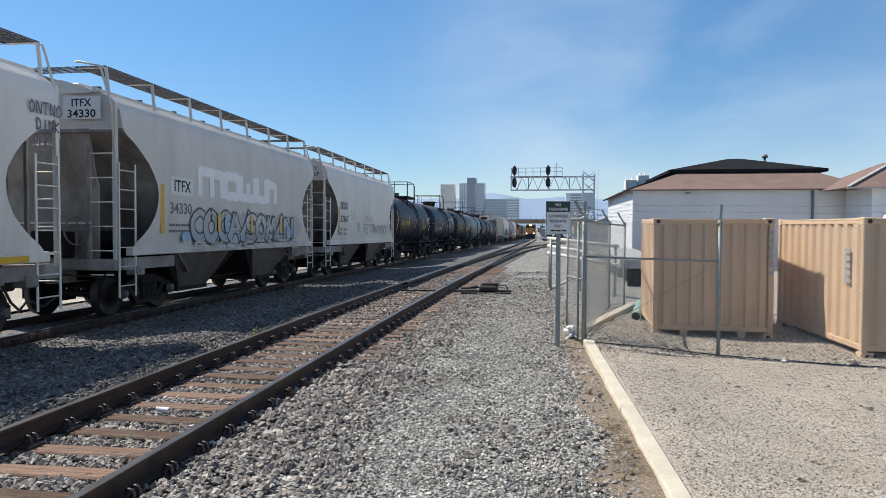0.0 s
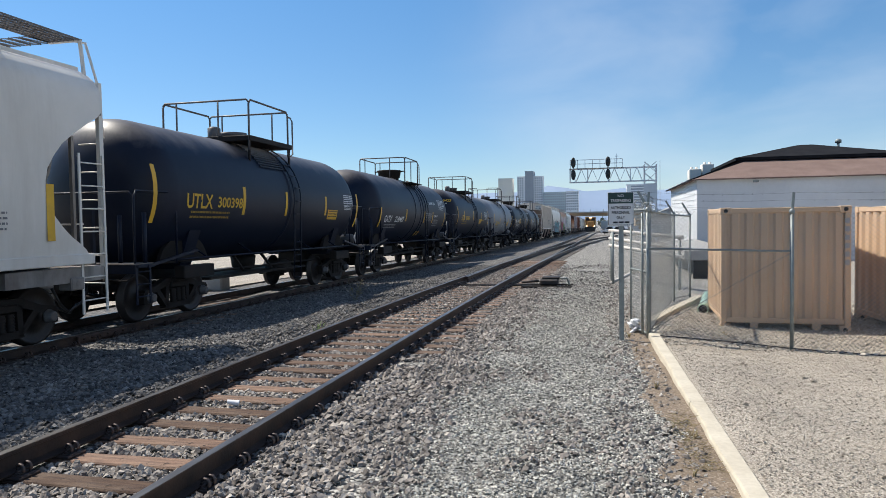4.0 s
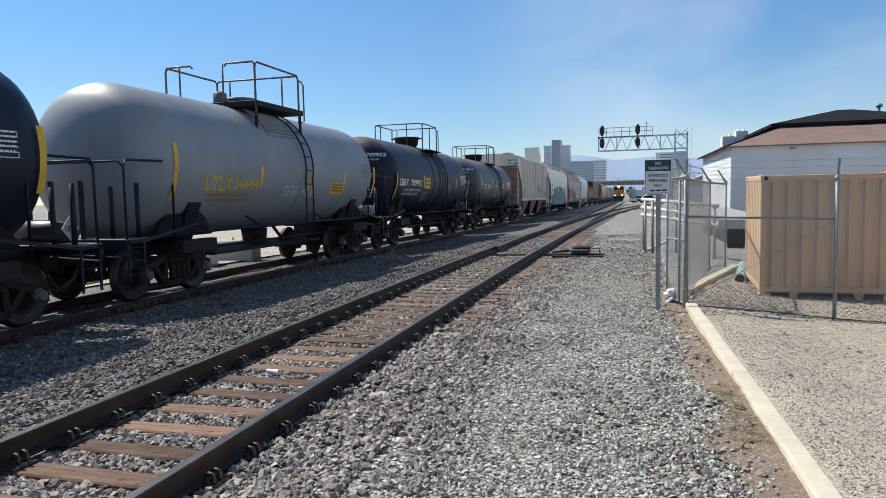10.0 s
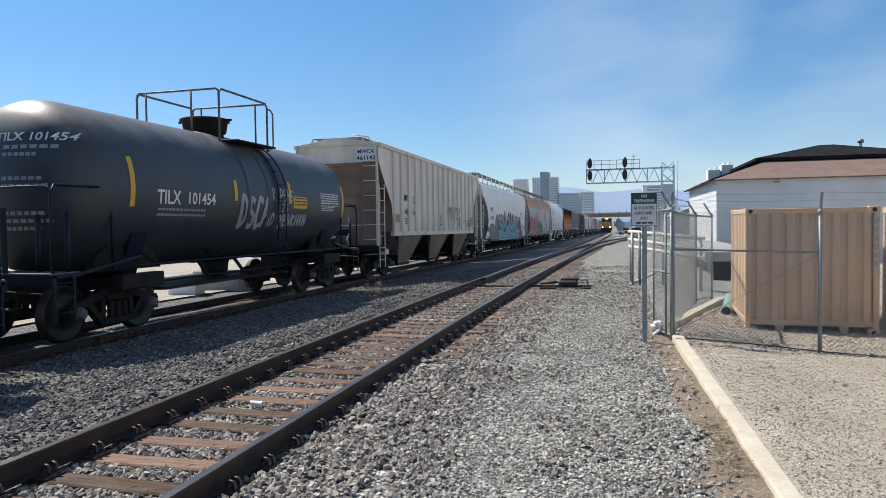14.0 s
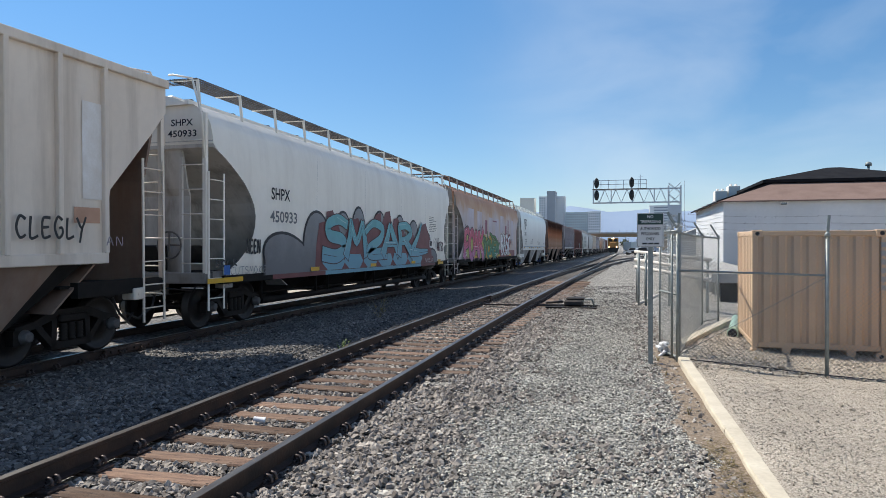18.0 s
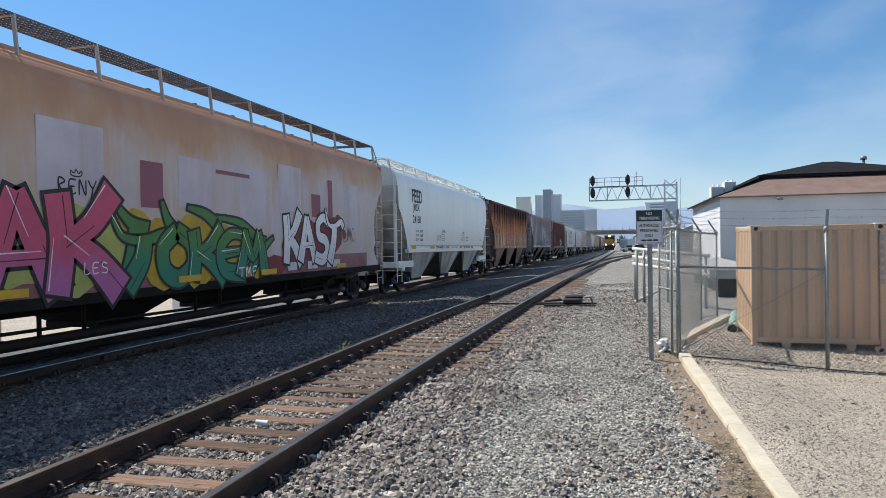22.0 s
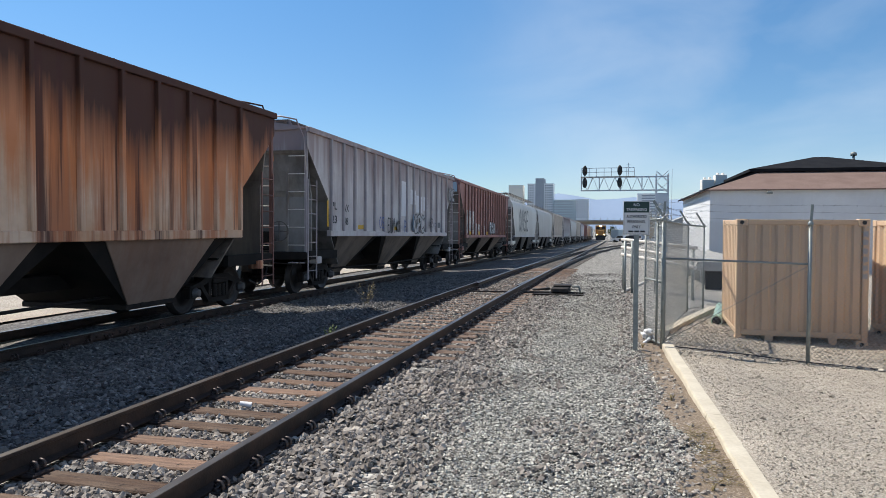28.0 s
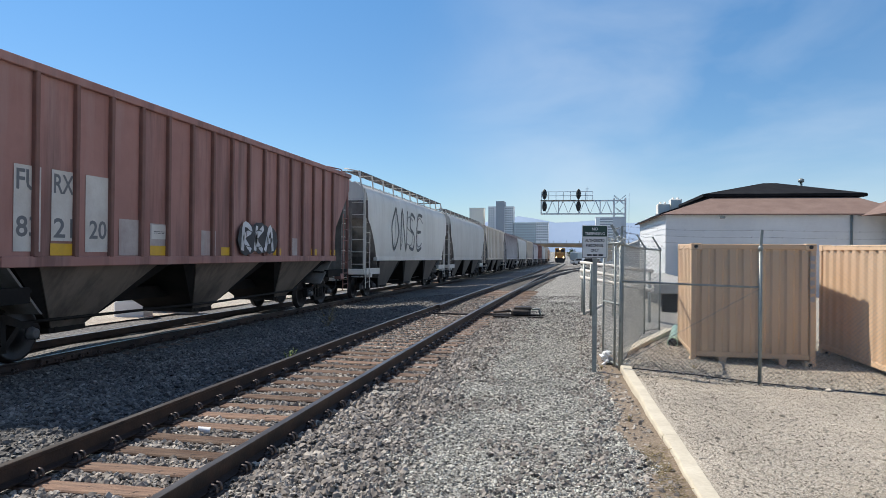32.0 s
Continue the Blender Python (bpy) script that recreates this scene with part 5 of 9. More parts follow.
def grating(car, x0, x1, y0, y1, z, mt=None):
    m = Mesh()
    for i in range(7):
        x = x0 + (x1 - x0) * i / 6
        m.bar((x, y0, z), (x, y1, z), 0.012, 0.03)
    n = int((y1 - y0) / 0.075)
    for i in range(n + 1):
        y = y0 + (y1 - y0) * i / n
        m.bar((x0, y, z), (x1, y, z), 0.012, 0.012)
    return m.ob("running_board", mt or M["grate"], car, "open steel grating running board")


RUNG = Mesh().tube([(0, 0, 0), (0.48, 0, 0)], 0.014, 6).data("end_rung", M["hgrey"])


def hopper(name, label, u0, u1, paint, kind="round", ze=4.5, zs=1.45, bays=3, bay_paint=None, cut=1.4, cap="grey", board=0.46, nrib=15, group="freight cars of the passing train", reach=0.75, deep=0.42, curve=False, ends_paint=None, slope_paint="hend", board_paint=None, rib_shift=0.0, rib_paint=None, gate=(0.66, 1.1), narrow=False, bay_slope="soot", bay_shift=0.0, ladder_paint=None):
    """A covered hopper car whose body corners stand at u0 and u1 along the train."""
    h = (u1 - u0) / 2
    car = hold(name, label, "freight car", group=group)
    P, E = M[paint], M[ends_paint or paint]
    X = 1.6
    # sides: level by level, with the ends cut back toward the bottom
    if kind == "round":
        lev = [(0.0, 1.555), (0.06, 1.575), (0.15, 1.59), (0.3, 1.6), (0.5, 1.6), (0.68, 1.595), (0.80, 1.57), (0.87, 1.525), (0.92, 1.44), (0.955, 1.32), (0.985, 1.15), (1.0, 1.0)]
    else:
        lev = [(0.0, 1.52), (0.5, 1.52), (0.97, 1.52), (1.0, 1.50)]

    def back(k, s=-1):
        if s > 0 and narrow:
            return 0.62 * back(k) + (0.16 * cut if k < 0.18 else 0.0)
        if kind == "round" and curve:
            return cut * float(np.interp(k, (0, 0.03, 0.10, 0.18, 0.28, 0.38, 0.46, 0.56, 0.64, 0.70, 0.74, 1.0), (0.36, 0.42, 0.66, 0.86, 0.98, 1.0, 0.94, 0.74, 0.5, 0.28, 0.09, 0.07)))
        if kind == "round":
            return 0.06 if k > 0.9 else (0.06 + 0.12 * (0.9 - k) if k > 0.5 else cut * (1 - (k / 0.5)) ** 0.75 * 0.92 + 0.108 + 0.0 if k > 0.02 else cut * 0.98)
        return 0.0 if k > 0.8 else cut * (0.8 - k) / 0.5 if k > 0.3 else cut

    def half(k):
        return float(np.interp(k, [q[0] for q in lev], [q[1] for q in lev]))

    def slope(k, s=-1):
        return (0.62 if s > 0 and narrow else 1.0) * cut * (1.0 + 1.3 * (0.38 - k)) if curve and k < 0.38 else back(k, s)
    zlev = []
    for i, (k, x) in enumerate(lev):
        zlev.append((k, x))
    fine = []
    for (k0, x0), (k1, x1) in zip(zlev, zlev[1:]):
        for j in range(3):
            fine.append((k0 + (k1 - k0) * j / 3, x0 + (x1 - x0) * j / 3))
    fine.append(lev[-1])
    for s in (1, -1):
        m = Mesh()
        vs = []
        for k, x in fine:
            b, e = back(k), back(k, 1)
            z = zs + (ze - zs) * k
            for q in range(9):
                y = (-h + b) + (2 * h - b - e) * q / 8
                vs.append((s * x, y, z))
        m.add(vs, [(i * 9 + q, i * 9 + q + 1, (i + 1) * 9 + q + 1, (i + 1) * 9 + q) for i in range(len(fine) - 1) for q in range(8)], kind == "round")
        m.ob("side_sheet", P, car)
    # roof, with eave beads
    m = Mesh()
    m.sweep([(-1.02 if kind == "round" else -1.5, ze - 0.02), (-0.8, ze + 0.07), (-0.35, ze + 0.2), (0.35, ze + 0.2), (0.8, ze + 0.07), (1.02 if kind == "round" else 1.5, ze - 0.02), (0.9, ze - 0.06), (-0.9, ze - 0.06)], [(0, -h + 0.06, 0), (0, h - 0.06, 0)])
    m.ob("roof", P, car)
    for s in (1, -1):
        if kind == "round":
            Mesh().sweep([(-0.04, -0.05), (0.05, -0.05), (0.05, 0.04), (-0.04, 0.04)], [(s * 1.03, -h + 0.05, ze + 0.0), (s * 1.03, h - 0.05, ze + 0.0)]).ob("eave_bead", P, car)
        else:
            Mesh().box(s * 1.49, s * 1.6, -h, h, ze - 0.14, ze, 0.01).ob("eave_bead", P, car)
        Mesh().box(s * 1.44, s * (1.60 if kind == "round" else 1.58), -h + (0.3 * cut if curve else cut), h - (0.3 * cut if curve else cut), zs - 0.16, zs + 0.01, 0.012).ob("side_sill", M["soot"] if narrow else P, car)
    n = max(4, int(2 * h / 1.6))
    for i in range(n):
        y = -h + 1.2 + (2 * h - 2.4) * i / (n - 1)
        k = Mesh().box(-0.34, 0.34, y - 0.62, y + 0.62, ze + 0.18, ze + 0.27, 0.03).ob("hatch_cover", P, car)
        Mesh().box(-0.38, 0.38, y - 0.04, y + 0.04, ze + 0.26, ze + 0.31).ob("hatch_bar", M["grate"], k)
    # end walls, slope sheets, end sills
    zc = ze - 1.15
    kw = 0.76
    S = M[slope_paint]
    for s in (-1, 1):
        m = Mesh()
        t = 1.28 if kind == "round" else 1.48
        up = [q[0] for q in lev if q[0] > kw]
        rim = [(half(k) - 0.008, zs + (ze - zs) * k) for k in [kw] + up]
        m.prism([(-x, z) for x, z in rim[::-1]] + rim + [(0.35, ze + 0.19), (-0.35, ze + 0.19)], "y", s * (h - back(kw, s) - 0.05), s * (h - back(kw, s) - 0.01))
        m.ob("end_wall", E, car)
        m = Mesh()
        line_ = [(h - slope(k, s) - 0.012, zs + (ze - zs) * k, half(k) - 0.01) for k in [kw + 0.02] + [0.74 - 0.037 * i for i in range(21)]]
        line_.append((h - slope(0.0, s) - 0.95, 0.78, 1.4))
        n = len(line_)
        vs = [(x * e, s * (y - d), z) for d in (0.0, 0.05) for y, z, x in line_ for e in (-1, 1)]
        m.add(vs, [(2 * i, 2 * i + 1, 2 * i + 3, 2 * i + 2) for i in range(n - 1)] + [(2 * n + 2 * i, 2 * n + 2 * i + 2, 2 * n + 2 * i + 3, 2 * n + 2 * i + 1) for i in range(n - 1)]
              + [(2 * i, 2 * i + 2, 2 * n + 2 * i + 2, 2 * n + 2 * i) for i in range(n - 1)] + [(2 * i + 1, 2 * n + 2 * i + 1, 2 * n + 2 * i + 3, 2 * i + 3) for i in range(n - 1)])
        m.ob("slope_sheet", S, car, "soot-stained sloping end sheet")
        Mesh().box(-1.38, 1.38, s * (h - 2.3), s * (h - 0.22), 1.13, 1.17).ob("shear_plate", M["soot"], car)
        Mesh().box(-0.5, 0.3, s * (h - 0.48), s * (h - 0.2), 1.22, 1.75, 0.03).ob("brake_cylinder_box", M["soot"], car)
        m = Mesh().box(-1.5, 1.5, s * (h - 0.22), s * h, 0.98, 1.2, 0.02)
        m.box(-1.5, -1.38, s * (h - 2.1), s * (h - 0.22), 1.02, 1.2)
        m.box(1.38, 1.52, s * (h - 2.1), s * (h - 0.22), 0.98, 1.22)
        m.box(-0.3, 0.3, s * (h - 2.6), s * (h + 0.1), 0.72, 1.05)
        m.ob("end_sill", (M["hend"] if curve else P) if kind == "round" else M["soot"], car)
        # shear plate standing over the truck and corner posts
        far_x, near_x = -half(0.3) + 0.03, (0.8 if kind == "round" else 1.42)
        prof = [(h - back(kw, s) - 0.06, zs + (ze - zs) * kw), (h - 0.42, ze - 1.7), (h - 0.5, ze - 1.85), (h - 0.5, 1.17), (h - 0.54, 1.17), (h - 0.54, ze - 1.83), (h - 0.46, ze - 1.66), (h - back(kw, s) - 0.12, zs + (ze - zs) * kw)]
        m = Mesh().prism([(s * y, z) for y, z in prof], "x", far_x, near_x)
        m.ob("end_bulkhead", S, car, "grimy end bulkhead plate over the truck")
        for x in (-1.46, 1.46):
            Mesh().bar((x, s * (h - 0.06), 1.0), (x, s * (h - 0.06), ze - 0.25), 0.09, 0.07).ob("corner_post", M[ladder_paint or paint], car)
            Mesh().bar((x * 0.62, s * (h - 0.07), 1.15), (x * 0.62, s * (h - 0.07), zc + 0.05), 0.06, 0.06).ob("end_post", S, car)
        for x in (-1.52, 1.52):
            ladder(car, x, s * (h - 0.08), s * (h - 0.62), 0.45, zc - 0.25 if s < 0 else zc - 0.3, 7, M[ladder_paint or paint], "side_ladder")
        for k in range(7):
            z = 0.9 + k * (ze - 1.2) / 7
            share("end_rung", RUNG, car, pose(0.98, s * (h + 0.02), z))
            share("end_rung", RUNG, car, pose(-1.46, s * (h + 0.02), z))
        Mesh().tube([(-1.0, s * (h + 0.04), 1.9), (1.0, s * (h + 0.04), 1.9)], 0.016, 6).ob("end_grab", P, car)
        k = Mesh().box(1.30, 1.56, s * (h - 0.62 - 0.28), s * (h - 0.62), 0.86, 1.06, 0.02)
        k.lathe([(1.555, 0.05), (1.568, 0.05)], "x", 12, (0, s * (h - 0.76), 0.96))
        k.ob("jacking_pad", M["hend"] if curve else P, car)
        # grab iron arch at the top
        Mesh().tube([(0.6, s * (h - 0.1), ze + board + 0.1), (0.75, s * (h - 0.02), ze + board + 0.08), (1.2, s * h, ze + board - 0.02), (1.42, s * h, ze - 0.3), (1.48, s * h, zc)], 0.022, 8).ob("handrail", P, car)
    # brake wheel at the leading end
    bw = Mesh().tube([(0.75, -h - 0.08, 1.75), (0.75, -h + 0.3, 1.75)], 0.025, 6)
    ring = [(0.75 + 0.27 * math.cos(a), -h - 0.1, 1.75 + 0.27 * math.sin(a)) for a in [2 * math.pi * j / 20 for j in range(21)]]
    bw.tube(ring, 0.018, 6)
    for a in range(4):
        bw.bar((0.75, -h - 0.1, 1.75), (0.75 + 0.27 * math.cos(a * 1.571), -h - 0.1, 1.75 + 0.27 * math.sin(a * 1.571)), 0.025)
    bw.ob("brake_wheel", M["grate"], car)
    Mesh().tube([(0.3, -h + 0.7, 1.55), (0.3, -h + 1.6, 1.55)], 0.2, 12).ob("air_reservoir", M["truck"], car)
    # discharge bays
    B = M[bay_paint or "hbay"]
    span = 2 * (h - cut - 0.2)
    for i in range(bays):
        y0, y1 = -span / 2 + span * i / bays, -span / 2 + span * (i + 1) / bays
        c = (y0 + y1) / 2 + bay_shift
        zt, zb, gx = zs - 0.02, deep, gate[1]
        if narrow:
            tx, y0, y1 = 1.2, c - 1.42, c + 1.42
        else:
            tx, y0, y1 = 1.47, y0 + 0.03, y1 - 0.03
        vs = [(-tx, y0, zt), (tx, y0, zt), (tx, y1, zt), (-tx, y1, zt), (-gx, c - gate[0], zb), (gx, c - gate[0], zb), (gx, c + gate[0], zb), (-gx, c + gate[0], zb)]
        # slopes take the dark material, side sheets the lighter bay paint
        bay = Mesh().add(vs, [(0, 1, 2, 3), (4, 7, 6, 5), (0, 4, 5, 1), (1, 5, 6, 2), (2, 6, 7, 3), (3, 7, 4, 0)]).ob("discharge_bay", M[bay_slope], car, "dark hopper slopes")
        if narrow:
            for e in (-1, 1):
                Mesh().tube([(1.1, c + e * 1.5, zt), (1.1, c + e * 1.5, 0.5)], 0.035, 6).ob("pipe_hanger", M["truck"], bay)
            Mesh().tube([(0.5, c - 0.2, zb + 0.1), (0.8, c + 0.5, zb - 0.06), (1.05, c + 0.95, zb - 0.02)], 0.05, 8).ob("outlet_hose", M["truck"], bay)
        else:
            for e in (-1, 1):
                dy = min(0.55, 0.2 * (y1 - y0))
                q = [(e * (tx + 0.025), y0 + dy, zt), (e * (tx + 0.025), y1 - dy, zt), (e * (gx + 0.02), c + gate[0], zb), (e * (gx + 0.02), c - gate[0], zb)]
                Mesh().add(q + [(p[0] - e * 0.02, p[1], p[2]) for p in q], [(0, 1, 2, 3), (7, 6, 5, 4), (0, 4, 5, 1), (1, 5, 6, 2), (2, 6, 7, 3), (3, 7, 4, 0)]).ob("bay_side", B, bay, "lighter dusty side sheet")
        Mesh().box(-gate[1] - 0.03, gate[1] + 0.03, c - gate[0] - 0.06, c + gate[0] + 0.06, zb - 0.08, zb + 0.02, 0.01).ob("outlet_gate", M["truck"], bay)
        Mesh().tube([(gate[1] - 0.25, c - 0.3, zb - 0.02), (gate[1] + 0.05, c - 0.3, zb - 0.02)], 0.05, 8).ob("gate_shaft", M["truck"], bay)
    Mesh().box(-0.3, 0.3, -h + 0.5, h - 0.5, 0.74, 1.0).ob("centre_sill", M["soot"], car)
    Mesh().tube([(0.9, -h + 2.4, 0.62), (0.9, 0, 0.55), (0.9, h - 2.4, 0.62)], 0.03, 6).ob("brake_pipe", M["truck"], car)
    if bays == 4 and curve:
        Mesh().tube([(1.05, -h + 2.9, 0.44), (1.05, h - 2.9, 0.44)], 0.085, 10).ob("unloading_pipe", M["truck"], car, "long grimy unloading pipe under the bays")
    if kind == "rib":
        rib = Mesh().box(-0.05, 0.04, -0.045, 0.045, zs, ze - 0.12, 0.012).data("rib", M[rib_paint or paint])
        for s in (1, -1):
            for i in range(nrib):
                y = -h + cut + 0.05 + rib_shift + (2 * h - 2 * cut - 0.1) * i / (nrib - 1)
                share("rib", rib, car, pose(s * 1.56, y, 0))
    # running boards and their brackets
    for s in (1, -1):
        x0, x1 = (0.62, 1.22) if kind == "round" else (0.42, 0.9)
        a, b = (x0, x1) if s > 0 else (-x1, -x0)
        grating(car, a, b, -h + 0.1, h - 0.1, ze + board, board_paint and M[board_paint])
        n = max(6, int(2 * h / 1.55))
        for i in range(n + 1):
            y = -h + 0.15 + (2 * h - 0.3) * i / n
            Mesh().bar((s * x1, y, ze + board), (s * (x1 + (0.14 if kind == "rib" else 0.06)), y, ze - (0.05 if kind == "rib" else 0.14)), 0.06, 0.025, (0, 1, 0)).bar((s * x0, y, ze + board - 0.02), (s * x1, y, ze + board - 0.02), 0.04, 0.02).ob("board_bracket", M["hslope"] if paint == "hfade" else P, car)
    for s in (-1, 1):
        grating(car, -0.62, 0.62, min(s * (h - 0.1), s * (h - 0.55)), max(s * (h - 0.1), s * (h - 0.55)), ze + board)
    truck(car, -h + 1.75, cap)
    truck(car, h - 1.75, cap)
    ends(car, -h, h, reach, P)
    car["u"] = (u0 + u1) / 2
    return car, h


TANK_R, TANK_Z = 1.48, 2.53


def wrap(y, z, lift):
    """Onto the near flank of a tank: z is height, lift stands off the shell."""
    a = math.asin(max(-0.99, min(0.99, (z - TANK_Z) / TANK_R)))
    r = TANK_R + lift
    return (r * math.cos(a), y, TANK_Z + r * math.sin(a))


def tank(name, label, u0, u1, paint, stripes, dome="low", bands=(), cap="grey", group="freight cars of the passing train", deck=0.0, gapped=False):
    """A tank car whose shell ends stand at u0 and u1 along the train."""
    h = (u1 - u0) / 2
    car = hold(name, label, "tank car", group=group)
    P = M[paint]
    R = TANK_R
    prof = [(-h, 0.02), (-h + 0.03, 0.45), (-h + 0.12, 0.85), (-h + 0.28, 1.16), (-h + 0.48, 1.37), (-h + 0.68, 1.455), (-h + 0.9, R)]
    prof = prof + [(y, R) for y in (-h * 0.5, 0, h * 0.5)] + [(-a, r) for a, r in prof[::-1]]
    Mesh().lathe(prof, "y", 56, (0, 0, TANK_Z)).ob("shell", P, car)
    for y in bands:
        Mesh().lathe([(y - 0.07, R + 0.002), (y - 0.05, R + 0.022), (y + 0.05, R + 0.022), (y + 0.07, R + 0.002)], "y", 56, (0, 0, TANK_Z)).ob("shell_band", P, car)
    # saddles, sills and end platforms
    for s in (-1, 1):
        Mesh().prism([(-1.0, 0.95), (1.0, 0.95), (1.28, 1.75), (-1.28, 1.75)], "y", s * (h - 1.9), s * (h - 1.5)).ob("saddle", M["tankblack"], car)
        m = Mesh().box(-0.32, 0.32, s * (h - 2.6), s * (h + 0.55), 0.72, 1.05, 0.02)
        m.ob("stub_sill", M["truck"], car)
        m = Mesh().box(-1.45, 1.45, s * (h - 0.1), s * (h + 0.45), 1.08, 1.14, 0.01)
        m.box(-1.45, 1.45, s * (h + 0.38), s * (h + 0.46), 0.98, 1.14)
        m.ob("end_platform", M["tankblack"], car)
        for x in (-1.4, 1.4):
            Mesh().tube([(x, s * (h + 0.4), 1.1), (x, s * (h + 0.4), 2.38), (x, s * (h + 0.33), 2.48), (x, s * (h - 0.75), 2.5), (x, s * (h - 0.86), 2.42), (x, s * (h - 0.86), 1.1)], 0.022, 8).ob("end_handrail", M["tankblack"], car)
            Mesh().tube([(x * 0.95, s * (h + 0.02), 1.1), (x * 0.95, s * (h + 0.02), 2.1)], 0.04, 8).ob("rail_post", M["tankblack"], car)
            Mesh().tube([(x * 0.62, s * (h + 0.1), 1.1), (x * 0.62, s * (h + 0.1), 2.05)], 0.04, 8).ob("rail_post", M["tankblack"], car)
            Mesh().bar((x * 1.03, s * (h + 0.1), 1.1), (x * 1.03, s * (h - 1.5), 1.35), 0.05, 0.05).ob("platform_brace", M["tankblack"], car)
            ladder(car, x * 1.02, s * (h + 0.4), s * (h + 0.02), 0.42, 1.1, 3, M["tankblack"], "step")
        for x in (-0.55, 0.55):
            Mesh().bar((x, s * (h + 0.42), 0.9), (x, s * (h + 0.42), 2.15), 0.07, 0.05).ob("end_post", M["tankblack"], car)
        Mesh().tube([(-1.4, s * (h + 0.4), 2.36), (-1.3, s * (h + 0.4), 2.46), (1.3, s * (h + 0.4), 2.46), (1.4, s * (h + 0.4), 2.36)], 0.02, 8).ob("end_grab", M["tankblack"], car)
        Mesh().box(-1.42, 1.42, s * (h + 0.47), s * (h - 0.12), 1.141, 1.165, 0.004).ob("platform_grating", M["grate"], car)
        Mesh().box(1.2, 1.44, s * (h - 1.05), s * (h - 2.15), 0.78, 1.04, 0.02).ob("bolster_end", M["truck"], car)
        Mesh().prism([(s * (h - 0.7), 1.1), (s * (h - 2.5), 1.1), (s * (h - 2.25), 1.45), (s * (h - 1.75), 1.78), (s * (h - 1.2), 1.62), (s * (h - 0.85), 1.38)], "x", 1.02, 1.1).ob("saddle_web", M["soot"], car, "black flared saddle plate")
        for k in range(3):
            Mesh().tube([(0.5 - 0.25 * k, s * (h + 0.1), 1.1), (0.55 - 0.25 * k, s * (h + 0.25 + 0.08 * k), 0.6), (0.4 - 0.25 * k, s * (h - 0.1), 0.5)], 0.025, 6).ob("brake_pipe", M["truck"], car)
    for x in (-1.38, 1.38):
        Mesh().tube([(x, -h + 0.4, 1.18), (x, h - 0.4, 1.18)], 0.022, 8).ob("side_handrail", M["tankblack"], car)
        for q in (-0.65, -0.3, 0.3, 0.65):
            Mesh().bar((x, q * h, 1.18), (x * 0.72, q * h, 1.42), 0.03).ob("rail_bracket", M["tankblack"], car)
    # brake rigging under the belly
    Mesh().box(-0.9, 0.9, -h * 0.5, h * 0.42, 0.62, 0.68).ob("brake_beam", M["truck"], car)
    Mesh().tube([(0.8, -h * 0.6, 0.8), (0.8, h * 0.6, 0.8)], 0.03, 6).ob("train_pipe", M["truck"], car)
    Mesh().lathe([(-0.45, 0.02), (-0.42, 0.2), (0.42, 0.2), (0.45, 0.02)], "y", 14, (0.55, 1.3, 0.68)).ob("air_reservoir", M["truck"], car)
    Mesh().lathe([(0.62, 0.12), (0.75, 0.3), (1.05, 0.34)], "z", 14, (0.0, 0.3, 0)).ob("bottom_outlet", M["truck"], car)
    Mesh().bar((0.9, -1.3, 0.75), (0.6, -1.3, 1.15), 0.06).bar((0.9, 0.2, 0.72), (0.6, 0.2, 1.1), 0.06).ob("hanger", M["truck"], car)
    # top platform with rails around the manway
    D = deck
    if dome == "low":
        deck_ = Mesh().box(-1.22, 1.22, D - 1.02, D + 1.3, TANK_Z + R - 0.08, TANK_Z + R + 0.05, 0.01)
        for x in (-1.15, 1.15):
            for y in (D - 0.95, D + 1.24):
                deck_.bar((x, y, TANK_Z + R - 0.08), (x, y, TANK_Z + R * 0.6), 0.05)
        deck_.ob("top_platform", M["truck"], car)
    else:
        for x0, x1 in ((-1.24, -0.5), (0.5, 1.24)):
            Mesh().box(x0, x1, D - 0.6, D + 1.2, TANK_Z + R * 0.84, TANK_Z + R * 0.84 + 0.035, 0.01).ob("top_platform", M["truck"], car)
    zt = TANK_Z + R
    top = zt + (0.92 if dome == "low" else 0.86)
    W = 1.18 if dome == "low" else 1.04
    zp = TANK_Z + R * 0.8
    for x in (-W, W):
        Mesh().tube([(x, D - 1.0, zp), (x, D - 1.0, top - 0.1), (x, D - 0.92, top), (x, D + 1.05, top), (x, D + 1.13, top - 0.1), (x, D + 1.13, zp)], 0.026, 8).ob("side_railing", M["tankblack"], car)
    for s, y in ((-1, D - 1.0), (1, D + 1.13)):
        spans = ((-W, -0.45), (0.4, W)) if gapped and s < 0 else ((-W, W),)
        for x0, x1 in spans:
            Mesh().tube([(x0, y, top - 0.06), (x0 + 0.06, y, top), (x1 - 0.06, y, top), (x1, y, top - 0.06)], 0.024, 8).ob("end_railing", M["tankblack"], car)
        for x in (-0.8, 0.35 if s < 0 else 0.72):
            Mesh().tube([(x, y, top), (x, y, zt - 0.12)], 0.022, 8).ob("rail_post", M["tankblack"], car)
    Mesh().tube([(W, D + 1.13, zp), (W, D + 1.42, zp + 0.1), (W, D + 1.42, top - 0.2), (W, D + 1.3, top - 0.12), (W, D + 1.13, top - 0.12)], 0.022, 8).ob("ladder_hoop", M["tankblack"], car)
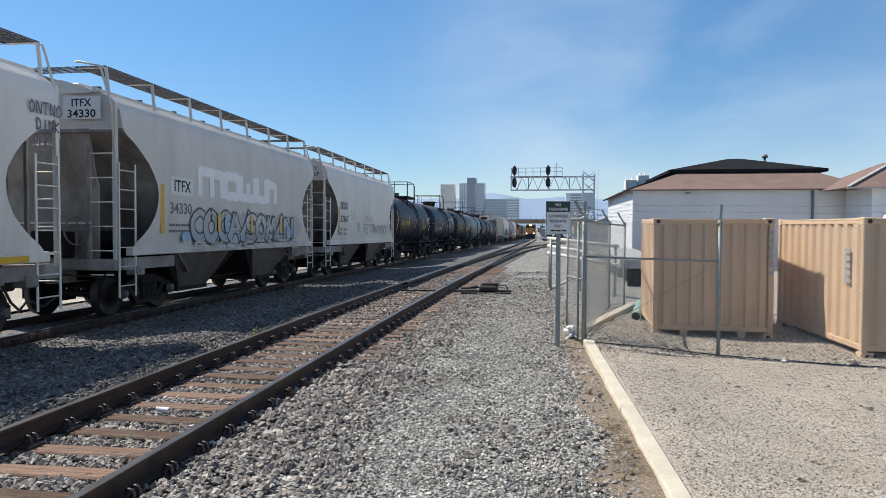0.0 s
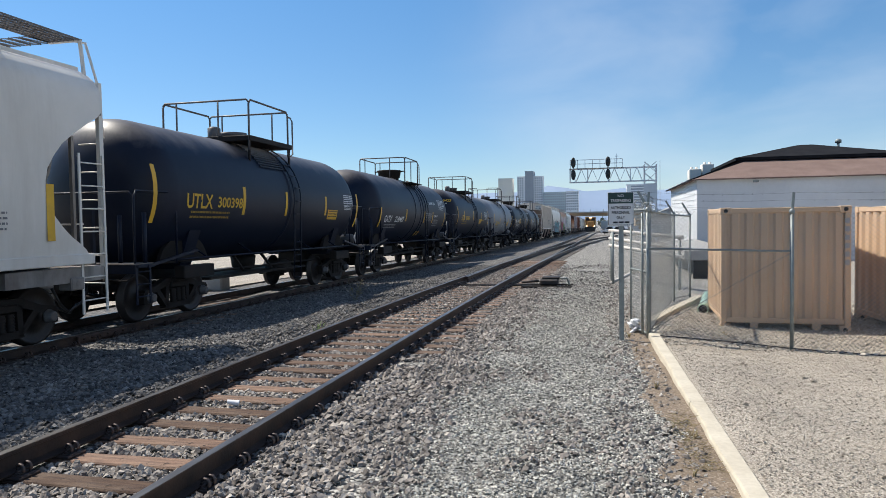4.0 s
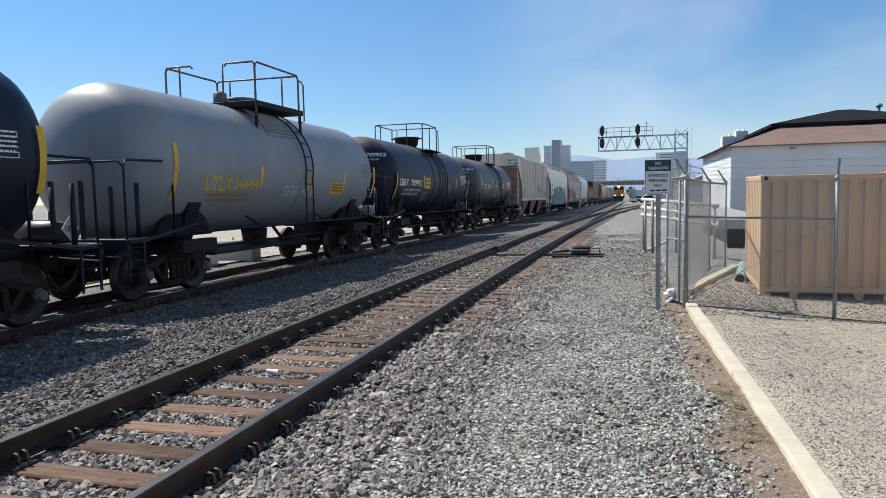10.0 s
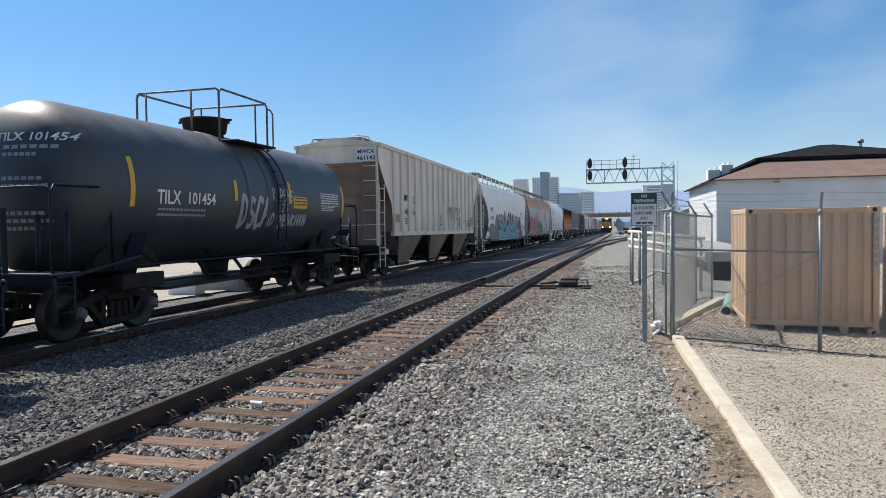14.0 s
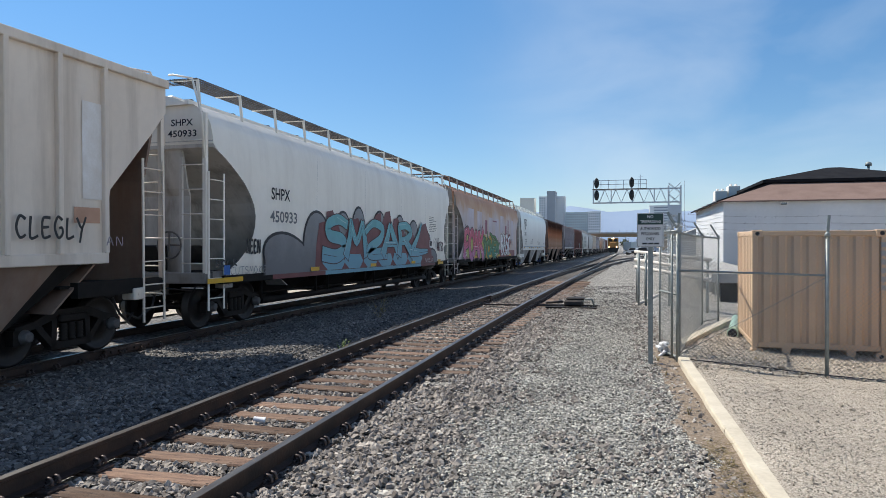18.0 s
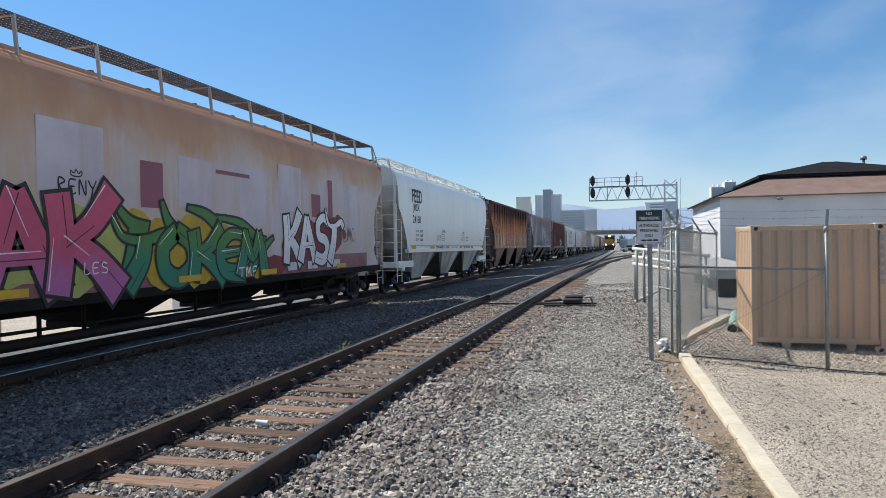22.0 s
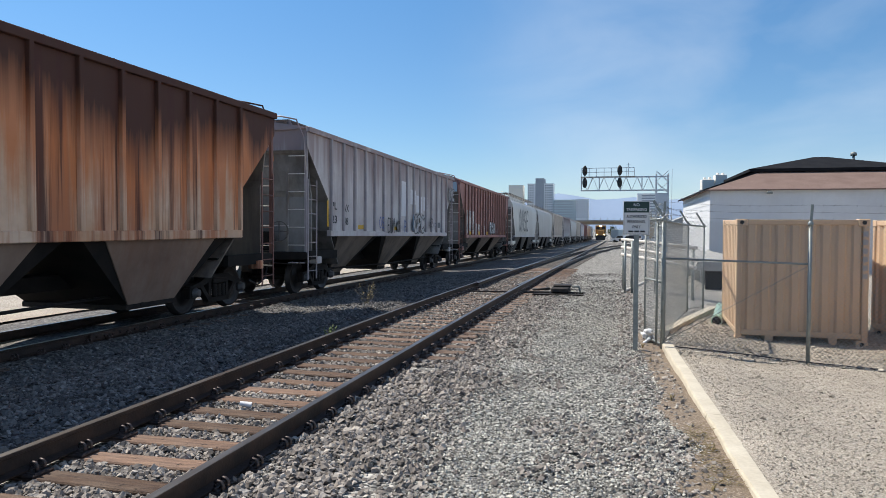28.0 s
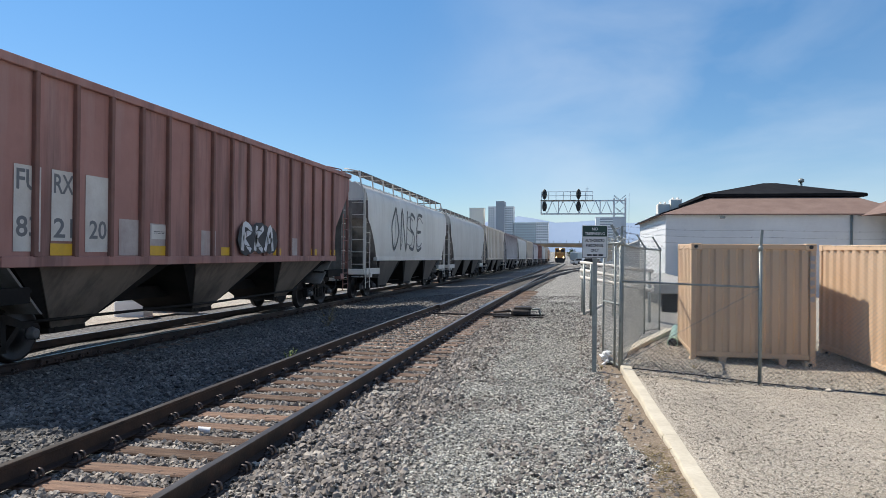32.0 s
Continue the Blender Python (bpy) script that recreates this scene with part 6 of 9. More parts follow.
    if dome == "high":
        k = Mesh().lathe([(zt - 0.1, 0.42), (zt + 0.03, 0.42), (zt + 0.06, 0.48), (zt + 0.30, 0.52), (zt + 0.32, 0.57), (zt + 0.37, 0.57), (zt + 0.39, 0.52)], "z", 24, (0, D + 0.05, 0)).ob("dome", M["truck"], car)
        Mesh().bar((-0.7, D + 0.05, zt + 0.34), (0.7, D + 0.05, zt + 0.34), 0.05).ob("dome_lug", M["truck"], k)
    else:
        k = Mesh().lathe([(zt - 0.1, 0.34), (zt + 0.2, 0.34), (zt + 0.22, 0.37), (zt + 0.3, 0.37)], "z", 20, (0, D + 0.3, 0)).ob("manway", M["tankblack"], car)
        Mesh().lathe([(zt, 0.16), (zt + 0.34, 0.16), (zt + 0.38, 0.08)], "z", 12, (-0.1, D - 0.45, 0)).ob("valve", M["tankblack"], k)
        for i in range(14):
            a = radians(32 + 42 * i / 13)
            m = Mesh().bar(((R + 0.03) * math.cos(a), D - 0.7, TANK_Z + (R + 0.03) * math.sin(a)), ((R + 0.03) * math.cos(a), D + 0.85, TANK_Z + (R + 0.03) * math.sin(a)), 0.03, 0.03)
            m.ob("walkway_strip", P, car)
    # side ladder
    m = Mesh()
    for y in (D + 0.72, D + 1.12):
        m.tube([((R + 0.06) * math.cos(radians(a)), y, TANK_Z + (R + 0.06) * math.sin(radians(a))) for a in range(70, -15, -8)] + [(R + 0.04, y, 1.6), (R + 0.0, y, 0.42)], 0.02, 6)
    for a in range(64, -20, -13):
        m.tube([((R + 0.06) * math.cos(radians(a)), D + 0.72, TANK_Z + (R + 0.06) * math.sin(radians(a))), ((R + 0.06) * math.cos(radians(a)), D + 1.12, TANK_Z + (R + 0.06) * math.sin(radians(a)))], 0.014, 6)
    for z in (1.75, 1.4, 1.05, 0.72, 0.45):
        m.tube([(R + 0.02, D + 0.72, z), (R + 0.02, D + 1.12, z)], 0.014, 6)
    m.ob("ladder", M["tankblack"], car)
    for y, z0, z1 in stripes:
        patch(car, y - 0.06, y + 0.06, z0, z1, 0.006, "yellow", "reflective_stripe", wrap, 6, "yellow reflective stripe")
    q = [(1.3, h - 0.19, 1.42), (1.3, h - 0.02, 1.61), (1.3, h + 0.15, 1.42), (1.3, h - 0.02, 1.23)]
    Mesh().add(q + [(p[0] - 0.012, p[1], p[2]) for p in q], [(0, 1, 2, 3), (7, 6, 5, 4), (0, 4, 5, 1), (1, 5, 6, 2), (2, 6, 7, 3), (3, 7, 4, 0)]).ob("placard", M["stencil"], car, "weathered pale diamond hazard placard")
    truck(car, -h + 1.35, cap)
    truck(car, h - 1.35, cap)
    ends(car, -h - 0.35, h + 0.35, 0.75, P)
    car["u"] = (u0 + u1) / 2
    return car, h


CARS = []
W0 = 1.606  # lettering stands just off the side sheet


def put(pair, u0):
    CARS.append(pair[0])
    return pair[0], pair[1], u0 + pair[1]


# light grey two-bay hoppers at the head of what is seen
car, h, c = put(hopper("covered_hopper", "light grey two-bay covered hopper with black scrawled tags", -1.2, 10.8, "hgrey", ze=4.48, zs=1.42, bays=2, cut=1.35, curve=True), -1.2)
tag(car, "ONTNO", 9.95 - c, 10.72 - c, 3.66, 3.86, 0.03, (0.16, 0.13, 0.18), W0)
tag(car, "DINK", 10.1 - c, 10.66 - c, 3.4, 3.58, 0.03, (0.16, 0.13, 0.18), W0)
tag(car, "PEKC", 10.05 - c, 10.5 - c, 3.12, 3.3, 0.03, (0.16, 0.13, 0.18), W0)
patch(car, 9.0 - c, 9.9 - c, 1.28, 1.38, 1.612, "yellow", "reflective_stripe")
car, h, c = put(hopper("covered_hopper", "light grey two-bay covered hopper with white and blue graffiti", 12.3, 23.75, "hdull", ze=4.48, zs=1.42, bays=2, cut=1.35, curve=True), 12.3)
words(car, "ITFX", 14.62 - c, 2.76, 0.72, W0 + 0.004, cap=0.25)
patch(car, 14.12 - c, 15.1 - c, 2.55, 2.95, W0, mat("white number board", (0.72, 0.72, 0.70), (0.66, 0.66, 0.64), 3, 0.6), "number_board")
words(car, "34330", 14.55 - c, 2.26, 0.95, W0, "inkgrey", cap=0.24)
bars(car, 14.05 - c, 1.6, 1.0, 0.26, 2, W0, "inkgrey")
patch(car, 13.72 - c, 13.86 - c, 1.7, 2.75, W0, "yellow", "reflective_stripe")
block = Mesh()
for a, w, strokes in ((15.42, 1.15, [[(0, 0), (0, 1)], [(0, 0.93), (1, 0.84)], [(0.5, 0.8), (0.52, 0)], [(0.97, 0.9), (1, 0)]]), (16.75, 0.72, [[(0, 0), (0, 0.98)], [(0, 0.9), (1, 0.88)], [(1, 0.95), (1, 0)], [(0, 0.1), (1, 0.08)]]),
                      (17.65, 0.9, [[(0, 0.98), (0.02, 0)], [(0, 0.1), (1, 0.08)], [(0.5, 0.7), (0.5, 0.05)], [(1, 0.97), (1, 0)]]), (18.72, 0.58, [[(0, 1), (0, 0)], [(0, 0.1), (1, 0.1)], [(1, 1), (1, 0)]]),
                      (19.48, 0.55, [[(0, 0), (0, 1.05)], [(0, 0.85), (1, 0.78)], [(1, 0.86), (1, 0)]])):
    for k, g in enumerate(strokes):
        tapered(block, [(a - c + w * u, 2.6 + 0.64 * v) for u, v in g], 0.19, 0.2, W0 + 0.0004 * k, 0.02)
block.ob("painted_letters", mat("white brush paint", (0.86, 0.86, 0.86), (0.78, 0.78, 0.78), 4, 0.6, fine=0.06), car, "thick white brushed letters")
blobs(car, [(15.5 + 0.62 * k - c, 1.86 + 0.03 * (k % 3), 0.5, 0.40) for k in range(11)], (0.50, 0.50, 0.50), W0)
x = piece(car, "COCAL", 14.98 - c, 18.3 - c, 1.55, 2.2, fade((0.46, 0.46, 0.45), (0.30, 0.38, 0.46), 2.1, 1.5), (0.085, 0.085, 0.09), W0 + 0.006, 0.045, (0.6, 0.6, 0.6), fat=1.25)
x = piece(car, "SOMLN", 17.9 - c, 21.4 - c, 1.53, 2.16, fade((0.55, 0.55, 0.54), (0.26, 0.27, 0.29), 2.1, 1.5), (0.085, 0.085, 0.09), x, 0.045, (0.6, 0.6, 0.6), fat=1.25)
blobs(car, [(16.75 - c, 1.95, 0.14, 0.24), (21.05 - c, 1.72, 0.2, 0.18), (14.7 - c, 1.62, 0.2, 0.12)], (0.30, 0.48, 0.62), x, "paint_spot", "pale blue sprayed spot")
tag(car, "SMOKENTO", 14.9 - c, 21.9 - c, 1.3, 1.5, 0.05, (0.50, 0.50, 0.50), x)
for q in (16.24, 18.16, 20.3):
    patch(car, q - c, q - c + 0.13, 1.72, 2.2, x + 0.004, "yellow", "reflective_stripe")
tag(car, "SINAE", 21.3 - c, 22.1 - c, 1.75, 2.0, 0.02, (0.35, 0.30, 0.28), W0)
Mesh().add([(0.36, -h + 0.06, 3.92), (1.16, -h + 0.06, 3.92), (1.16, -h + 0.06, 4.36), (0.36, -h + 0.06, 4.36)], [(0, 1, 2, 3)]).ob("end_number_board", M["whiteink"], car)
write("ITFX", 0.42, lambda u, v: (0.76 + u, -h + 0.054, 4.24 + v), M["ink"], car, cap=0.15)
write("34330", 0.6, lambda u, v: (0.76 + u, -h + 0.054, 4.03 + v), M["ink"], car, cap=0.15)
car, h, c = put(hopper("covered_hopper", "light grey two-bay covered hopper with blue scrawl and yellow reflectors", 25.1, 37.0, "hgrey", ze=4.48, zs=1.42, bays=2, cut=1.4, curve=True), 25.1)
patch(car, 26.78 - c, 27.84 - c, 2.66, 3.0, W0, mat("grey number patch", (0.50, 0.49, 0.48), (0.44, 0.43, 0.42), 3, 0.6), "number_patch")
words(car, "SOXX", 27.31 - c, 2.83, 0.95, W0 + 0.004, cap=0.27)
words(car, "32967", 27.33 - c, 2.3, 1.1, W0, cap=0.26)
words(car, "LD LMT", 26.9 - c, 1.88, 0.4, W0, cap=0.09)
words(car, "233600", 27.45 - c, 1.88, 0.4, W0, cap=0.09)
words(car, "LT WT", 26.86 - c, 1.7, 0.33, W0, cap=0.09)
words(car, "32400", 27.4 - c, 1.7, 0.36, W0, cap=0.09)
write("SOXX", 0.5, lambda u, v: (0.95 + u, -h + 0.06, 4.16 + v), M["inkgrey"], car, cap=0.14)
write("32967", 0.62, lambda u, v: (0.95 + u, -h + 0.06, 3.94 + v), M["ink"], car, cap=0.14)
patch(car, 26.53 - c, 26.67 - c, 1.65, 2.75, W0, "yellow", "reflective_stripe")
patch(car, 32.2 - c, 32.34 - c, 1.75, 2.2, W0, "yellow", "reflective_stripe")
patch(car, 35.6 - c, 35.75 - c, 1.65, 2.5, W0, "yellow", "reflective_stripe")
tag(car, "FETRAMNSK", 30.3 - c, 34.5 - c, 1.7, 2.12, 0.045, (0.10, 0.13, 0.22), W0, lean=0.25)
tag(car, "SENAE", 30.6 - c, 32.1 - c, 2.28, 2.5, 0.025, (0.42, 0.33, 0.28), W0)
tag(car, "SD", 28.2 - c, 28.9 - c, 2.3, 2.65, 0.025, (0.20, 0.20, 0.22), W0)
bars(car, 29.3 - c, 1.75, 0.35, 0.4, 5, W0, "inkgrey")
bars(car, 34.5 - c, 1.75, 0.4, 0.3, 4, W0, "inkgrey")

STRIPES = ([(-5.5, 1.9, 3.0), (-2.2, 2.1, 2.74), (0.0, 2.1, 2.72), (2.63, 2.15, 2.7), (5.3, 1.8, 2.9)], [(-5.43, 1.8, 2.55), (-2.0, 2.04, 2.56), (0.98, 2.0, 2.52), (2.53, 2.0, 2.5), (5.02, 1.85, 2.55)],
           [(-5.04, 2.0, 2.98), (-3.2, 2.2, 2.73), (-0.28, 2.22, 2.8), (2.62, 2.22, 2.75), (5.26, 1.95, 2.9)], [(-4.8, 1.8, 2.85), (-1.75, 2.06, 2.52), (0.63, 2.0, 2.5), (2.9, 2.0, 2.5), (5.25, 1.8, 2.75)],
           [(-5.3, 1.75, 2.64), (-1.98, 2.17, 2.65), (0.72, 2.2, 2.66), (3.15, 2.17, 2.62), (5.6, 1.75, 2.65)], [(-4.4, 2.2, 3.05), (-1.12, 2.4, 2.84), (1.42, 2.4, 2.95), (4.82, 2.1, 3.0)])
# tank cars
tank_rows = (("black", 38.2, 49.45, "low", "UTLX", "300398"), ("black", 51.0, 63.35, "high", "GATX", "228487"), ("black", 64.8, 76.55, "low", "UTLX", "300423"),
             ("grey", 78.0, 89.4, "low", "UTLX", "24644"), ("black", 90.55, 102.5, "high", "GBRX", "709952"), ("dust", 104.2, 115.6, "high", "TILX", "101454"))
for i, (tone, a, b, dome, mark, number) in enumerate(tank_rows):
    text = {0: "black tank car with yellow lettering and an open top platform", 1: "black tank car with white lettering and a tall dome", 2: "glossy black tank car with yellow lettering and hazard panel",
            3: "grey tank car with a scribbled tag and yellow panel", 4: "clean black tank car with white lettering and a yellow panel", 5: "dusty black tank car with white lettering and smudged graffiti"}[i]
    hh = (b - a) / 2
    car, h, c = put(tank("tank_car", text, a, b, "tank" + tone, STRIPES[i], dome, (0.25,) if dome == "low" else (0.35, 0.75, -0.55), deck=(-0.38, 0.25, -0.36, -0.4, 0.27, 0.0)[i], gapped=i == 3), a)
    yel = mark == "UTLX"
    dy = (-4.0, -4.43, -3.5, -3.38, -4.51, -3.4)[i]
    z = (2.36, 2.12, 2.34, 2.12, 2.35, 2.4)[i]
    ci = "gold" if yel else "whiteink"
    words(car, mark, dy, z, (0.95, 0.95, 0.95, 0.95, 1.05, 0.7)[i], 0.006, ci, 0.29 if yel else 0.25, wrap)
    if number:
        words(car, number, dy + (1.2, 1.5, 1.35, 1.03, 1.52, 1.05)[i], z, (1.05, 1.25, 1.1, 1, 1.45, 0.9)[i], 0.006, ci, 0.22, wrap)
        pass
    if i != 4:
        bars(car, dy - 0.3, z - 0.45, 1.5, 0.2, 2, 0.006, "dimink" if not yel else "dimgold", wrap)
    y0, y1, z0, z1 = ((h - 1.55, h - 0.75, 2.3, 2.8), (3.73, 4.98, 2.6, 3.12), (3.7, 4.85, 2.24, 2.78), (h - 1.55, h - 0.75, 2.3, 2.8), (4.0, 5.04, 2.34, 2.8), (3.27, 4.46, 2.22, 2.74))[i]
    tone_ = "inkgrey" if tone == "grey" else "whiteink"
    grid = Mesh()
    for k in range(6):
        zz = z0 + (z1 - z0) * (0.35 + 0.65 * k / 5)
        grid.add([wrap(y0, zz, 0.006), wrap(y1, zz, 0.006), wrap(y1, zz + 0.012, 0.006), wrap(y0, zz + 0.012, 0.006)], [(0, 1, 2, 3)])
    for yy in (y0, y0 + 0.42 * (y1 - y0), y0 + 0.7 * (y1 - y0), y1):
        grid.add([wrap(yy, z0 + 0.35 * (z1 - z0), 0.007), wrap(yy + 0.012, z0 + 0.35 * (z1 - z0), 0.007), wrap(yy + 0.012, z1, 0.007), wrap(yy, z1, 0.007)], [(0, 1, 2, 3)])
    grid.ob("data_panel", M[tone_], car, "ruled white data table")
    bars(car, y0 + 0.03, z0 + 0.37 * (z1 - z0), y1 - y0 - 0.06, 0.6 * (z1 - z0), 5, 0.006, tone_, wrap, "table_print")
    bars(car, y0 + 0.05, z0, 0.7 * (y1 - y0), 0.28 * (z1 - z0), 3, 0.006, tone_, wrap, "table_print")
    y0, y1, z0, z1 = ((h - 2.8, h - 2.05, 2.03, 2.32), (0.3, 1.08, 1.43, 1.62), (1.78, 2.55, 2.03, 2.32), (2.06, 2.88, 1.9, 2.2), (-1.82, -1.11, 2.14, 2.62), (1.62, 2.38, 2.3, 2.6))[i]
    patch(car, y0, y1, z0, z1, 0.006, "yellow", "hazard_panel", wrap, 3, "yellow emergency panel")
    bars(car, y0 + 0.05, z0, y1 - y0 - 0.1, z1 - z0 - 0.06, 3, 0.009, "ink", wrap)
    if i == 1:
        words(car, "SULFURIC ACID", 2.51, 2.93, 1.09, 0.007, "whiteink", 0.12, wrap)
        words(car, "FRA-A1P", 3.15, 2.33, 0.6, 0.007, "whiteink", 0.11, wrap)
        bars(car, 1.14, 2.02, 1.15, 0.38, 4, 0.006, "dimink", wrap)
        bars(car, 2.74, 1.76, 1.0, 0.36, 4, 0.006, "dimink", wrap)
    if i == 2:
        words(car, "SULFURIC ACID", 3.12, 2.24, 0.92, 0.007, "gold", 0.1, wrap)
    if i == 3:
        tag(car, "SENTHEK", -0.7, 1.0, 1.86, 2.1, 0.028, (0.66, 0.67, 0.68), 0.008, wrap, 0.3)
    if i == 5:
        chalk = (0.46, 0.47, 0.48)
        tag(car, "REPENS", 0.5, 1.6, 2.46, 2.74, 0.035, chalk, 0.008, wrap)
        tag(car, "2S", 1.0, 1.35, 2.2, 2.4, 0.035, chalk, 0.008, wrap)
        tag(car, "AD YEWKHAN", 0.3, 2.45, 1.86, 2.14, 0.06, chalk, 0.008, wrap)
        tag(car, "DSCA", -0.9, 0.45, 1.82, 2.5, 0.13, (0.36, 0.38, 0.40), 0.008, wrap)
    if i == 4:
        words(car, "LD LMT 225000 LB 102050 KG", -3.36, 2.08, 2.16, 0.006, "whiteink", 0.09, wrap)
        words(car, "LT WT 61000 LB 27650 KG", -3.58, 1.93, 1.93, 0.006, "whiteink", 0.09, wrap)
        words(car, "VENT TANK", 0.9, 3.02, 0.4, 0.006, "whiteink", 0.06, wrap)
        words(car, "WHEN UNLOADING", 0.95, 2.92, 0.55, 0.006, "whiteink", 0.06, wrap)
        bars(car, -2.0, 1.57, 0.6, 0.42, 6, 0.006, "dimink", wrap)
        bars(car, 1.6, 1.87, 0.66, 0.44, 6, 0.006, "dimink", wrap)
    if i in (2, 4, 5):
        def head(u, v, h=h):
            r = math.hypot(u, v - TANK_Z)
            return (u, float(np.interp(r, (0, 0.45, 0.85, 1.16, 1.37, 1.455), (-h, -h + 0.03, -h + 0.12, -h + 0.28, -h + 0.48, -h + 0.68))) - 0.012, v)
        write(mark, 0.5, lambda u, v: head(0.18 + u, 3.3 + v), M[ci], car, cap=0.13)
        write(number, 0.62, lambda u, v: head(0.84 + u, 3.3 + v), M[ci], car, cap=0.13)
        for k, (wd, zz) in enumerate(((0.9, 3.1), (0.6, 2.98), (0.7, 2.6), (0.8, 2.48), (0.7, 2.05), (0.8, 1.93), (0.6, 1.81))):
            m = Mesh()
            for q in range(6):
                a0, a1 = 0.1 + wd * q / 6, 0.1 + wd * (q + 0.75) / 6
                m.add([head(a0, zz), head(a1, zz), head(a1, zz + 0.06), head(a0, zz + 0.06)], [(0, 1, 2, 3)])
            m.ob("head_print", M["dimink"], car)
    Mesh().lathe([(-0.62, 0.03), (-0.55, 0.18), (0.55, 0.18), (0.62, 0.03)], "x", 16, (0.55, h + 0.2, 1.36)).ob("air_tank", M["tankgrey" if i == 3 else "tankdust"], car, "small horizontal air tank on the end platform")
    words(car, "1830", h - 0.02, 1.42, 0.2, 1.305, "ink", 0.09)

# covered hoppers behind the tanks
R0 = 1.53
car, h, c = put(hopper("covered_hopper", "tan-grey ribbed covered hopper with small black tags", 117.75, 134.6, "htan", "rib", 4.72, 1.66, 3, bay_paint="hbaytan", slope_paint="hbaytan", cut=1.5, nrib=16, board=0.2), 117.75)
words(car, "MW", 120.95 - c, 2.95, 0.62, R0, cap=0.24)
words(car, "CX", 122.02 - c, 2.9, 0.5, R0, cap=0.24)
words(car, "461", 120.98 - c, 2.42, 0.62, R0 + 0.004, cap=0.24)
words(car, "142", 122.02 - c, 2.4, 0.6, R0 + 0.004, cap=0.24)
bars(car, 120.7 - c, 1.85, 0.5, 0.28, 3, R0)
patch(car, 119.55 - c, 120.05 - c, 2.0, 2.3, R0, mat("orange primer", (0.52, 0.28, 0.12), (0.45, 0.24, 0.1), 4), "primer_patch")
tag(car, "MNYSK", 127.3 - c, 129.8 - c, 2.2, 2.8, 0.06, (0.03, 0.028, 0.03), 1.606, lean=0.1)
tag(car, "CLEGLY", 131.3 - c, 132.6 - c, 1.9, 2.2, 0.045, (0.03, 0.028, 0.03), 1.606)
tag(car, "AN", 133.0 - c, 133.4 - c, 1.78, 1.92, 0.02, (0.3, 0.25, 0.3), 1.606)
patch(car, 129.5 - c, 129.95 - c, 1.82, 2.26, R0 + 0.004, "ink", "label_plate", label="black label plate with a red lower edge")
patch(car, 129.52 - c, 129.93 - c, 1.84, 1.94, R0 + 0.008, mat("red label", (0.45, 0.16, 0.06)), "label_edge")
patch(car, 129.53 - c, 129.7 - c, 2.08, 2.22, R0 + 0.008, "inkgrey", "label_square")
patch(car, 129.74 - c, 129.92 - c, 2.08, 2.22, R0 + 0.008, "inkgrey", "label_square")
bars(car, 130.37 - c, 1.93, 0.75, 0.24, 3, R0, "inkgrey")
patch(car, 132.42 - c, 132.95 - c, 2.13, 2.37, R0 + 0.004, mat("salmon primer", (0.55, 0.33, 0.23), (0.48, 0.28, 0.19), 4), "primer_patch")
patch(car, 132.6 - c, 133.1 - c, 2.5, 4.0, R0, mat("pale touch-up paint", (0.80, 0.78, 0.77), (0.70, 0.65, 0.6), 2.5, 0.6, fine=0.08), "touch_up", label="pale streak of touch-up paint")
for k, wd in enumerate(("CAUTION", "OPEN HATCH", "BEFORE", "UNLOADING", "COMPARTMENT")):
    words(car, wd, 126.1 - c, 2.35 - 0.1 * k, (0.42, 0.45, 0.3, 0.42, 0.55)[k], R0, cap=0.07)
write("MWCX", 0.6, lambda u, v: (1.1 + u, -h - 0.02, 4.42 + v), M["ink"], car, cap=0.14)
write("461142", 0.68, lambda u, v: (1.1 + u, -h - 0.02, 4.2 + v), M["ink"], car, cap=0.14)
Mesh().add([(0.74, -h - 0.015, 4.08), (1.48, -h - 0.015, 4.08), (1.48, -h - 0.015, 4.56), (0.74, -h - 0.015, 4.56)], [(0, 1, 2, 3)]).ob("number_board", M["whiteink"], car)

car, h, c = put(hopper("covered_hopper", "light grey round-sided hopper with a large teal and maroon graffiti mural", 135.8, 154.9, "hcream", ze=4.62, zs=1.12, bays=4, cut=1.75, deep=0.5, curve=True, slope_paint="hslope", gate=(0.8, 0.55), narrow=True, bay_shift=0.5), 135.8)
write("SHPX", 0.5, lambda u, v: (0.95 + u, -h + 0.03, 4.2 + v), M["ink"], car, cap=0.13)
write("450933", 0.66, lambda u, v: (0.95 + u, -h + 0.03, 3.98 + v), M["ink"], car, cap=0.13)
words(car, "SHPX", 138.7 - c, 2.96, 0.92, W0, cap=0.27)
words(car, "450933", 138.85 - c, 2.43, 1.34, W0, "inkgrey", cap=0.26)
dark_, grey_ = Mesh(), Mesh()
for k, (cy, hw, top, ln) in enumerate(((139.1, 1.15, 2.02, -0.35), (140.75, 0.85, 2.62, -0.1), (142.35, 0.7, 2.7, 0.05), (143.6, 0.62, 2.9, 0.0), (145.35, 0.75, 2.86, 0.1), (147.55, 0.7, 2.82, 0.0), (149.1, 0.75, 2.7, 0.1), (150.9, 0.6, 2.25, 0.25), (151.75, 0.75, 1.62, 0.0))):
    arch(dark_, cy - c, hw, 1.07, top, W0 + 0.0008 * k, 0.07, ln)
    arch(grey_, cy - c, hw, 1.08, top, W0 + 0.009 + 0.0008 * k, 0.0, ln)
grey_.add([(W0 + 0.0175, y - c, z) for y, z in ((138.1, 1.08), (152.3, 1.08), (152.3, 1.5), (138.1, 1.5))], [(0, 1, 2, 3)])
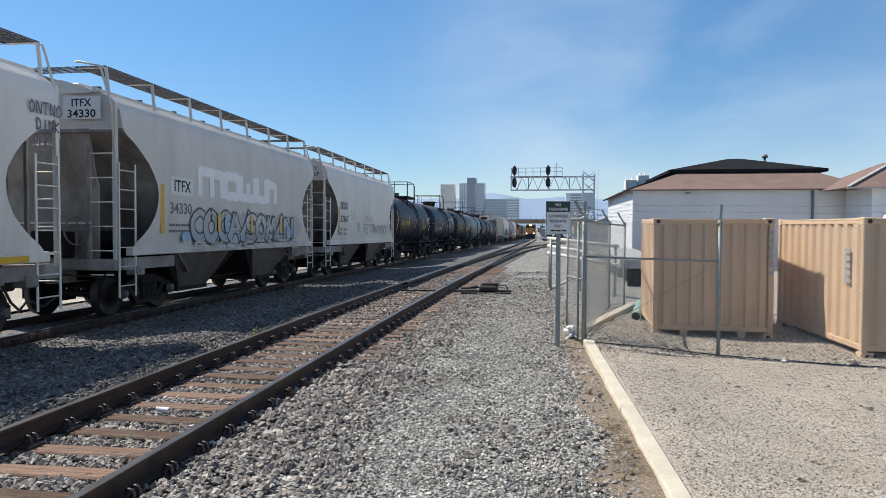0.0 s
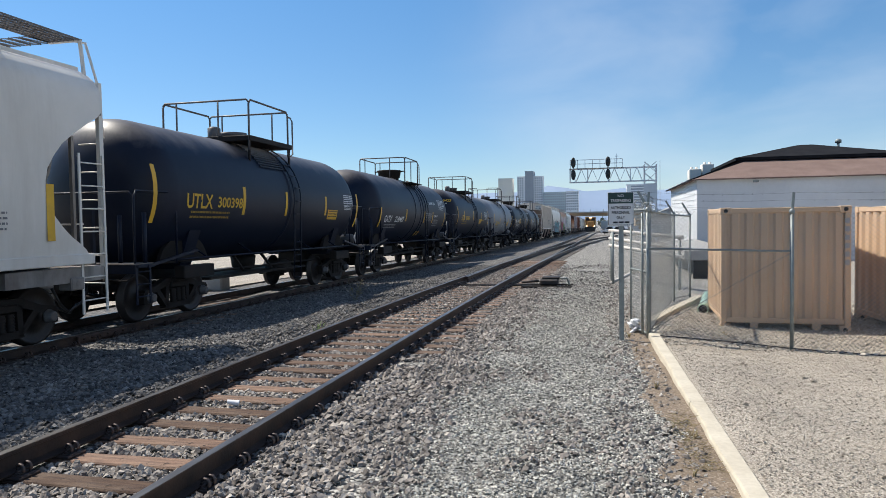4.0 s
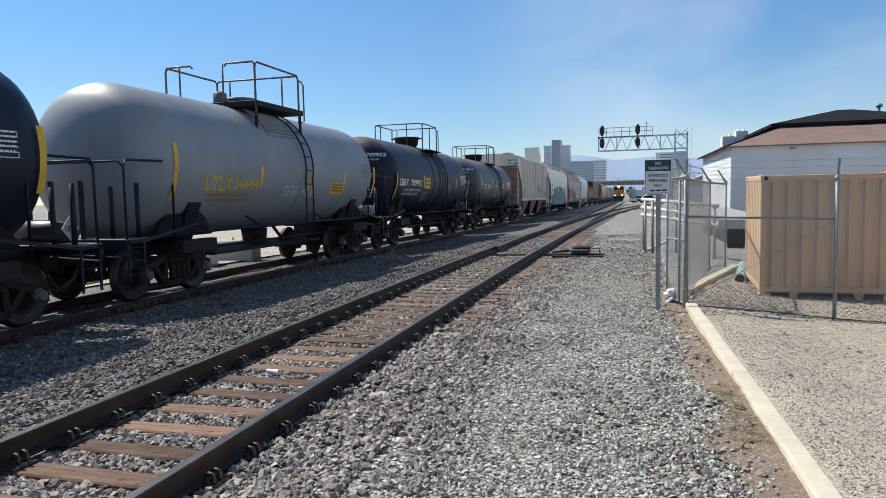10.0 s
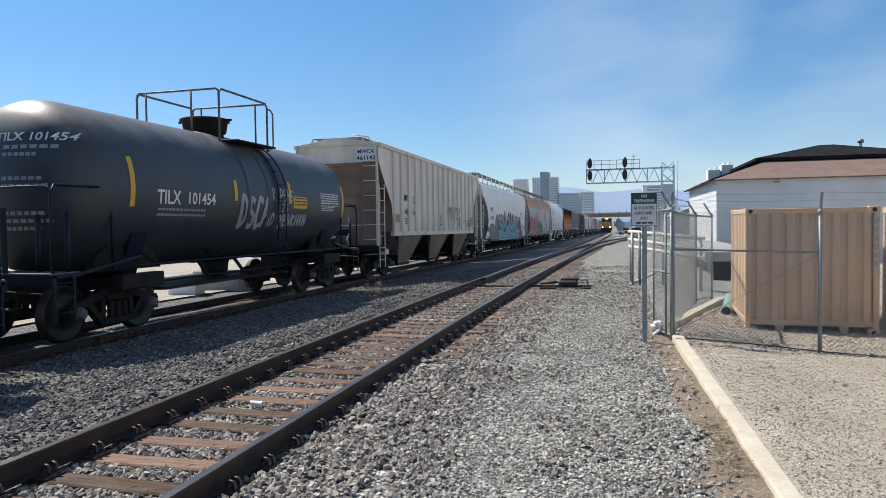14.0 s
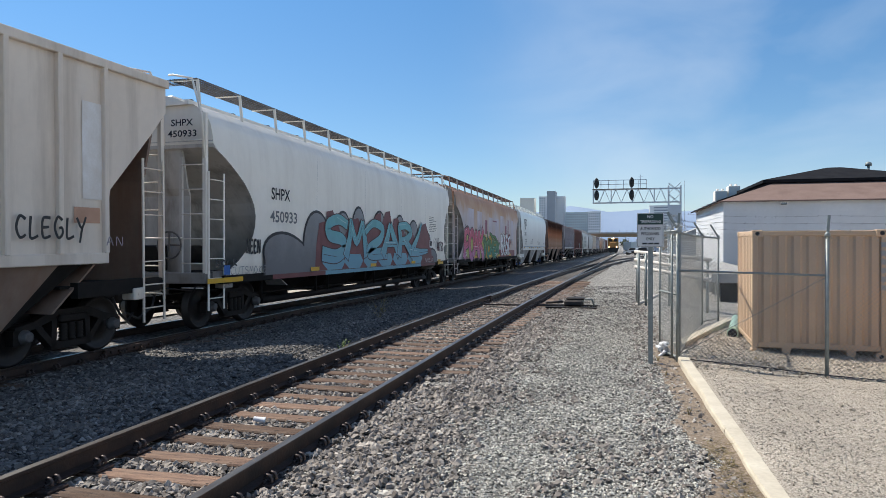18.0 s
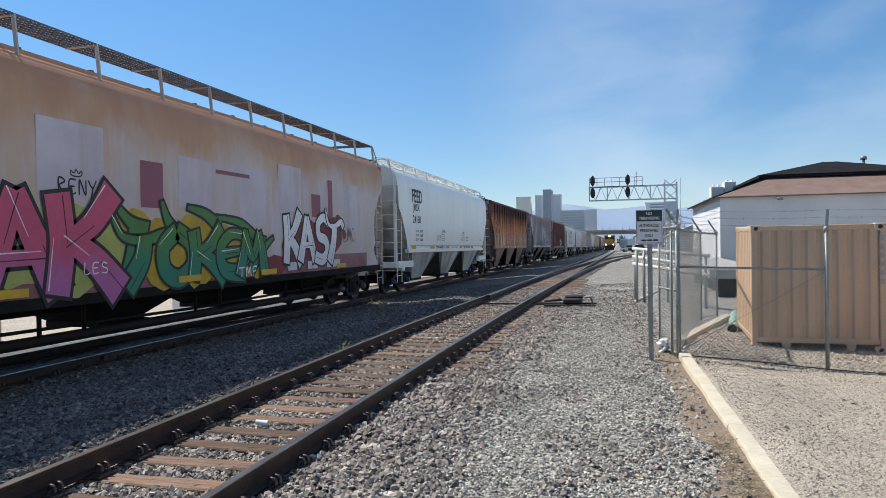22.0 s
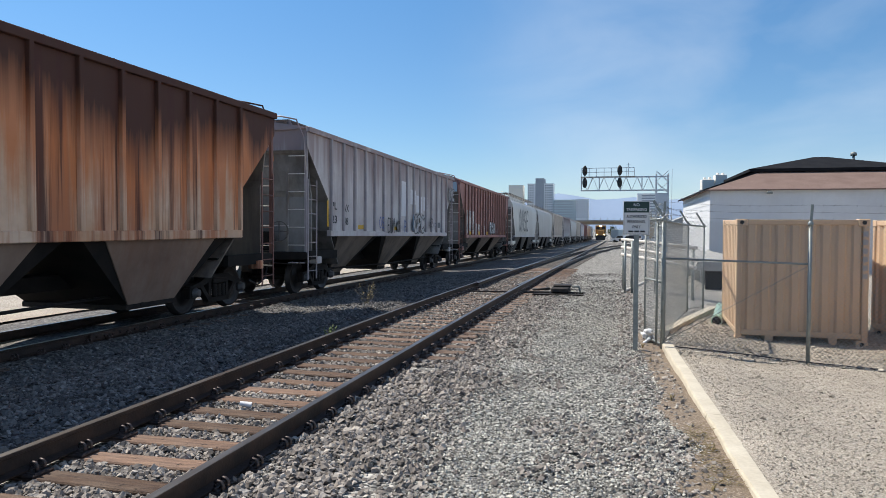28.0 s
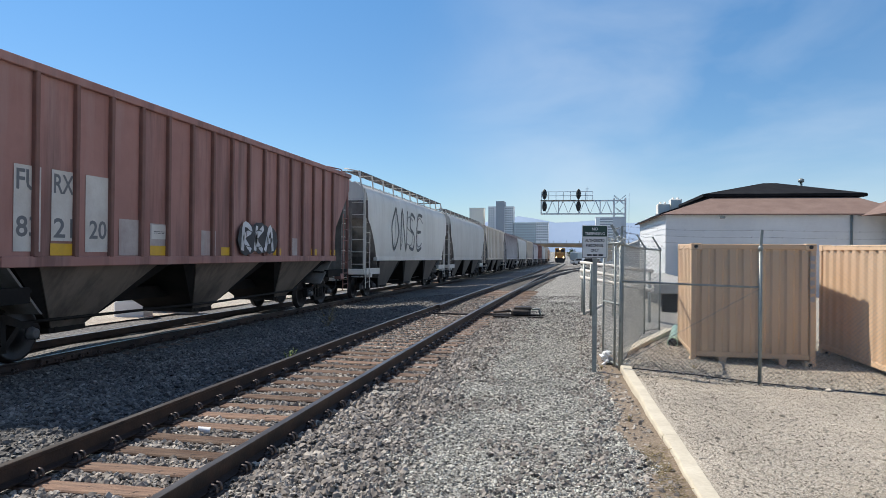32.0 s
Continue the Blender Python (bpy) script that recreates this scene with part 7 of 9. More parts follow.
dark_.ob("graffiti_rim", ink((0.022, 0.022, 0.026)), car, "black sprayed outline of the humps")
grey_.ob("graffiti_cloud", fade((0.25, 0.25, 0.26), (0.15, 0.15, 0.165), 2.5, 1.2), car, "grey sprayed humps behind the letters")
wine = Mesh()
for k, (a, b, top, at_) in enumerate(((140.5, 142.1, 2.42, 0.3), (141.3, 142.5, 2.74, 0.1), (142.2, 144.4, 2.6, 0.5), (143.9, 145.6, 2.86, 0.85), (145.2, 147.0, 2.96, 0.55), (146.5, 148.6, 2.76, 0.25), (148.0, 149.9, 2.3, 0.4), (149.2, 151.7, 2.68, 0.55), (140.6, 152.0, 1.62, 0.5))):
    wine.add([(W0 + 0.018 + 0.0006 * k, y - c, z) for y, z in ((a, 1.09), (a + 0.1, 1.09 + 0.55 * (top - 1.09)), (a + (b - a) * at_ - 0.2, top - 0.06), (a + (b - a) * at_ + 0.22, top), (b - 0.1, 1.09 + 0.5 * (top - 1.09)), (b, 1.09))], [(0, 1, 2, 3, 4, 5)])
wine.ob("graffiti_shadow", ink((0.20, 0.062, 0.066)), car, "wine red sprayed shapes behind the letters")
teal = fade((0.13, 0.41, 0.45), (0.15, 0.35, 0.46), 2.4, 1.2)
x = W0 + 0.026
for k, (a, b) in enumerate(((141.0, 142.6), (142.5, 144.0), (144.0, 145.3), (145.3, 146.8), (146.8, 148.5), (148.5, 150.4))):
    foot = Mesh().add([(x, y - c, z) for y, z in ((a + 0.05, 1.52), (b - 0.3, 1.50), (b - 0.1, 1.3), (b - 0.35, 1.09), (a + 0.3, 1.09), (a - 0.05, 1.28))], [(0, 1, 2, 3, 4, 5)])
    foot.ob("letter_foot", teal, car, "teal sprayed foot of a letter")
x = piece(car, "SMZARL", 141.05 - c, 150.5 - c, 1.46, 2.5, teal, (0.06, 0.025, 0.03), x + 0.004, 0.028, (0.50, 0.68, 0.72), 1.16, "teal spray-painted letter shape", 1.3)
patch(car, 138.3 - c, 141.2 - c, 0.966, 1.125, 1.607, ink((0.20, 0.062, 0.066)), "sill_paint", label="wine red overspray on the sill")
patch(car, 141.2 - c, 150.2 - c, 0.966, 1.125, 1.607, teal, "sill_paint", label="teal overspray on the sill")
patch(car, 150.2 - c, 152.3 - c, 0.966, 1.125, 1.607, ink((0.20, 0.062, 0.066)), "sill_paint", label="wine red overspray on the sill")
tag(car, "FONT", 152.05 - c, 152.95 - c, 1.75, 2.1, 0.022, (0.12, 0.11, 0.12), W0)
tag(car, "ANTSO", 152.6 - c, 153.6 - c, 1.55, 1.95, 0.06, (0.10, 0.03, 0.05), W0)
tag(car, "WOLW", 150.7 - c, 151.8 - c, 1.12, 1.28, 0.03, (0.60, 0.52, 0.52), W0 + 0.034)
patch(car, 151.35 - c, 151.72 - c, 1.7, 2.0, W0 + 0.028, "whiteink", "label_plate", label="white framed black label")
patch(car, 151.39 - c, 151.68 - c, 1.78, 1.97, W0 + 0.031, "ink", "label_square")
tag(car, "NEEN", 137.15 - c, 137.75 - c, 1.58, 1.88, 0.06, (0.03, 0.028, 0.03), W0)
tag(car, "SOLR", 135.95 - c, 136.8 - c, 1.32, 1.45, 0.04, (0.03, 0.028, 0.03), 1.612)
tag(car, "CUTSMOKE", 136.5 - c, 138.0 - c, 1.14, 1.3, 0.018, (0.25, 0.25, 0.27), 1.612)
patch(car, 136.28 - c, 136.5 - c, 1.14, 1.34, 1.614, mat("blue paint", (0.05, 0.16, 0.48)), "blue_mark")
patch(car, 135.7 - c, 137.0 - c, 0.99, 1.09, 1.614, "yellow", "reflective_stripe")
patch(car, 152.7 - c, 153.6 - c, 0.99, 1.09, 1.614, "yellow", "reflective_stripe")
for q in range(9):
    bars(car, 151.42 - c, 2.9 - 0.075 * q, (0.7, 0.62, 1.05, 0.5, 1.05, 1.0, 1.1, 1.0, 0.8)[q], 0.06, 1, W0, "ink")
for q in (140.7, 144.2, 147.8, 150.9):
    stroke_ = Mesh()
    tapered(stroke_, [(q - c, 1.5), (q - c - 0.03, 3.0), (q - c + 0.02, 4.1)], 0.012, 0.012, 1.604)
    stroke_.ob("seam", M["hslope"], car, "thin grey weld seam")
for q in (140.2, 144.5, 148.8, 152.5):
    patch(car, q - c, q - c + 0.5, 1.1, 1.2, x + 0.006, "yellow", "reflective_stripe")

car, h, c = put(hopper("covered_hopper", "rust-stained pinkish hopper with pink, green and white graffiti", 156.0, 175.45, "hfade", ze=4.68, zs=1.12, bays=4, cut=1.75, deep=0.5, curve=True, ends_paint="hslope", slope_paint="hslope", gate=(0.5, 0.55), narrow=True), 156.0)
patch(car, 156.0 - c + 1.75, 175.45 - c - 1.75, 1.13, 1.55, 1.588, mat("maroon lower band", (0.24, 0.07, 0.09), (0.30, 0.14, 0.14), 1.5, 0.6, fine=0.1), "painted_band", label="faded maroon painted band")
lime = (0.47, 0.46, 0.12)
blobs(car, [(158.8 - c, 1.9, 0.8, 0.7), (159.6 - c, 1.7, 0.9, 0.62), (160.5 - c, 1.9, 0.8, 0.6), (161.5 - c, 1.8, 0.85, 0.7), (162.3 - c, 1.7, 0.4, 0.6)], lime, W0, label="yellow-green sprayed ground")
x = piece(car, "POAK", 157.85 - c, 162.3 - c, 1.2, 2.62, fade((0.62, 0.085, 0.17), (0.46, 0.13, 0.33), 2.0, 1.2), (0.02, 0.016, 0.02), W0 + 0.004, 0.06, (0.92, 0.88, 0.9), 1.26, "pink spray-painted letter shape", 1.15)
tag(car, "2A", 157.95 - c, 158.35 - c, 1.28, 1.48, 0.03, (0.85, 0.85, 0.85), x)
tag(car, "LES", 161.7 - c, 162.25 - c, 1.42, 1.6, 0.022, (0.85, 0.85, 0.85), x)
tag(car, "DIME", 157.85 - c, 158.6 - c, 2.62, 2.86, 0.028, (0.03, 0.025, 0.03), W0 + 0.02)
gold_ = (0.55, 0.36, 0.02)
blobs(car, [(162.9 - c, 1.85, 0.55, 0.62), (163.7 - c, 1.7, 0.7, 0.68), (164.6 - c, 1.75, 0.7, 0.7), (165.5 - c, 1.7, 0.75, 0.58), (166.3 - c, 1.62, 0.6, 0.5), (166.9 - c, 1.5, 0.4, 0.4)], gold_, W0, label="orange-yellow sprayed ground")
leafy = fade((0.07, 0.22, 0.035), (0.012, 0.20, 0.125), 2.1, 1.35)
spikes, spikes_rim = Mesh(), Mesh()
for k, g in enumerate(([(162.35, 2.6), (162.75, 2.25), (163.2, 2.1)], [(163.6, 2.62), (163.75, 2.3), (164.0, 2.05)], [(164.35, 2.55), (164.9, 2.45), (165.4, 2.2)], [(165.3, 2.4), (166.2, 2.3), (166.85, 1.98), (167.2, 1.86)], [(167.6, 2.0), (167.1, 1.72), (166.6, 1.3)], [(162.5, 1.25), (162.75, 1.7), (162.9, 2.2)])):
    q = [(a - c, b) for a, b in g]
    tapered(spikes, q, 0.06, 0.3, W0 + 0.008 + 0.0004 * k)
    tapered(spikes_rim, q, 0.06, 0.3, W0 + 0.006 + 0.0002 * k, 0.05)
spikes.ob("graffiti", leafy, car, "green spray-painted swooping points")
spikes_rim.ob("outline", ink((0.015, 0.02, 0.016)), car, "black spray-painted outline")
x = piece(car, "TOKEM", 162.75 - c, 167.1 - c, 1.22, 2.12, leafy, (0.015, 0.02, 0.016), W0 + 0.011, 0.045, (0.80, 0.85, 0.80), 1.35, "green spray-painted letter shape", 1.35)
tag(car, "TMF", 166.05 - c, 166.85 - c, 1.16, 1.36, 0.035, (0.80, 0.82, 0.80), x)
wine_ = (0.22, 0.02, 0.03)
blobs(car, [(168.7 - c, 1.8, 0.65, 0.5), (169.5 - c, 1.95, 0.7, 0.55), (170.4 - c, 1.9, 0.7, 0.55), (171.1 - c, 2.1, 0.6, 0.5), (171.4 - c, 2.55, 0.18, 0.12), (168.35 - c, 2.5, 0.1, 0.09), (171.85 - c, 2.1, 0.14, 0.14), (167.7 - c, 1.35, 0.5, 0.25)], wine_, W0, label="dark red sprayed ground with drips")
x = piece(car, "KAST", 168.15 - c, 171.6 - c, 1.42, 2.55, fade((0.86, 0.85, 0.87), (0.70, 0.68, 0.70), 2.2, 1.4), (0.025, 0.016, 0.02), W0 + 0.006, 0.05, (0.95, 0.95, 0.95), 1.05, "white spray-painted letter shape")
for k, q in enumerate((168.3, 169.4, 170.6)):
    patch(car, q - c, q - c + (0.5, 0.6, 0.9)[k], 1.2, 1.4, W0 + 0.004, ink((0.72, 0.70, 0.72)), "letter_foot", label="pale sprayed foot of a letter")
tag(car, "LMC", 171.75 - c, 172.7 - c, 1.9, 2.3, 0.03, (0.08, 0.06, 0.07), W0)
tag(car, "RENY", 161.25 - c, 162.05 - c, 2.62, 2.85, 0.03, (0.03, 0.025, 0.03), W0)
tag(car, "^", 161.5 - c, 161.75 - c, 2.9, 3.0, 0.022, (0.03, 0.025, 0.03), W0)
# rolled-over patches of older paint
mauve = streaks(mat("mauve touch-up paint", (0.60, 0.55, 0.60), (0.52, 0.46, 0.51), 1.2, 0.6, fine=0.06), (0.46, 0.34, 0.30), 0.5, 1.6, 0.5, 0.66, 0.1)
plum = mat("plum touch-up paint", (0.30, 0.10, 0.15), (0.26, 0.09, 0.12), 2.0, 0.6, fine=0.08)
for k, (a, b, z0, z1, p) in enumerate(((158.7, 160.0, 2.75, 3.75, mauve), (160.9, 162.2, 2.6, 3.7, mauve), (164.1, 165.3, 2.55, 3.5, mauve), (166.2, 167.3, 2.3, 3.5, mauve), (167.9, 169.1, 2.65, 3.75, mauve), (172.2, 173.0, 2.2, 3.6, mauve),
                                       (163.05, 163.65, 2.5, 3.3, plum), (169.7, 170.25, 2.55, 3.15, plum), (170.75, 171.05, 2.4, 3.6, plum), (165.3, 166.6, 3.28, 3.36, plum))):
    patch(car, a - c, b - c, z0, z1, W0 - 0.004 + 0.0003 * k, p, "touch_up", label="rolled-over patch of touch-up paint")
for q in (160.0, 164.0, 167.0, 171.2):
    patch(car, q - c, q - c + 0.7, 1.16, 1.28, W0 + 0.03, "yellow", "reflective_stripe")

car, h, c = put(hopper("covered_hopper", "clean pale grey feed hopper with large black lettering", 176.85, 193.55, "hwhite", ze=4.72, zs=1.68, bays=3, bay_paint="hslope", slope_paint="hslope", board=0.24, board_paint="hwhite", bay_slope="hbay", cut=1.25, cap="blue", deep=0.46), 176.85)
words(car, "FEED", 179.3 - c, 3.74, 1.35, W0, cap=0.5)
words(car, "JRSX", 179.17 - c, 3.3, 0.86, W0, cap=0.27)
words(car, "24160", 179.22 - c, 2.83, 1.06, W0, cap=0.29)
for k, (a, b) in enumerate((("LD LMT", "225700"), ("LT WT", "60300"), ("CU FT", "5200"))):
    words(car, a, 179.25 - c, 2.37 - 0.17 * k, 0.4, W0, cap=0.09)
    words(car, b, 179.85 - c, 2.37 - 0.17 * k, 0.36 if k else 0.42, W0, cap=0.09)
for q, wd in ((182.76, "DO NOT HAMMER ON CAR"), (188.02, "DO NOT HAMMER ON CAR"), (185.42, "VENT CAR WHEN UNLOADING")):
    words(car, wd, q - c, 1.72, 1.42 if wd[0] == "D" else 1.1, 1.612, "ink" if wd[0] == "D" else "inkgrey", cap=0.1 if wd[0] == "D" else 0.06)
for q in (178.5, 181.23, 183.82, 186.49, 189.08, 191.6):
    patch(car, q - c, q - c + 0.52, 1.665, 1.78, 1.612, "yellow", "reflective_stripe")
for q in (183.4, 187.3):
    words(car, "WARNING", q - c, 2.43, 0.54, W0, cap=0.1)
    for k, wd in enumerate(("DO NOT APPLY VIBRATOR", "TO ANY PART OF THE CAR BODY", "EXCEPT VIBRATOR BRACKETS", "USE ON LOADED CAR ONLY")):
        words(car, wd, q - c - 0.06, 2.29 - 0.085 * k, (0.64, 0.8, 0.72, 0.68)[k], W0, "inkgrey", cap=0.05)
    for k, wd in enumerate(("CLOSE HOPPER SLIDES", "AND ROOF HATCHES", "BEFORE CAR IS MOVED")):
        words(car, wd, q - c + (-0.88 if q < 185 else 0.86), 2.22 - 0.085 * k, (0.66, 0.58, 0.64)[k], W0, "inkgrey", cap=0.05)
bars(car, 191.15 - c, 2.0, 0.6, 0.14, 3, W0, "inkgrey")
patch(car, 178.3 - c, 192.2 - c, 1.80, 1.825, W0, mat("blue pinstripe", (0.18, 0.30, 0.55)), "pinstripe")

car, h, c = put(hopper("covered_hopper", "heavily rusted orange-brown ribbed hopper", 194.9, 212.3, "hrust", "rib", 4.58, 1.76, 3, bay_paint="hbaytan", cut=1.6, nrib=16, board=0.22, ends_paint="hslope", slope_paint="hbaybrown", ladder_paint="hribdark"), 194.9)
for t1, yy, zz, ww in (("CR", 197.1, 3.28, 0.45), ("DX", 198.1, 3.28, 0.5), ("312", 197.05, 2.74, 0.6), ("331", 198.1, 2.74, 0.55)):
    words(car, t1, yy - c, zz, ww, R0, cap=0.22)
write("CRDX", 0.5, lambda u, v: (1.05 + u, -h + 0.03, 4.1 + v), M["ink"], car, cap=0.14)
write("312331", 0.62, lambda u, v: (1.05 + u, -h + 0.03, 3.88 + v), M["ink"], car, cap=0.14)
bars(car, 196.9 - c, 2.2, 0.5, 0.2, 2, R0)
car, h, c = put(hopper("covered_hopper", "chalky grey ribbed hopper with dark bubble tags", 214.1, 231.3, "hlilac", "rib", 4.56, 1.78, 3, bay_paint="hbaybrown", gate=(0.4, 0.62), cut=1.5, nrib=16, board=0.22, rib_paint="hriblilac", ladder_paint="hriblilac"), 214.1)
for t1, yy, zz, ww in (("PL", 215.95, 2.52, 0.42), ("WX", 216.85, 2.48, 0.5), ("23", 215.95, 2.12, 0.4), ("48", 216.85, 2.08, 0.4)):
    words(car, t1, yy - c, zz, ww, R0, cap=0.22)
patch(car, 215.42 - c, 215.53 - c, 1.9, 2.65, R0, "yellow", "reflective_stripe")
tag(car, "OS", 219.8 - c, 220.4 - c, 1.9, 2.3, 0.05, (0.10, 0.16, 0.42), 1.58)
tag(car, "EUM", 220.65 - c, 221.5 - c, 1.75, 2.28, 0.06, (0.03, 0.028, 0.03), 1.606)
blobs(car, [(222.1 - c, 1.98, 0.28, 0.24)], (0.03, 0.028, 0.03), 1.575, "round_mark", "black round stencilled mark")
tag(car, "UTC", 221.88 - c, 222.32 - c, 1.9, 2.05, 0.035, (0.55, 0.53, 0.53), 1.58)
tag(car, "P2", 222.75 - c, 223.3 - c, 1.78, 2.22, 0.045, (0.08, 0.14, 0.42), 1.58)
tag(car, "I", 223.6 - c, 224.2 - c, 1.85, 2.5, 0.16, (0.10, 0.17, 0.26), 1.606)
x = piece(car, "OPC", 224.1 - c, 225.5 - c, 1.8, 2.45, ink((0.52, 0.50, 0.51)), (0.03, 0.028, 0.03), 1.606, 0.045)
tag(car, "HDS", 226.45 - c, 227.1 - c, 2.0, 2.4, 0.045, (0.03, 0.028, 0.03), 1.606)
tag(car, "P", 227.4 - c, 227.75 - c, 1.9, 2.2, 0.03, (0.10, 0.12, 0.25), 1.58)
patch(car, 228.15 - c, 228.6 - c, 2.0, 2.25, R0 + 0.004, "inkgrey", "label_plate")
x = piece(car, "OME", 230.15 - c, 231.2 - c, 3.4, 3.95, ink((0.44, 0.41, 0.41)), (0.05, 0.045, 0.05), 1.606, 0.035, (0.5, 0.48, 0.48))
for a, b, z0, z1 in ((222.55, 223.4, 2.4, 3.75), (223.75, 224.5, 2.9, 3.5), (224.6, 225.5, 2.6, 3.3), (225.7, 226.3, 2.7, 3.3)):
    patch(car, a - c, b - c, z0, z1, R0, mat("pale roller paint", (0.80, 0.79, 0.81), (0.74, 0.73, 0.75), 2, 0.6, fine=0.05), "touch_up", label="pale rolled patch over old marks")
for q in (217.9, 221.6, 225.0):
    patch(car, q - c, q - c + 0.5, 1.85, 1.98, R0, "yellow", "reflective_stripe")
car, h, c = put(hopper("covered_hopper", "faded maroon ribbed hopper with white number panels and a white tag", 232.9, 250.0, "hmaroon", "rib", 4.62, 1.68, 3, bay_paint="hbaybrown", cut=1.5, nrib=17, board=0.22, rib_shift=-0.29, rib_paint="hribdark", gate=(0.4, 0.62)), 232.9)
board = mat("number panel paint", (0.66, 0.62, 0.58), (0.56, 0.51, 0.47), 2.5, 0.6, fine=0.08)
dulled = streaks(mat("greyed patch paint", (0.50, 0.44, 0.42), (0.40, 0.32, 0.30), 3.0, 0.65, fine=0.1), (0.36, 0.20, 0.17), 0.6, 2.4, 0.48, 0.66, 0.1)
for a, b, t1, t2, lo in ((234.65, 235.18, "FU", "83", 1.76), (235.40, 235.93, "RX", "21", 1.93), (236.17, 236.80, None, "20", 1.76)):
    yy = (a + b) / 2
    patch(car, a - c, b - c, lo, 3.05, R0, board, "number_panel", label="pale rectangular number panel")
    if t1:
        words(car, t1, yy - c, 2.84, 0.44, R0 + 0.004, "inkgrey", cap=0.3)
    words(car, t2, yy - c, 2.14, 0.44, R0 + 0.004, "inkgrey", cap=0.3)
Mesh().add([(0.3, -h + 0.04, 3.98), (1.36, -h + 0.04, 3.98), (1.36, -h + 0.04, 4.5), (0.3, -h + 0.04, 4.5)], [(0, 1, 2, 3)]).ob("end_number_board", mat("pale blue number board", (0.50, 0.60, 0.66), (0.44, 0.54, 0.60), 2, 0.6), car)
write("FURX", 0.44, lambda u, v: (0.84 + u, -h + 0.034, 4.36 + v), M["ink"], car, cap=0.12)
write("832120", 0.62, lambda u, v: (0.84 + u, -h + 0.034, 4.12 + v), M["ink"], car, cap=0.12)
blobs(car, [(241.9 - c, 2.1, 0.5, 0.4), (242.6 - c, 2.15, 0.55, 0.42), (243.2 - c, 2.1, 0.45, 0.36)], (0.035, 0.033, 0.038), 1.606)
tag(car, "RKA", 241.5 - c, 243.5 - c, 1.82, 2.45, 0.15, (0.74, 0.73, 0.75), 1.612, lean=0.12)
tag(car, "SEN", 241.7 - c, 243.3 - c, 1.9, 2.35, 0.025, (0.03, 0.03, 0.035), 1.616)
for q in (235.38, 237.98, 240.72, 243.55, 246.3, 248.0):
    patch(car, q - c, q - c + 0.52, 1.70, 1.89, R0 + 0.005, "yellow", "reflective_stripe")
for q, top in ((237.05, 2.36), (237.98, 2.32), (239.85, 2.25), (244.6, 2.2)):
    patch(car, q - c, q - c + 0.62, 1.70, top, R0, dulled, "buffed_patch", label="grey patch of painted-over marks")
patch(car, 238.02 - c, 238.56 - c, 2.02, 2.3, R0 + 0.005, board, "data_panel", label="small pale data panel")
bars(car, 238.1 - c, 2.1, 0.34, 0.06, 2, R0 + 0.009)
car, h, c = put(hopper("covered_hopper", "pale grey round-sided hopper with a large dark outline tag", 252.0, 269.0, "hgrey", ze=4.6, zs=1.68, bays=3, cut=1.4), 252.0)
tag(car, "ONSE", 255.4 - c, 262.0 - c, 2.0, 3.9, 0.17, (0.09, 0.087, 0.087), W0, lean=0.08)
tag(car, "NSC", 255.9 - c, 262.1 - c, 2.2, 3.7, 0.06, (0.20, 0.19, 0.19), W0 + 0.004, lean=0.12)
far = (("hdull", "round", "light grey"), ("htan", "rib", "tan-grey"), ("hlilac", "rib", "chalky grey"), ("hdull", "round", "light grey"), ("htan", "rib", "tan-grey"), ("hlilac", "round", "dull grey"), ("hmaroon", "rib", "maroon"), ("hdull", "round", "light grey"), ("htan", "rib", "tan-grey"), ("hdull", "round", "light grey"))
for i, (p, k, w) in enumerate(far):
    a = 270.5 + 18.4 * i
    put(hopper("covered_hopper", w + " covered hopper farther back in the train", a, a + 17.0, p, k, 4.6, 1.66, 3, cut=1.5, nrib=12, board=0.24), a)
# distance haze is mixed into these pale far colours
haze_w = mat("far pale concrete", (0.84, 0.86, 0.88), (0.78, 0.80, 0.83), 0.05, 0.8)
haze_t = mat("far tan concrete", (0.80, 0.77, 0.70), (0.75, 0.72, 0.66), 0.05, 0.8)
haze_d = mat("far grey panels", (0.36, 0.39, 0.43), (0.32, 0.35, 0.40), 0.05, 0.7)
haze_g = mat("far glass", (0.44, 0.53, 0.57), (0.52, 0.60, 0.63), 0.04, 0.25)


# ---- warehouse beyond the fence ----
def frustum(m, low, high, z0, z1):
    (a0, b0, c0, d0), (a1, b1, c1, d1) = low, high
    return m.add([(a0, c0, z0), (b0, c0, z0), (b0, d0, z0), (a0, d0, z0), (a1, c1, z1), (b1, c1, z1), (b1, d1, z1), (a1, d1, z1)], [(3, 2, 1, 0), (4, 5, 6, 7), (0, 1, 5, 4), (1, 2, 6, 5), (2, 3, 7, 6), (3, 0, 4, 7)])


hall = hold("warehouse", "long white warehouse with a brown hipped roof and black cap", "building")
Mesh().box(4.45, 15.5, 36.0, 36.25, -0.6, 3.68).ob("front_wall", M["whitebrick"], hall)
Mesh().box(4.45, 4.7, 36.25, 50, -0.6, 3.68).ob("side_wall", M["white"], hall)
Mesh().box(4.7, 15.5, 49.75, 50, -0.6, 3.68).box(15.25, 15.5, 36.25, 49.75, -0.6, 3.68).ob("rear_wall", M["white"], hall)
board_me = Mesh().box(-0.02, 0.0, 0, 13.6, 0, 0.012).data("siding_lap", M["white"])
for i in range(14):
    share("siding_lap", board_me, hall, pose(4.452, 36.2, 0.3 + 0.24 * i))
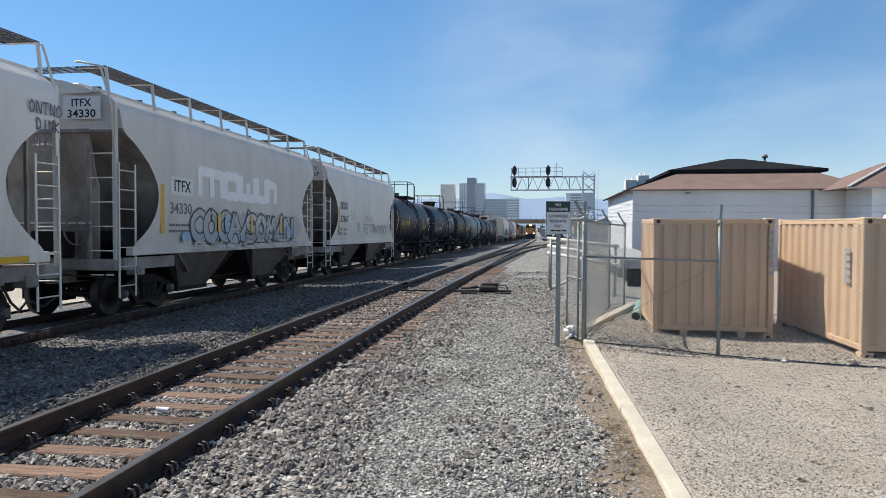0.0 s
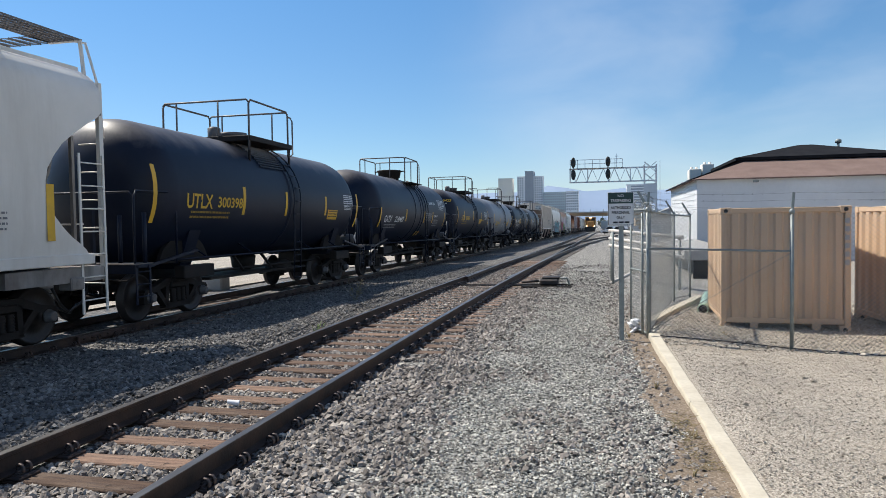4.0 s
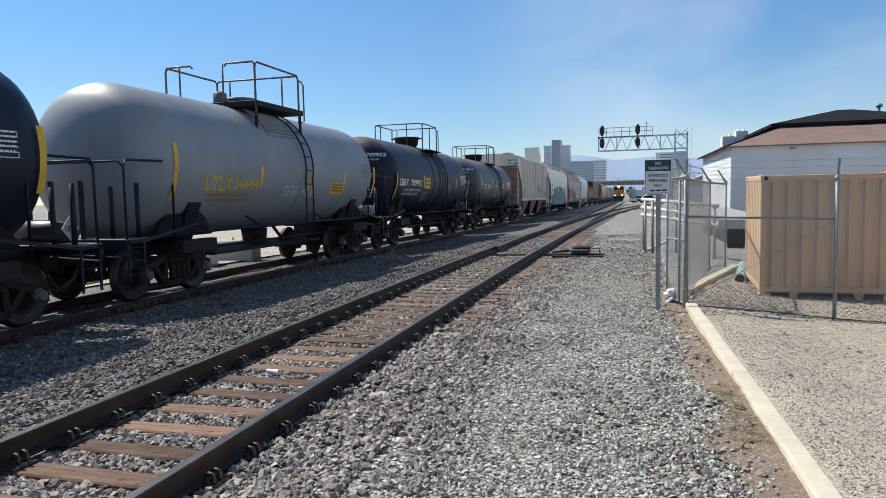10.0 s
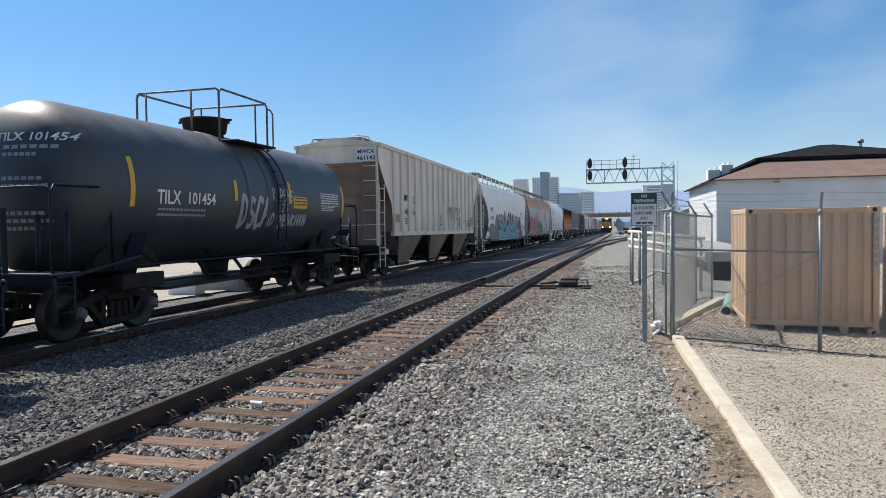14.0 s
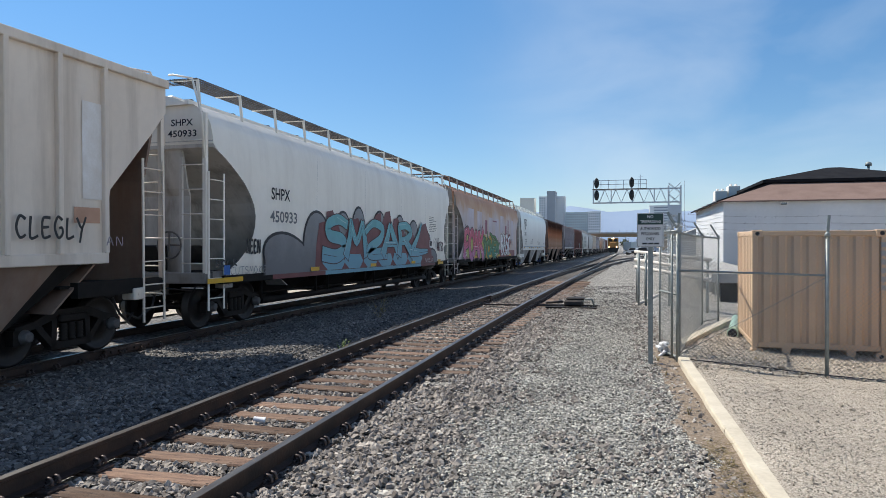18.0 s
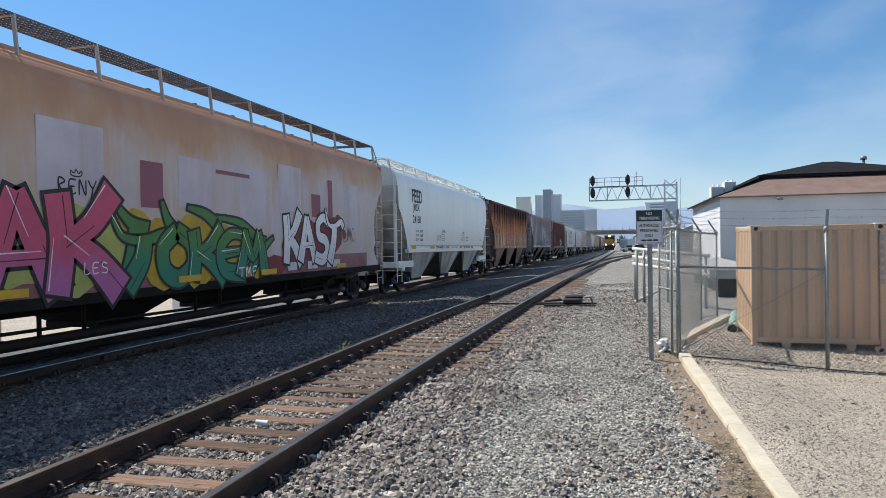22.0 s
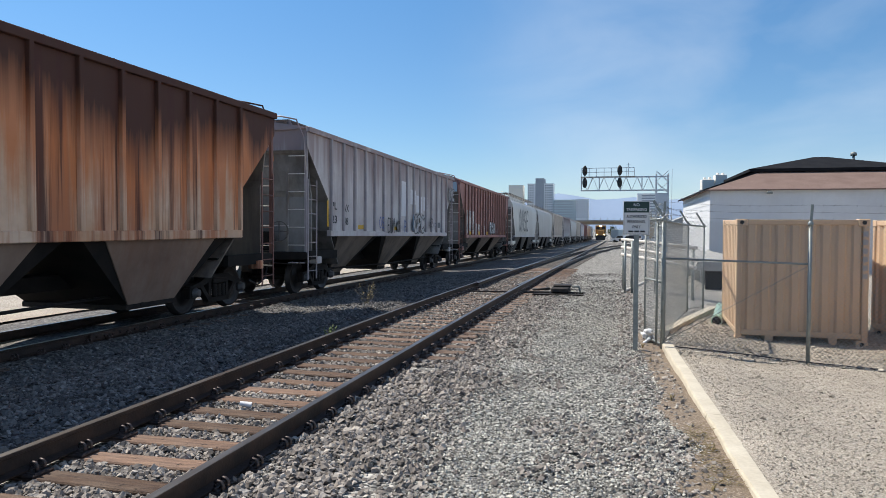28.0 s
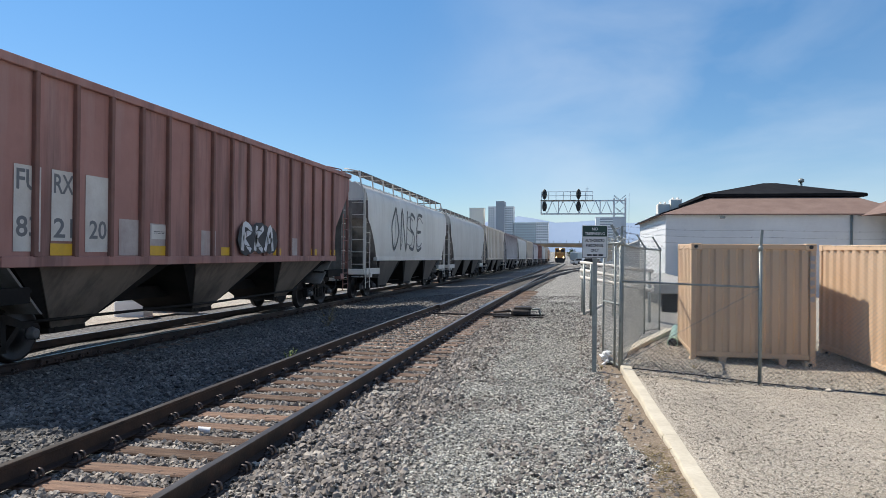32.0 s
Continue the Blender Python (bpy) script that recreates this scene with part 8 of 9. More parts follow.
frustum(Mesh(), (4.25, 15.7, 35.8, 50.2), (7.2, 13.9, 38.6, 47.5), 3.66, 4.70).ob("hip_roof", M["roof"], hall)
slope_l = Mesh()
slope_l.add([(4.12, 35.74, 3.68), (7.17, 38.6, 4.78), (7.17, 47.5, 4.78), (4.12, 50.3, 3.68), (4.12, 35.74, 3.60), (7.17, 38.6, 4.70), (7.17, 47.5, 4.70), (4.12, 50.3, 3.60)], [(0, 1, 2, 3), (7, 6, 5, 4), (0, 4, 5, 1), (3, 2, 6, 7), (0, 3, 7, 4), (1, 5, 6, 2)])
slope_l.ob("side_roof", M["roofcap"], hall, "black tar-paper hip slope")
Mesh().box(6.6, 14.5, 38.35, 47.8, 4.68, 4.84, 0.02).ob("cap_edge", M["roofcap"], hall)
frustum(Mesh(), (6.6, 14.5, 38.35, 47.8), (10.2, 10.9, 41.0, 45.0), 4.84, 5.62).ob("roof_cap", M["roofcap"], hall)
course_me = Mesh().box(0, 10.7, -0.012, 0.0, 0, 0.012).data("block_course", M["whitebrick"])
for i in range(18):
    share("block_course", course_me, hall, pose(4.6, 36.002, 0.1 + 0.2 * i))
Mesh().box(4.2, 15.75, 35.76, 35.8, 3.61, 3.67).ob("gutter", M["roof"], hall)
Mesh().tube([(12.9, 35.93, 3.6), (12.9, 35.93, -0.4)], 0.06, 8).ob("downspout", M["galv"], hall)
k = Mesh().tube([(12.3, 41.5, 5.2), (12.3, 41.5, 5.75)], 0.07, 8).ob("roof_vent", M["galv"], hall)
Mesh().lathe([(5.7, 0.16), (5.85, 0.16), (5.92, 0.04)], "z", 10, (12.3, 41.5, 0)).ob("vent_cap", M["galv"], k)
Mesh().box(6.95, 7.2, 35.7, 35.85, 3.44, 3.56, 0.02).ob("wall_lamp", M["galv"], hall)
for i in range(5):
    Mesh().tube([(4.4, 38 + 2.6 * i, 3.75), (4.15, 38 + 2.6 * i, 3.75)], 0.03, 6).ob("gutter_bracket", M["white"], hall)
annex = hold("annex_building", "white annex with a brown roof and an open dark doorway", "building")
Mesh().box(14.3, 15.55, 33.0, 33.2, -0.6, 3.55).box(15.55, 17.4, 33.0, 33.2, 3.05, 3.55).box(17.4, 24, 33.0, 33.2, -0.6, 3.55).box(14.3, 14.5, 33.2, 35.7, -0.6, 3.55).ob("front_wall", M["white"], annex)
Mesh().box(14.5, 24, 38.5, 38.7, -0.6, 3.5).ob("rear_wall", M["roofcap"], annex)
frustum(Mesh(), (13.2, 25, 32.7, 39), (16.4, 24, 35.5, 37), 3.56, 4.95).ob("hip_roof", M["roof"], annex)
Mesh().box(13.15, 25.1, 32.64, 32.7, 3.5, 3.58).ob("gutter", M["concrete"], annex)
Mesh().bar((13.2, 32.7, 3.60), (16.4, 35.5, 4.99), 0.16, 0.05).ob("hip_trim", M["concrete"], annex)
drum = hold("storage_drums", "white plastic drums behind the container", "drum", pose(14.6, 31.8, -0.5))
for x in (0.0, 0.75, 1.5):
    Mesh().lathe([(0, 0.32), (0.05, 0.34), (2.75, 0.34), (2.85, 0.3)], "z", 18, (x, 0, 0)).ob("drum", M["white"], drum)

dock = hold("loading_dock", "grey concrete dock ledge with a dark open underside", "dock")
Mesh().box(2.6, 4.4, 23.9, 35.5, 0.42, 0.74, 0.02).ob("ledge", M["concrete"], dock)
for y in (27.2, 29.5, 32, 34.5):
    Mesh().box(3.1, 3.35, y, y + 0.3, -0.6, 0.34, 0.02).ob("pier", M["concrete"], dock)
# these two black walls stand in for the deep shade below the ledge
Mesh().box(3.7, 4.0, 24.2, 35.4, -0.75, 0.42).ob("back_wall", M["soot"], dock, "black wall painted as the shade under the ledge")
Mesh().box(2.9, 4.6, 24.0, 24.25, -0.75, 0.42).ob("end_wall", M["soot"], dock)
Mesh().box(3.4, 3.9, 26.8, 27.7, -0.55, 0.1, 0.04).ob("bin", M["darkmetal"], dock)
vent = hold("roof_unit", "beige rooftop cooling unit behind the ridge", "air conditioner", pose(5.3, 47.0, 4.35))
Mesh().box(0, 0.75, 0, 1.0, -0.6, 0.55, 0.03).ob("casing", haze_t, vent)
Mesh().box(0.8, 1.5, 0.1, 1.1, -0.6, 0.85, 0.03).ob("casing", haze_t, vent)
for x in (0.2, 0.5, 1.0, 1.3):
    Mesh().lathe([(0.5, 0.08), (0.7 if x < 0.7 else 0.98, 0.08)], "z", 10, (x, 0.5, 0)).ob("fan_stack", haze_t, vent)

guard = hold("pipe_railing", "thick dull white pipe guard railing beside the dock", "railing")
for k in (0.03, 0.16, 0.5, 0.97):
    x, y = 0.22 + 1.83 * k, 22.0 - 3.0 * k
    Mesh().tube([(x, y + 0.08, -0.25), (x, y + 0.08, 1.5 - 0.18 * k)], 0.04, 10).ob("post", M["galv"], guard)
for a, b in ((1.46, 1.30), (1.22, 0.99), (1.0, 0.79)):
    Mesh().tube([(0.22, 22.0, a), (1.0, 20.75, a - 0.4 * (a - b)), (2.05, 19.0, b)], 0.05, 10).ob("rail", M["hdull"], guard)
for x in (0.30, 0.50):
    Mesh().tube([(x, 20.6, -0.3), (x, 20.6, 1.45)], 0.035, 8).ob("post", M["galv"], guard)
Mesh().tube([(0.22, 20.6, -0.05), (0.95, 20.75, 0.3)], 0.045, 8).ob("brace", M["hdull"], guard)

pipe = hold("green_pipe", "length of pale green plastic pipe lying on the gravel", "pipe")
k = Mesh().lathe([(0.0, 0.085), (0.0, 0.105), (0.06, 0.105), (0.06, 0.09), (2.1, 0.09), (2.1, 0.08)], "y", 18).ob("barrel", mat("pale green plastic pipe", (0.42, 0.58, 0.46), (0.36, 0.52, 0.41), 3, 0.45), pipe)
Mesh().lathe([(-0.002, 0.02), (0.0, 0.083)], "y", 18).ob("bore", M["black"], k)
pipe.matrix_basis = pose(1.92, 14.1, 0.05, 1.5, 0, -9.5)
chest = hold("utility_box", "low white metal utility box beyond the far line", "utility box", pose(-12.8, 18.5, -0.36, 0, 0, 8))
Mesh().box(-0.45, 0.45, -0.3, 0.3, 0, 0.6, 0.03).ob("body", M["white"], chest)
Mesh().box(-0.42, 0.42, -0.27, 0.27, 0.6, 0.68, 0.04).ob("lid", M["white"], chest)
block = hold("concrete_block", "pale concrete barrier block on the far side of the line", "barrier", pose(-12.7, 20.2, -0.33, 0, 0, 8))
Mesh().box(-0.8, 0.8, -0.35, 0.35, 0, 0.72, 0.05).ob("body", M["concrete"], block)
Mesh().tube([(0, -0.08, 0.7), (0, -0.06, 0.8), (0, 0.06, 0.8), (0, 0.08, 0.7)], 0.015, 6).ob("lifting_loop", M["darkmetal"], block)
block = copy_thing(block, pose(-13.6, 11.6, -0.33, 0, 0, -4))
tagged(block, "weathered concrete barrier block farther along the line")


# ---- signal gantry ----
gan = hold("signal_gantry", "silver cantilever signal bridge with black signal heads", "signal")
GY0 = 80.0
for y in (GY0 - 0.5, GY0 + 0.5):
    for z in (5.94, 7.42):
        Mesh().bar((-3.85, y, z), (5.5, y, z), 0.10).ob("chord", M["gantry"], gan)
    n = 13
    for i in range(n):
        x0 = -3.75 + 0.6 * i
        Mesh().bar((x0, y, 5.94 if i % 2 else 7.42), (x0 + 0.6, y, 7.42 if i % 2 else 5.94), 0.045).ob("diagonal", M["gantry"], gan)
    for x in (-3.8, -1.85, 0.45, 2.75):
        Mesh().bar((x, y, 5.94), (x, y, 7.42), 0.08).ob("vertical", M["gantry"], gan)
for i in range(9):
    Mesh().bar((-3.7 + 0.95 * i, GY0 - 0.5, 5.94), (-3.7 + 0.95 * i, GY0 + 0.5, 5.94), 0.08).ob("cross_tie", M["gantry"], gan)
for x in (4.25, 5.5):
    for y in (GY0 - 0.5, GY0 + 0.5):
        Mesh().bar((x, y, drop(80) - 0.3), (x, y, 7.7), 0.13).ob("leg", M["gantry"], gan)
for i in range(7):
    z = 6.9 - 1.2 * i
    for y in (GY0 - 0.5, GY0 + 0.5):
        Mesh().bar((4.25, y, z), (5.5, y, z + 1.1), 0.055).bar((5.5, y, z), (4.25, y, z + 1.1), 0.055).ob("cross_brace", M["gantry"], gan)
Mesh().box(4.3, 5.45, GY0 - 0.56, GY0 - 0.52, 3.6, 5.6).ob("plate", M["gantry"], gan)
for z in (7.95, 8.4):
    Mesh().bar((-3.75, GY0 - 0.6, z), (1.9, GY0 - 0.6, z), 0.06).ob("walkway_rail", M["gantry"], gan)
for i in range(8):
    Mesh().bar((-3.75 + 0.81 * i, GY0 - 0.6, 7.4), (-3.75 + 0.81 * i, GY0 - 0.6, 8.4), 0.06).ob("rail_post", M["gantry"], gan)
Mesh().bar((-3.85, GY0 - 0.75, 7.42), (2.0, GY0 - 0.75, 7.42), 0.5, 0.05).ob("walkway", M["grate"], gan)
ladder(gan, 5.9, GY0 - 0.2, GY0 + 0.2, drop(80), 8.2, 26, M["gantry"])
Mesh().bar((1.3, GY0, 7.42), (1.3, GY0, 9.0), 0.06).bar((1.1, GY0, 8.75), (1.5, GY0, 8.75), 0.05).ob("mast", M["gantry"], gan)
for x in (-3.4, 0.36):
    for zc in (8.1, 6.75):
        k = Mesh().lathe([(-0.04, 0.02), (-0.04, 0.27), (0.04, 0.27), (0.04, 0.02)], "y", 20, (0, 0, 0))
        kk = [(v[0], v[1], v[2] * 2.1) for v in k.v]
        k.v = kk
        hd = k.ob("signal_head", M["black"], gan, "black oval signal target")
        hd.matrix_basis = pose(x, GY0 - 0.9, zc)
        for dz in (0.35, 0.0, -0.35):
            Mesh().lathe([(-0.32, 0.12), (-0.04, 0.13)], "y", 12, (0, 0, dz)).ob("lamp_hood", M["black"], hd)
    Mesh().bar((x, GY0 - 0.75, 6.2), (x, GY0 - 0.75, 8.7), 0.1).ob("signal_mast", M["gantry"], gan)

# ---- distance ----
BASE = -11.0


def tower(name, label, x0, x1, y, z1, wall, rows, cols, pane, deep=20, skip=None):
    t = hold(name, label, "building")
    Mesh().box(x0, x1, y, y + deep, BASE, z1).ob("wall", wall, t)
    Mesh().box(x0 - 0.3, x1 + 0.3, y - 0.3, y + deep, z1, z1 + 1.2).ob("parapet", wall, t)
    w, hgt = (x1 - x0) / cols, (z1 - BASE) / rows
    me = Mesh().box(-w * 0.32, w * 0.32, -0.25, 0.0, -hgt * 0.26, hgt * 0.26).data("window", pane)
    for i in range(rows):
        for j in range(cols):
            z, x = BASE + hgt * (i + 0.5), x0 + w * (j + 0.5)
            if z > 14 and not (skip and skip[0] < x < skip[1]):
                share("window", me, t, pose(x, y, z))
    return t


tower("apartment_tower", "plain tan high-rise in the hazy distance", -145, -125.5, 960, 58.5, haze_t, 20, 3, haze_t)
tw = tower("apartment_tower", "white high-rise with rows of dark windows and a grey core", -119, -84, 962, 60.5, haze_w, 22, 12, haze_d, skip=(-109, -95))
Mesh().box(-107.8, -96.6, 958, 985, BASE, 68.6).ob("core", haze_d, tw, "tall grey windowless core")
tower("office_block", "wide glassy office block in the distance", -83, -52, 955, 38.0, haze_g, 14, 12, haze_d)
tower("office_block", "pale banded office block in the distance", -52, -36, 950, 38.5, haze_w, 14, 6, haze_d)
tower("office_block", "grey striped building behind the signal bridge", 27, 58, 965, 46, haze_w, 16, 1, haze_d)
hm = Mesh()
ridge = []
for i in range(61):
    x = -3200 + 110 * i
    hgt = 172 + 34 * noise.noise((x * 0.0011, 2.2, 0)) + 24 * noise.noise((x * 0.0042, 5.1, 0)) + 26 * math.exp(-((x + 305) / 120) ** 2) - 60 * max(0, (x - 700) / 2600)
    ridge.append((x, hgt))
vs = []
for x, hgt in ridge:
    vs += [(x, 3900, -40), (x, 4250, hgt), (x, 4900, -40)]
hm.add(vs, [(3 * i + k, 3 * i + 3 + k, 3 * i + 4 + k, 3 * i + 1 + k) for i in range(60) for k in (0, 1)], True)
# the hillside's blue is aerial haze painted into its base colour
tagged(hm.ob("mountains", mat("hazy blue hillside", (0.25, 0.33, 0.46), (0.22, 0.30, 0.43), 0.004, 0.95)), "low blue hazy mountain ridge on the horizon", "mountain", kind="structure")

br = hold("overpass", "long tan concrete road overpass across the tracks", "bridge")
tanc = mat("tan bridge concrete", (0.42, 0.31, 0.21), (0.36, 0.27, 0.19), 0.3, 0.85)
Mesh().box(-70, 70, 262, 274, 2.9, 4.0).ob("girder", tanc, br)
Mesh().box(-70, 70, 260.5, 275.5, 4.0, 4.5).ob("deck_edge", M["concrete"], br)
for x in (-52, -34, -16, 8, 26, 44):
    Mesh().box(x - 0.6, x + 0.6, 263, 273, -4, 2.9).ob("pier", M["concrete"], br)
for i in range(60):
    Mesh().box(-69 + 2.35 * i, -68.85 + 2.35 * i, 260.6, 260.75, 4.5, 5.3).ob("parapet_post", M["concrete"], br)


def tree(x, y, z, hgt, seed, label):
    r = random.Random(seed)
    t = hold("tree", label, "tree", pose(x, y, z))
    m = Mesh().tube([(0, 0, -0.3), (0.1, 0.05, hgt * 0.3), (0.05, 0, hgt * 0.6)], 0.12, 7)
    for i in range(5):
        a = i * 1.3 + r.random()
        m.tube([(0.08, 0.03, hgt * 0.3), (math.cos(a) * hgt * 0.2, math.sin(a) * hgt * 0.2, hgt * (0.5 + 0.2 * r.random()))], 0.05, 5)
    m.ob("trunk", M["tie"], t)
    m = Mesh()
    for i in range(420):
        a, b, q = r.uniform(0, 6.28), r.uniform(-1, 1), r.random() ** 0.4
        p = Vector((math.cos(a) * math.sqrt(1 - b * b) * q * hgt * 0.36, math.sin(a) * math.sqrt(1 - b * b) * q * hgt * 0.36, hgt * 0.62 + b * q * hgt * 0.36)) * (0.8 + 0.3 * noise.noise((a, b * 2, seed)))
        s = 0.05 * hgt * r.uniform(0.6, 1.3)
        u, v = Vector((r.uniform(-1, 1), r.uniform(-1, 1), r.uniform(-1, 1))).normalized() * s, Vector((r.uniform(-1, 1), r.uniform(-1, 1), r.uniform(-1, 1))).normalized() * s
        m.add([p - u, p + v * 0.6, p + u, p - v * 0.6], [(0, 1, 2, 3)])
    tagged(m.ob("crown", LEAF, t), kind="stuff")
    return t


LEAF = mat("dusty leaves", (0.07, 0.10, 0.05), (0.12, 0.14, 0.08), 3, 0.8, fine=0.2)
for i, (x, y, hgt) in enumerate(((9, 130, 4.5), (13, 150, 6), (17, 140, 5), (22, 170, 7), (30, 160, 6), (12, 210, 7), (6, 235, 6), (38, 190, 8), (-30, 300, 9), (-18, 320, 8), (14, 300, 9), (3, 252, 5), (7.5, 250, 5.5), (-1, 290, 7), (10, 232, 5))):
    tree(x, y, drop(y) - 0.2, hgt, 300 + i, "small dusty street tree in the distance")


def shed(x, y, w, d, hgt, wall, label):
    s = hold("shed", label, "building", pose(x, y, drop(y) - 0.2))
    Mesh().box(0, w, 0, d, 0, hgt).ob("wall", wall, s)
    Mesh().prism([(-0.3, hgt), (w + 0.3, hgt), (w / 2, hgt + 0.22 * w)], "y", -0.3, d + 0.3).ob("roof", M["concrete"], s)
    for i in range(int(w / 3)):
        Mesh().box(1 + 3 * i, 2.2 + 3 * i, -0.05, 0.0, 1.0, 2.1).ob("window", haze_g, s)


shed(6.5, 118, 9, 8, 3.2, M["white"], "low white shed beyond the signal bridge")
shed(15, 190, 14, 10, 4.5, haze_t, "tan industrial shed in the distance")
shed(3, 285, 16, 10, 5, haze_w, "pale block building beyond the overpass")
shed(-40, 330, 18, 12, 6, haze_d, "dark industrial building beyond the train")

# ---- waiting locomotive far down the near track ----
loco = hold("locomotive", "orange and yellow diesel locomotive with its headlight on", "locomotive", pose(-4.3, 205, drop(205) + 0.19))
paint = mat("orange locomotive paint", (0.42, 0.22, 0.07), (0.34, 0.17, 0.05), 0.8, 0.45)
Mesh().box(-1.5, 1.5, 0, 20, 1.0, 1.55, 0.05).ob("frame", M["black"], loco)
Mesh().box(-0.95, 0.95, 0.3, 2.2, 1.55, 3.1, 0.15).ob("nose", paint, loco)
k = Mesh().box(-1.5, 1.5, 2.2, 4.6, 1.55, 4.45, 0.12).ob("cab", mat("yellow cab paint", (0.34, 0.20, 0.06), None, 0.8, 0.45), loco)
for x in (-0.75, 0.75):
    Mesh().box(x - 0.5, x + 0.5, 2.17, 2.21, 3.35, 4.05).ob("windscreen", M["black"], k)
Mesh().box(-1.0, 1.0, 4.6, 19, 1.55, 4.3, 0.1).ob("hood", paint, loco)
glow = plain("headlight", (1.0, 0.72, 0.38), 0.3, 0, 5.0)
for x, z in ((-0.16, 4.2), (0.16, 4.2), (-1.05, 1.75), (1.05, 1.75)):
    Mesh().lathe([(-0.1, 0.15), (0.0, 0.17)], "y", 12, (x, 2.15 if z > 3 else 0.0, z)).ob("headlight", glow, loco)
Mesh().prism([(-1.45, 1.1), (1.45, 1.1), (1.2, 0.2), (-1.2, 0.2)], "y", -0.2, 0.1).ob("plow", M["black"], loco)
for x in (-1.4, 1.4):
    Mesh().tube([(x, 0.1, 1.5), (x, 0.1, 2.5), (x, 2.2, 2.6)], 0.03, 6).ob("handrail", M["silver"], loco)
truck(loco, 3.2)
truck(loco, 16.5)


def pickup(x, y, rz, paint_, label):
    v = hold("parked_truck", label, "truck", pose(x, y, drop(y), 0, 0, rz))
    Mesh().prism([(-2.6, 0.4), (2.6, 0.4), (2.65, 0.95), (1.5, 1.05), (0.9, 1.7), (-0.6, 1.75), (-0.8, 1.05), (-2.6, 1.05)], "x", -0.9, 0.9).ob("body", paint_, v)
    Mesh().prism([(-0.5, 1.15), (1.2, 1.15), (0.8, 1.62), (-0.45, 1.65)], "x", -0.91, 0.91).ob("side_glass", M["black"], v)
    for a in (-1.6, 1.6):
        for s in (-0.8, 0.8):
            Mesh().lathe([(-0.1, 0.2), (-0.1, 0.38), (0.1, 0.38), (0.1, 0.2)], "x", 16, (s, a, 0.38)).ob("wheel", M["black"], v)


pickup(1.5, 178, 70, M["white"], "white pickup truck parked beside the far tracks")
pickup(4.8, 195, 60, M["white"], "white service truck parked by the overpass")
pickup(3.4, 165, 80, M["darkmetal"], "dark pickup truck parked beside the far tracks")
pickup(6.5, 172, 20, haze_d, "grey pickup truck parked beside the far tracks")
pickup(9.0, 158, 75, M["white"], "white van parked near the far sheds")


def trailer(x, y, rz, w, hgt, wall, label):
    v = hold("parked_trailer", label, "trailer", pose(x, y, drop(y), 0, 0, rz))
    Mesh().box(-w / 2, w / 2, -1.25, 1.25, 1.1, hgt, 0.05).ob("body", wall, v)
    Mesh().box(-w / 2 + 0.3, w / 2 - 0.3, -0.5, 0.5, 0.85, 1.1).ob("frame", M["black"], v)
    for a in (-w / 2 + 1.0, -w / 2 + 2.2, w / 2 - 1.2):
        for e in (-1.0, 1.0):
            Mesh().lathe([(-0.12, 0.2), (-0.12, 0.48), (0.12, 0.48), (0.12, 0.2)], "y", 16, (a, e, 0.48)).ob("wheel", M["black"], v)


trailer(8.5, 205, 15, 11, 3.9, haze_d, "dark grey box trailer parked near the overpass")
trailer(1.2, 226, 70, 9, 3.6, haze_g, "blue-grey box trailer parked near the overpass")
trailer(13.0, 182, 8, 12, 3.8, tanc, "tan box trailer parked beyond the signal bridge")
shed(2.5, 246, 12, 8, 3.4, haze_d, "low dark shed under the overpass")

# ---- small things on the ground ----
r = random.Random(4)
cup = Mesh().lathe([(0.0, 0.03), (0.005, 0.031), (0.10, 0.043), (0.105, 0.046), (0.108, 0.042), (0.1, 0.04), (0.01, 0.027)], "x", 12)
k = tagged(cup.ob("paper_cup", M["white"]), "squashed white paper cup on a railway tie", "litter")
k.matrix_world = pose(-3.6, 6.22, 0.045, 0, 12, 25) @ Matrix.Diagonal((1.1, 1.0, 0.75, 1))
bag = Mesh()
for i in range(9):
    bag.obox(pose(r.uniform(-0.06, 0.06), r.uniform(-0.06, 0.06), 0.03 + 0.02 * i, r.uniform(-50, 50), r.uniform(-50, 50), r.uniform(0, 180)), (0.07, 0.05, 0.02), 0.012)
k = tagged(bag.ob("plastic_bag", M["white"]), "scrunched white plastic bag by the gate post", "litter")
k.location = (0.56, 11.45, 0.0)
scrap = Mesh().add([(-0.045, -0.01, 0.01), (-0.01, -0.024, 0.022), (0.045, -0.012, 0.008), (0.05, 0.012, 0.012), (0.0, 0.022, 0.03), (-0.04, 0.014, 0.014)], [(0, 1, 4, 5), (1, 2, 3, 4)])
scrap.add([(-0.045, -0.01, 0.004), (-0.01, -0.024, 0.016), (0.045, -0.012, 0.002), (0.05, 0.012, 0.006), (0.0, 0.022, 0.024), (-0.04, 0.014, 0.008)], [(5, 4, 1, 0), (4, 3, 2, 1)])
k = tagged(scrap.ob("yellow_scrap", plain("faded yellow plastic", (0.60, 0.56, 0.07), 0.7)), "small crumpled yellow plastic scrap beside the kerb", "litter")
k.location = (1.2, 5.05, 0.0)


